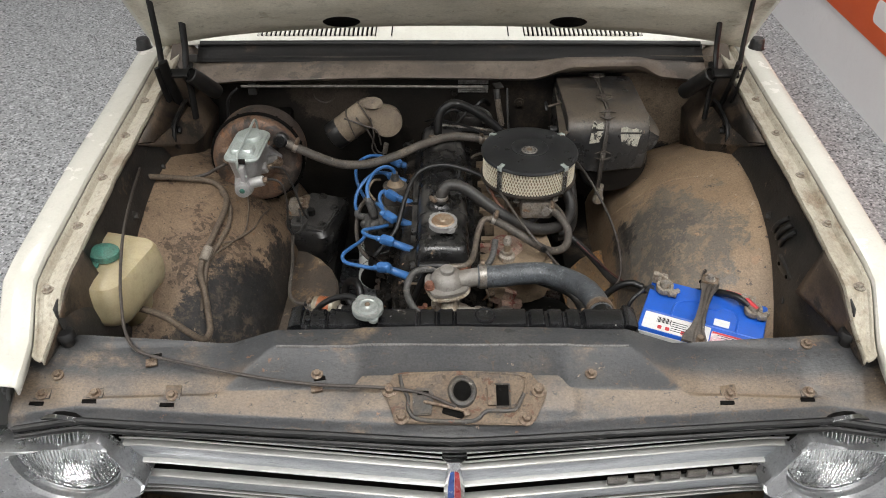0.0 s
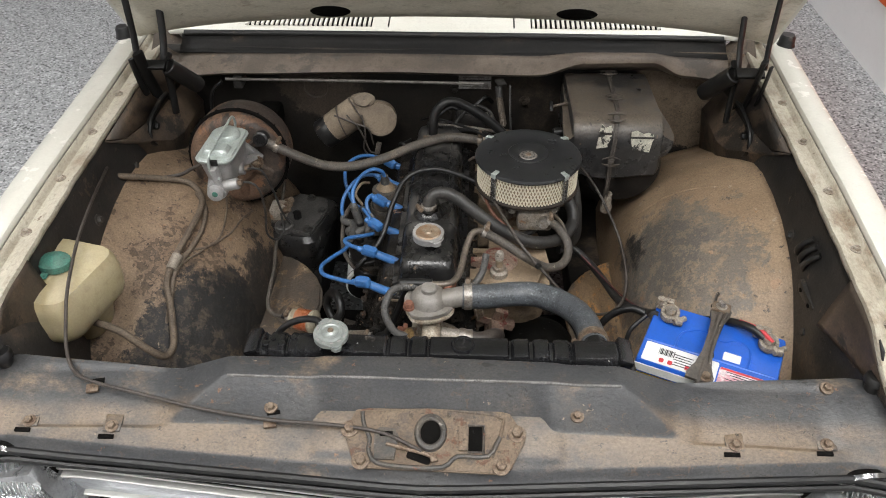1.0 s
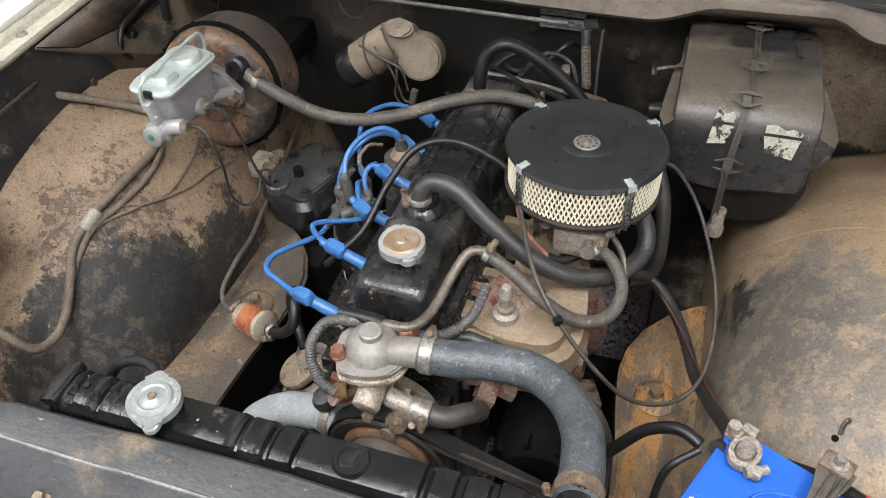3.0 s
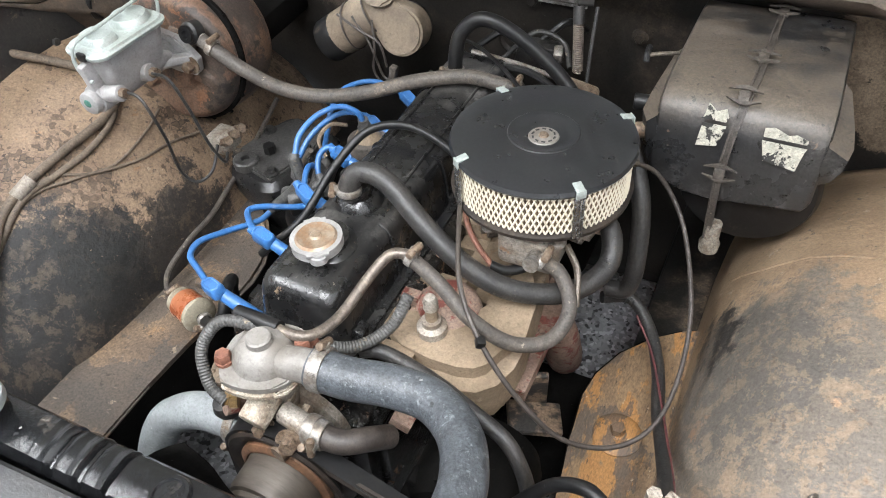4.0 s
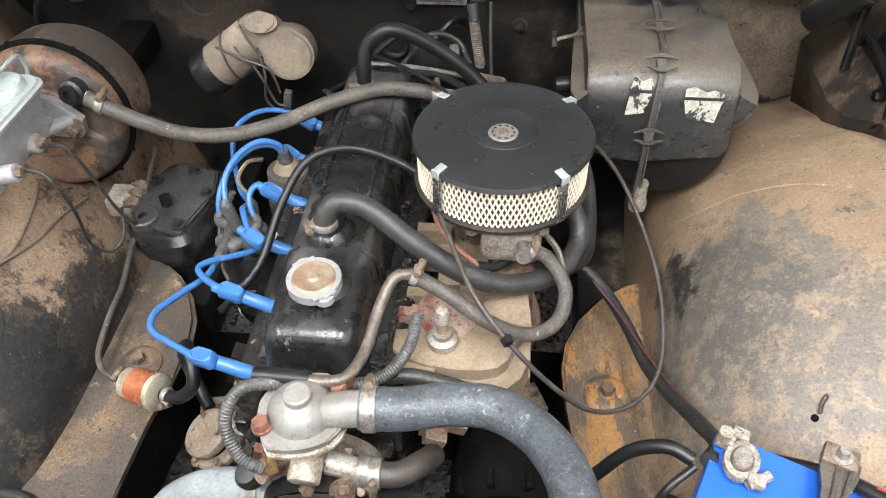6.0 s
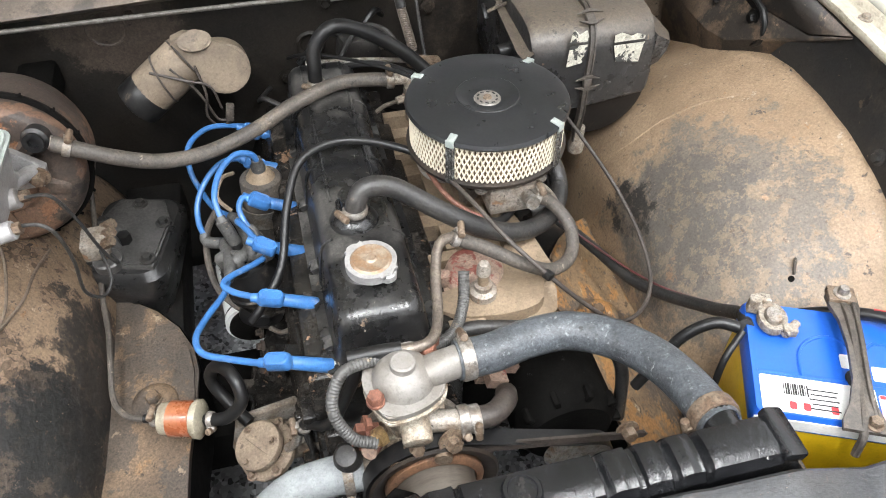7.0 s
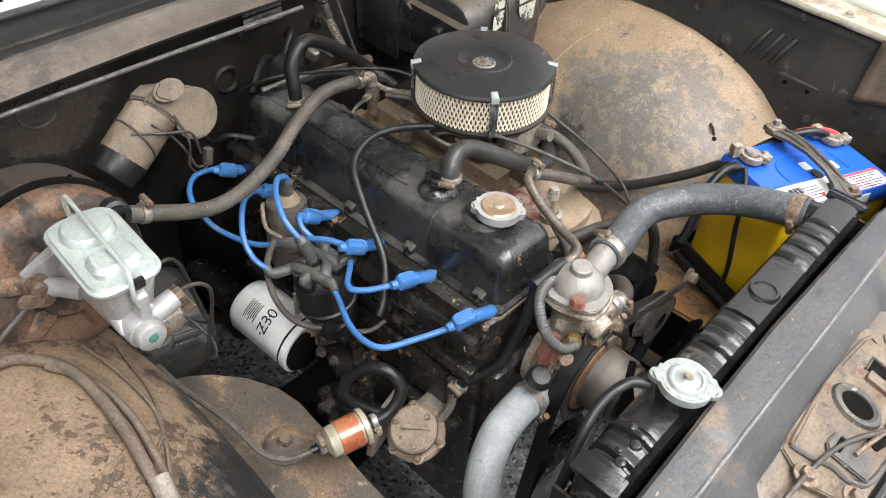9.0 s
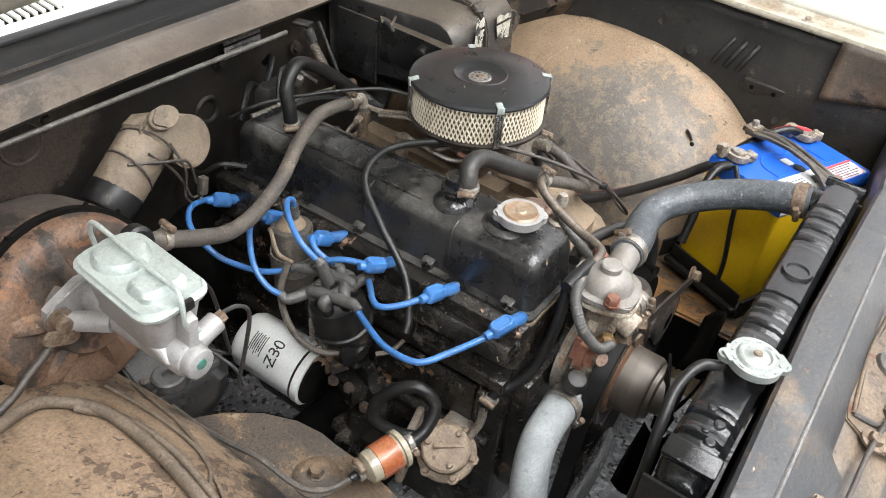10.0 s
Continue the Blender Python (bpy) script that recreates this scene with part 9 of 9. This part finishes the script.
# wire loop by the distributor and its condenser
cw = thing("distributor_wire", "brown low-tension wire looped round the distributor", "wire")
part("wire", tube(B(), [(-0.178, 1.52, 0.735), (-0.198, 1.515, 0.70), (-0.205, 1.495, 0.66), (-0.198, 1.47, 0.63), (-0.180, 1.45, 0.615), (-0.165, 1.43, 0.62)], 0.0048, 8), "rubber_tan", cw)
part("plug_wires", tube(B(), [(-0.150, 1.58, 0.745), (-0.165, 1.56, 0.755), (-0.175, 1.54, 0.74), (-0.16, 1.53, 0.72)], 0.003, 6), "dusty_tan", cw)

# pale bead that paints the light caught along the front panel's ridge
bm = B()
tube(bm, [(x, CREST + 0.001, sup_z(x, CREST) + 0.0) for x in span(CX - 0.285, CX + 0.279, 40)], 0.0022, 8, 1)
part("crest_highlight", bm, "crest_glint", support, "pale bead painting the highlight on the ridge's crest")
# lettering on the oil filter, wrapped round the can
fc = bpy.data.curves.new("lettering", "FONT")
fc.body = "Z30"
fc.size = 0.026
fc.align_x = "CENTER"
fo = bpy.data.objects.new("lettering", fc)
bpy.context.collection.objects.link(fo)
bpy.context.view_layer.update()
me = fo.to_mesh()
bm = B()
bm.from_mesh(me)
fo.to_mesh_clear()
bpy.data.objects.remove(fo)
bmesh.ops.triangulate(bm, faces=bm.faces)
bmesh.ops.subdivide_edges(bm, edges=bm.edges, cuts=2)
for v in bm.verts:
    a = radians(TXA - 13) - v.co.x / 0.0468
    v.co = OFM @ Vector((0.0468 * math.cos(a), 0.0468 * math.sin(a), 0.084 - v.co.y))
part("lettering", bm, "ink", of, "dark printed figures", recalc=False)
# castings and fittings below the thermostat
for c, s_, rot in (((0.005, 1.150, 0.735), (0.055, 0.05, 0.05), (0, 10, 0)), ((0.02, 1.140, 0.70), (0.075, 0.035, 0.045), (0, -12, 0)), ((-0.022, 1.150, 0.685), (0.04, 0.05, 0.06), (0, 20, 10)), ((0.048, 1.140, 0.718), (0.03, 0.03, 0.035), (15, 0, 0))):
    part("casting", blob(B(), c, s_, rot), "pump_casting", wp)
for p, d, r in (((0.050, 1.112, 0.716), (0.3, -1, 0.3), 0.010), ((0.012, 1.118, 0.712), (0, -1, 0.5), 0.009), ((-0.012, 1.118, 0.690), (-0.3, -1, 0.4), 0.008)):
    bolt(wp, p, d, r=r, h=0.012, material="rusty_bolt")
part("rust_streak", blob(B(), (-0.040, 1.145, 0.712), (0.026, 0.03, 0.05), (0, 15, 0)), "red_bolt", wp, "coppery rust patch")
clamp(bp, (0.068, 1.130, 0.7255), (1, 0, 0), 0.0142, screw=(0.2, -1, -0.6))
# carburettor levers, studs and small pipes under the air cleaner
for k, (c, s_, rot, mt) in enumerate((((0.135, 1.50, 0.80), (0.012, 0.05, 0.02), (0, 0, 20), "rusty_bolt"), ((0.225, 1.43, 0.80), (0.03, 0.03, 0.03), (0, 10, 0), "black_plastic"), ((0.15, 1.42, 0.79), (0.03, 0.02, 0.035), (0, 0, 35), "steel_brown"), ((0.245, 1.47, 0.775), (0.03, 0.05, 0.025), (0, 0, -10), "alloy_dirty"))):
    part("fitting", blob(B(), c, s_, rot), mt, cb)
for k, pts in enumerate(([(0.118, 1.61, 0.80), (0.135, 1.58, 0.802), (0.15, 1.55, 0.80), (0.16, 1.53, 0.80)], [(0.10, 1.50, 0.79), (0.12, 1.47, 0.80), (0.14, 1.45, 0.795)], [(0.24, 1.42, 0.79), (0.26, 1.40, 0.775), (0.27, 1.37, 0.75)])):
    part("small_pipe", tube(B(), pts, 0.004, 8), "steel_brown", cb)
# front edge pressing and corner clips of the radiator tank
for x in (-0.245, 0.312):
    part("tank_tab", box(B(), (x, 0.967, 0.868), (0.022, 0.05, 0.012), (0, 20 if x > 0 else -20, 0), bevel=0.003), "tank_black", rad)

# clip and drilled hole on the wheel housing beside the battery
hc = thing("hose_clip", "small bent grey clip on the wheel housing", "clip")
part("strip", tube(B(), [(0.533, 1.232, 0.730), (0.5335, 1.237, 0.739), (0.537, 1.243, 0.742), (0.541, 1.246, 0.737)], 0.0042, 8, 6, squash=0.5), "rubber_tan", hc)
part("screw_hole", lathe(B(), [(0.0042, 0.0), (0.0040, 0.0016), (0, 0.0012)], Matrix.Translation((0.5286, 1.2282, 0.7252)) @ frame_of((-0.45, -0.39, 0.8)), 14), "black_deep", hc)
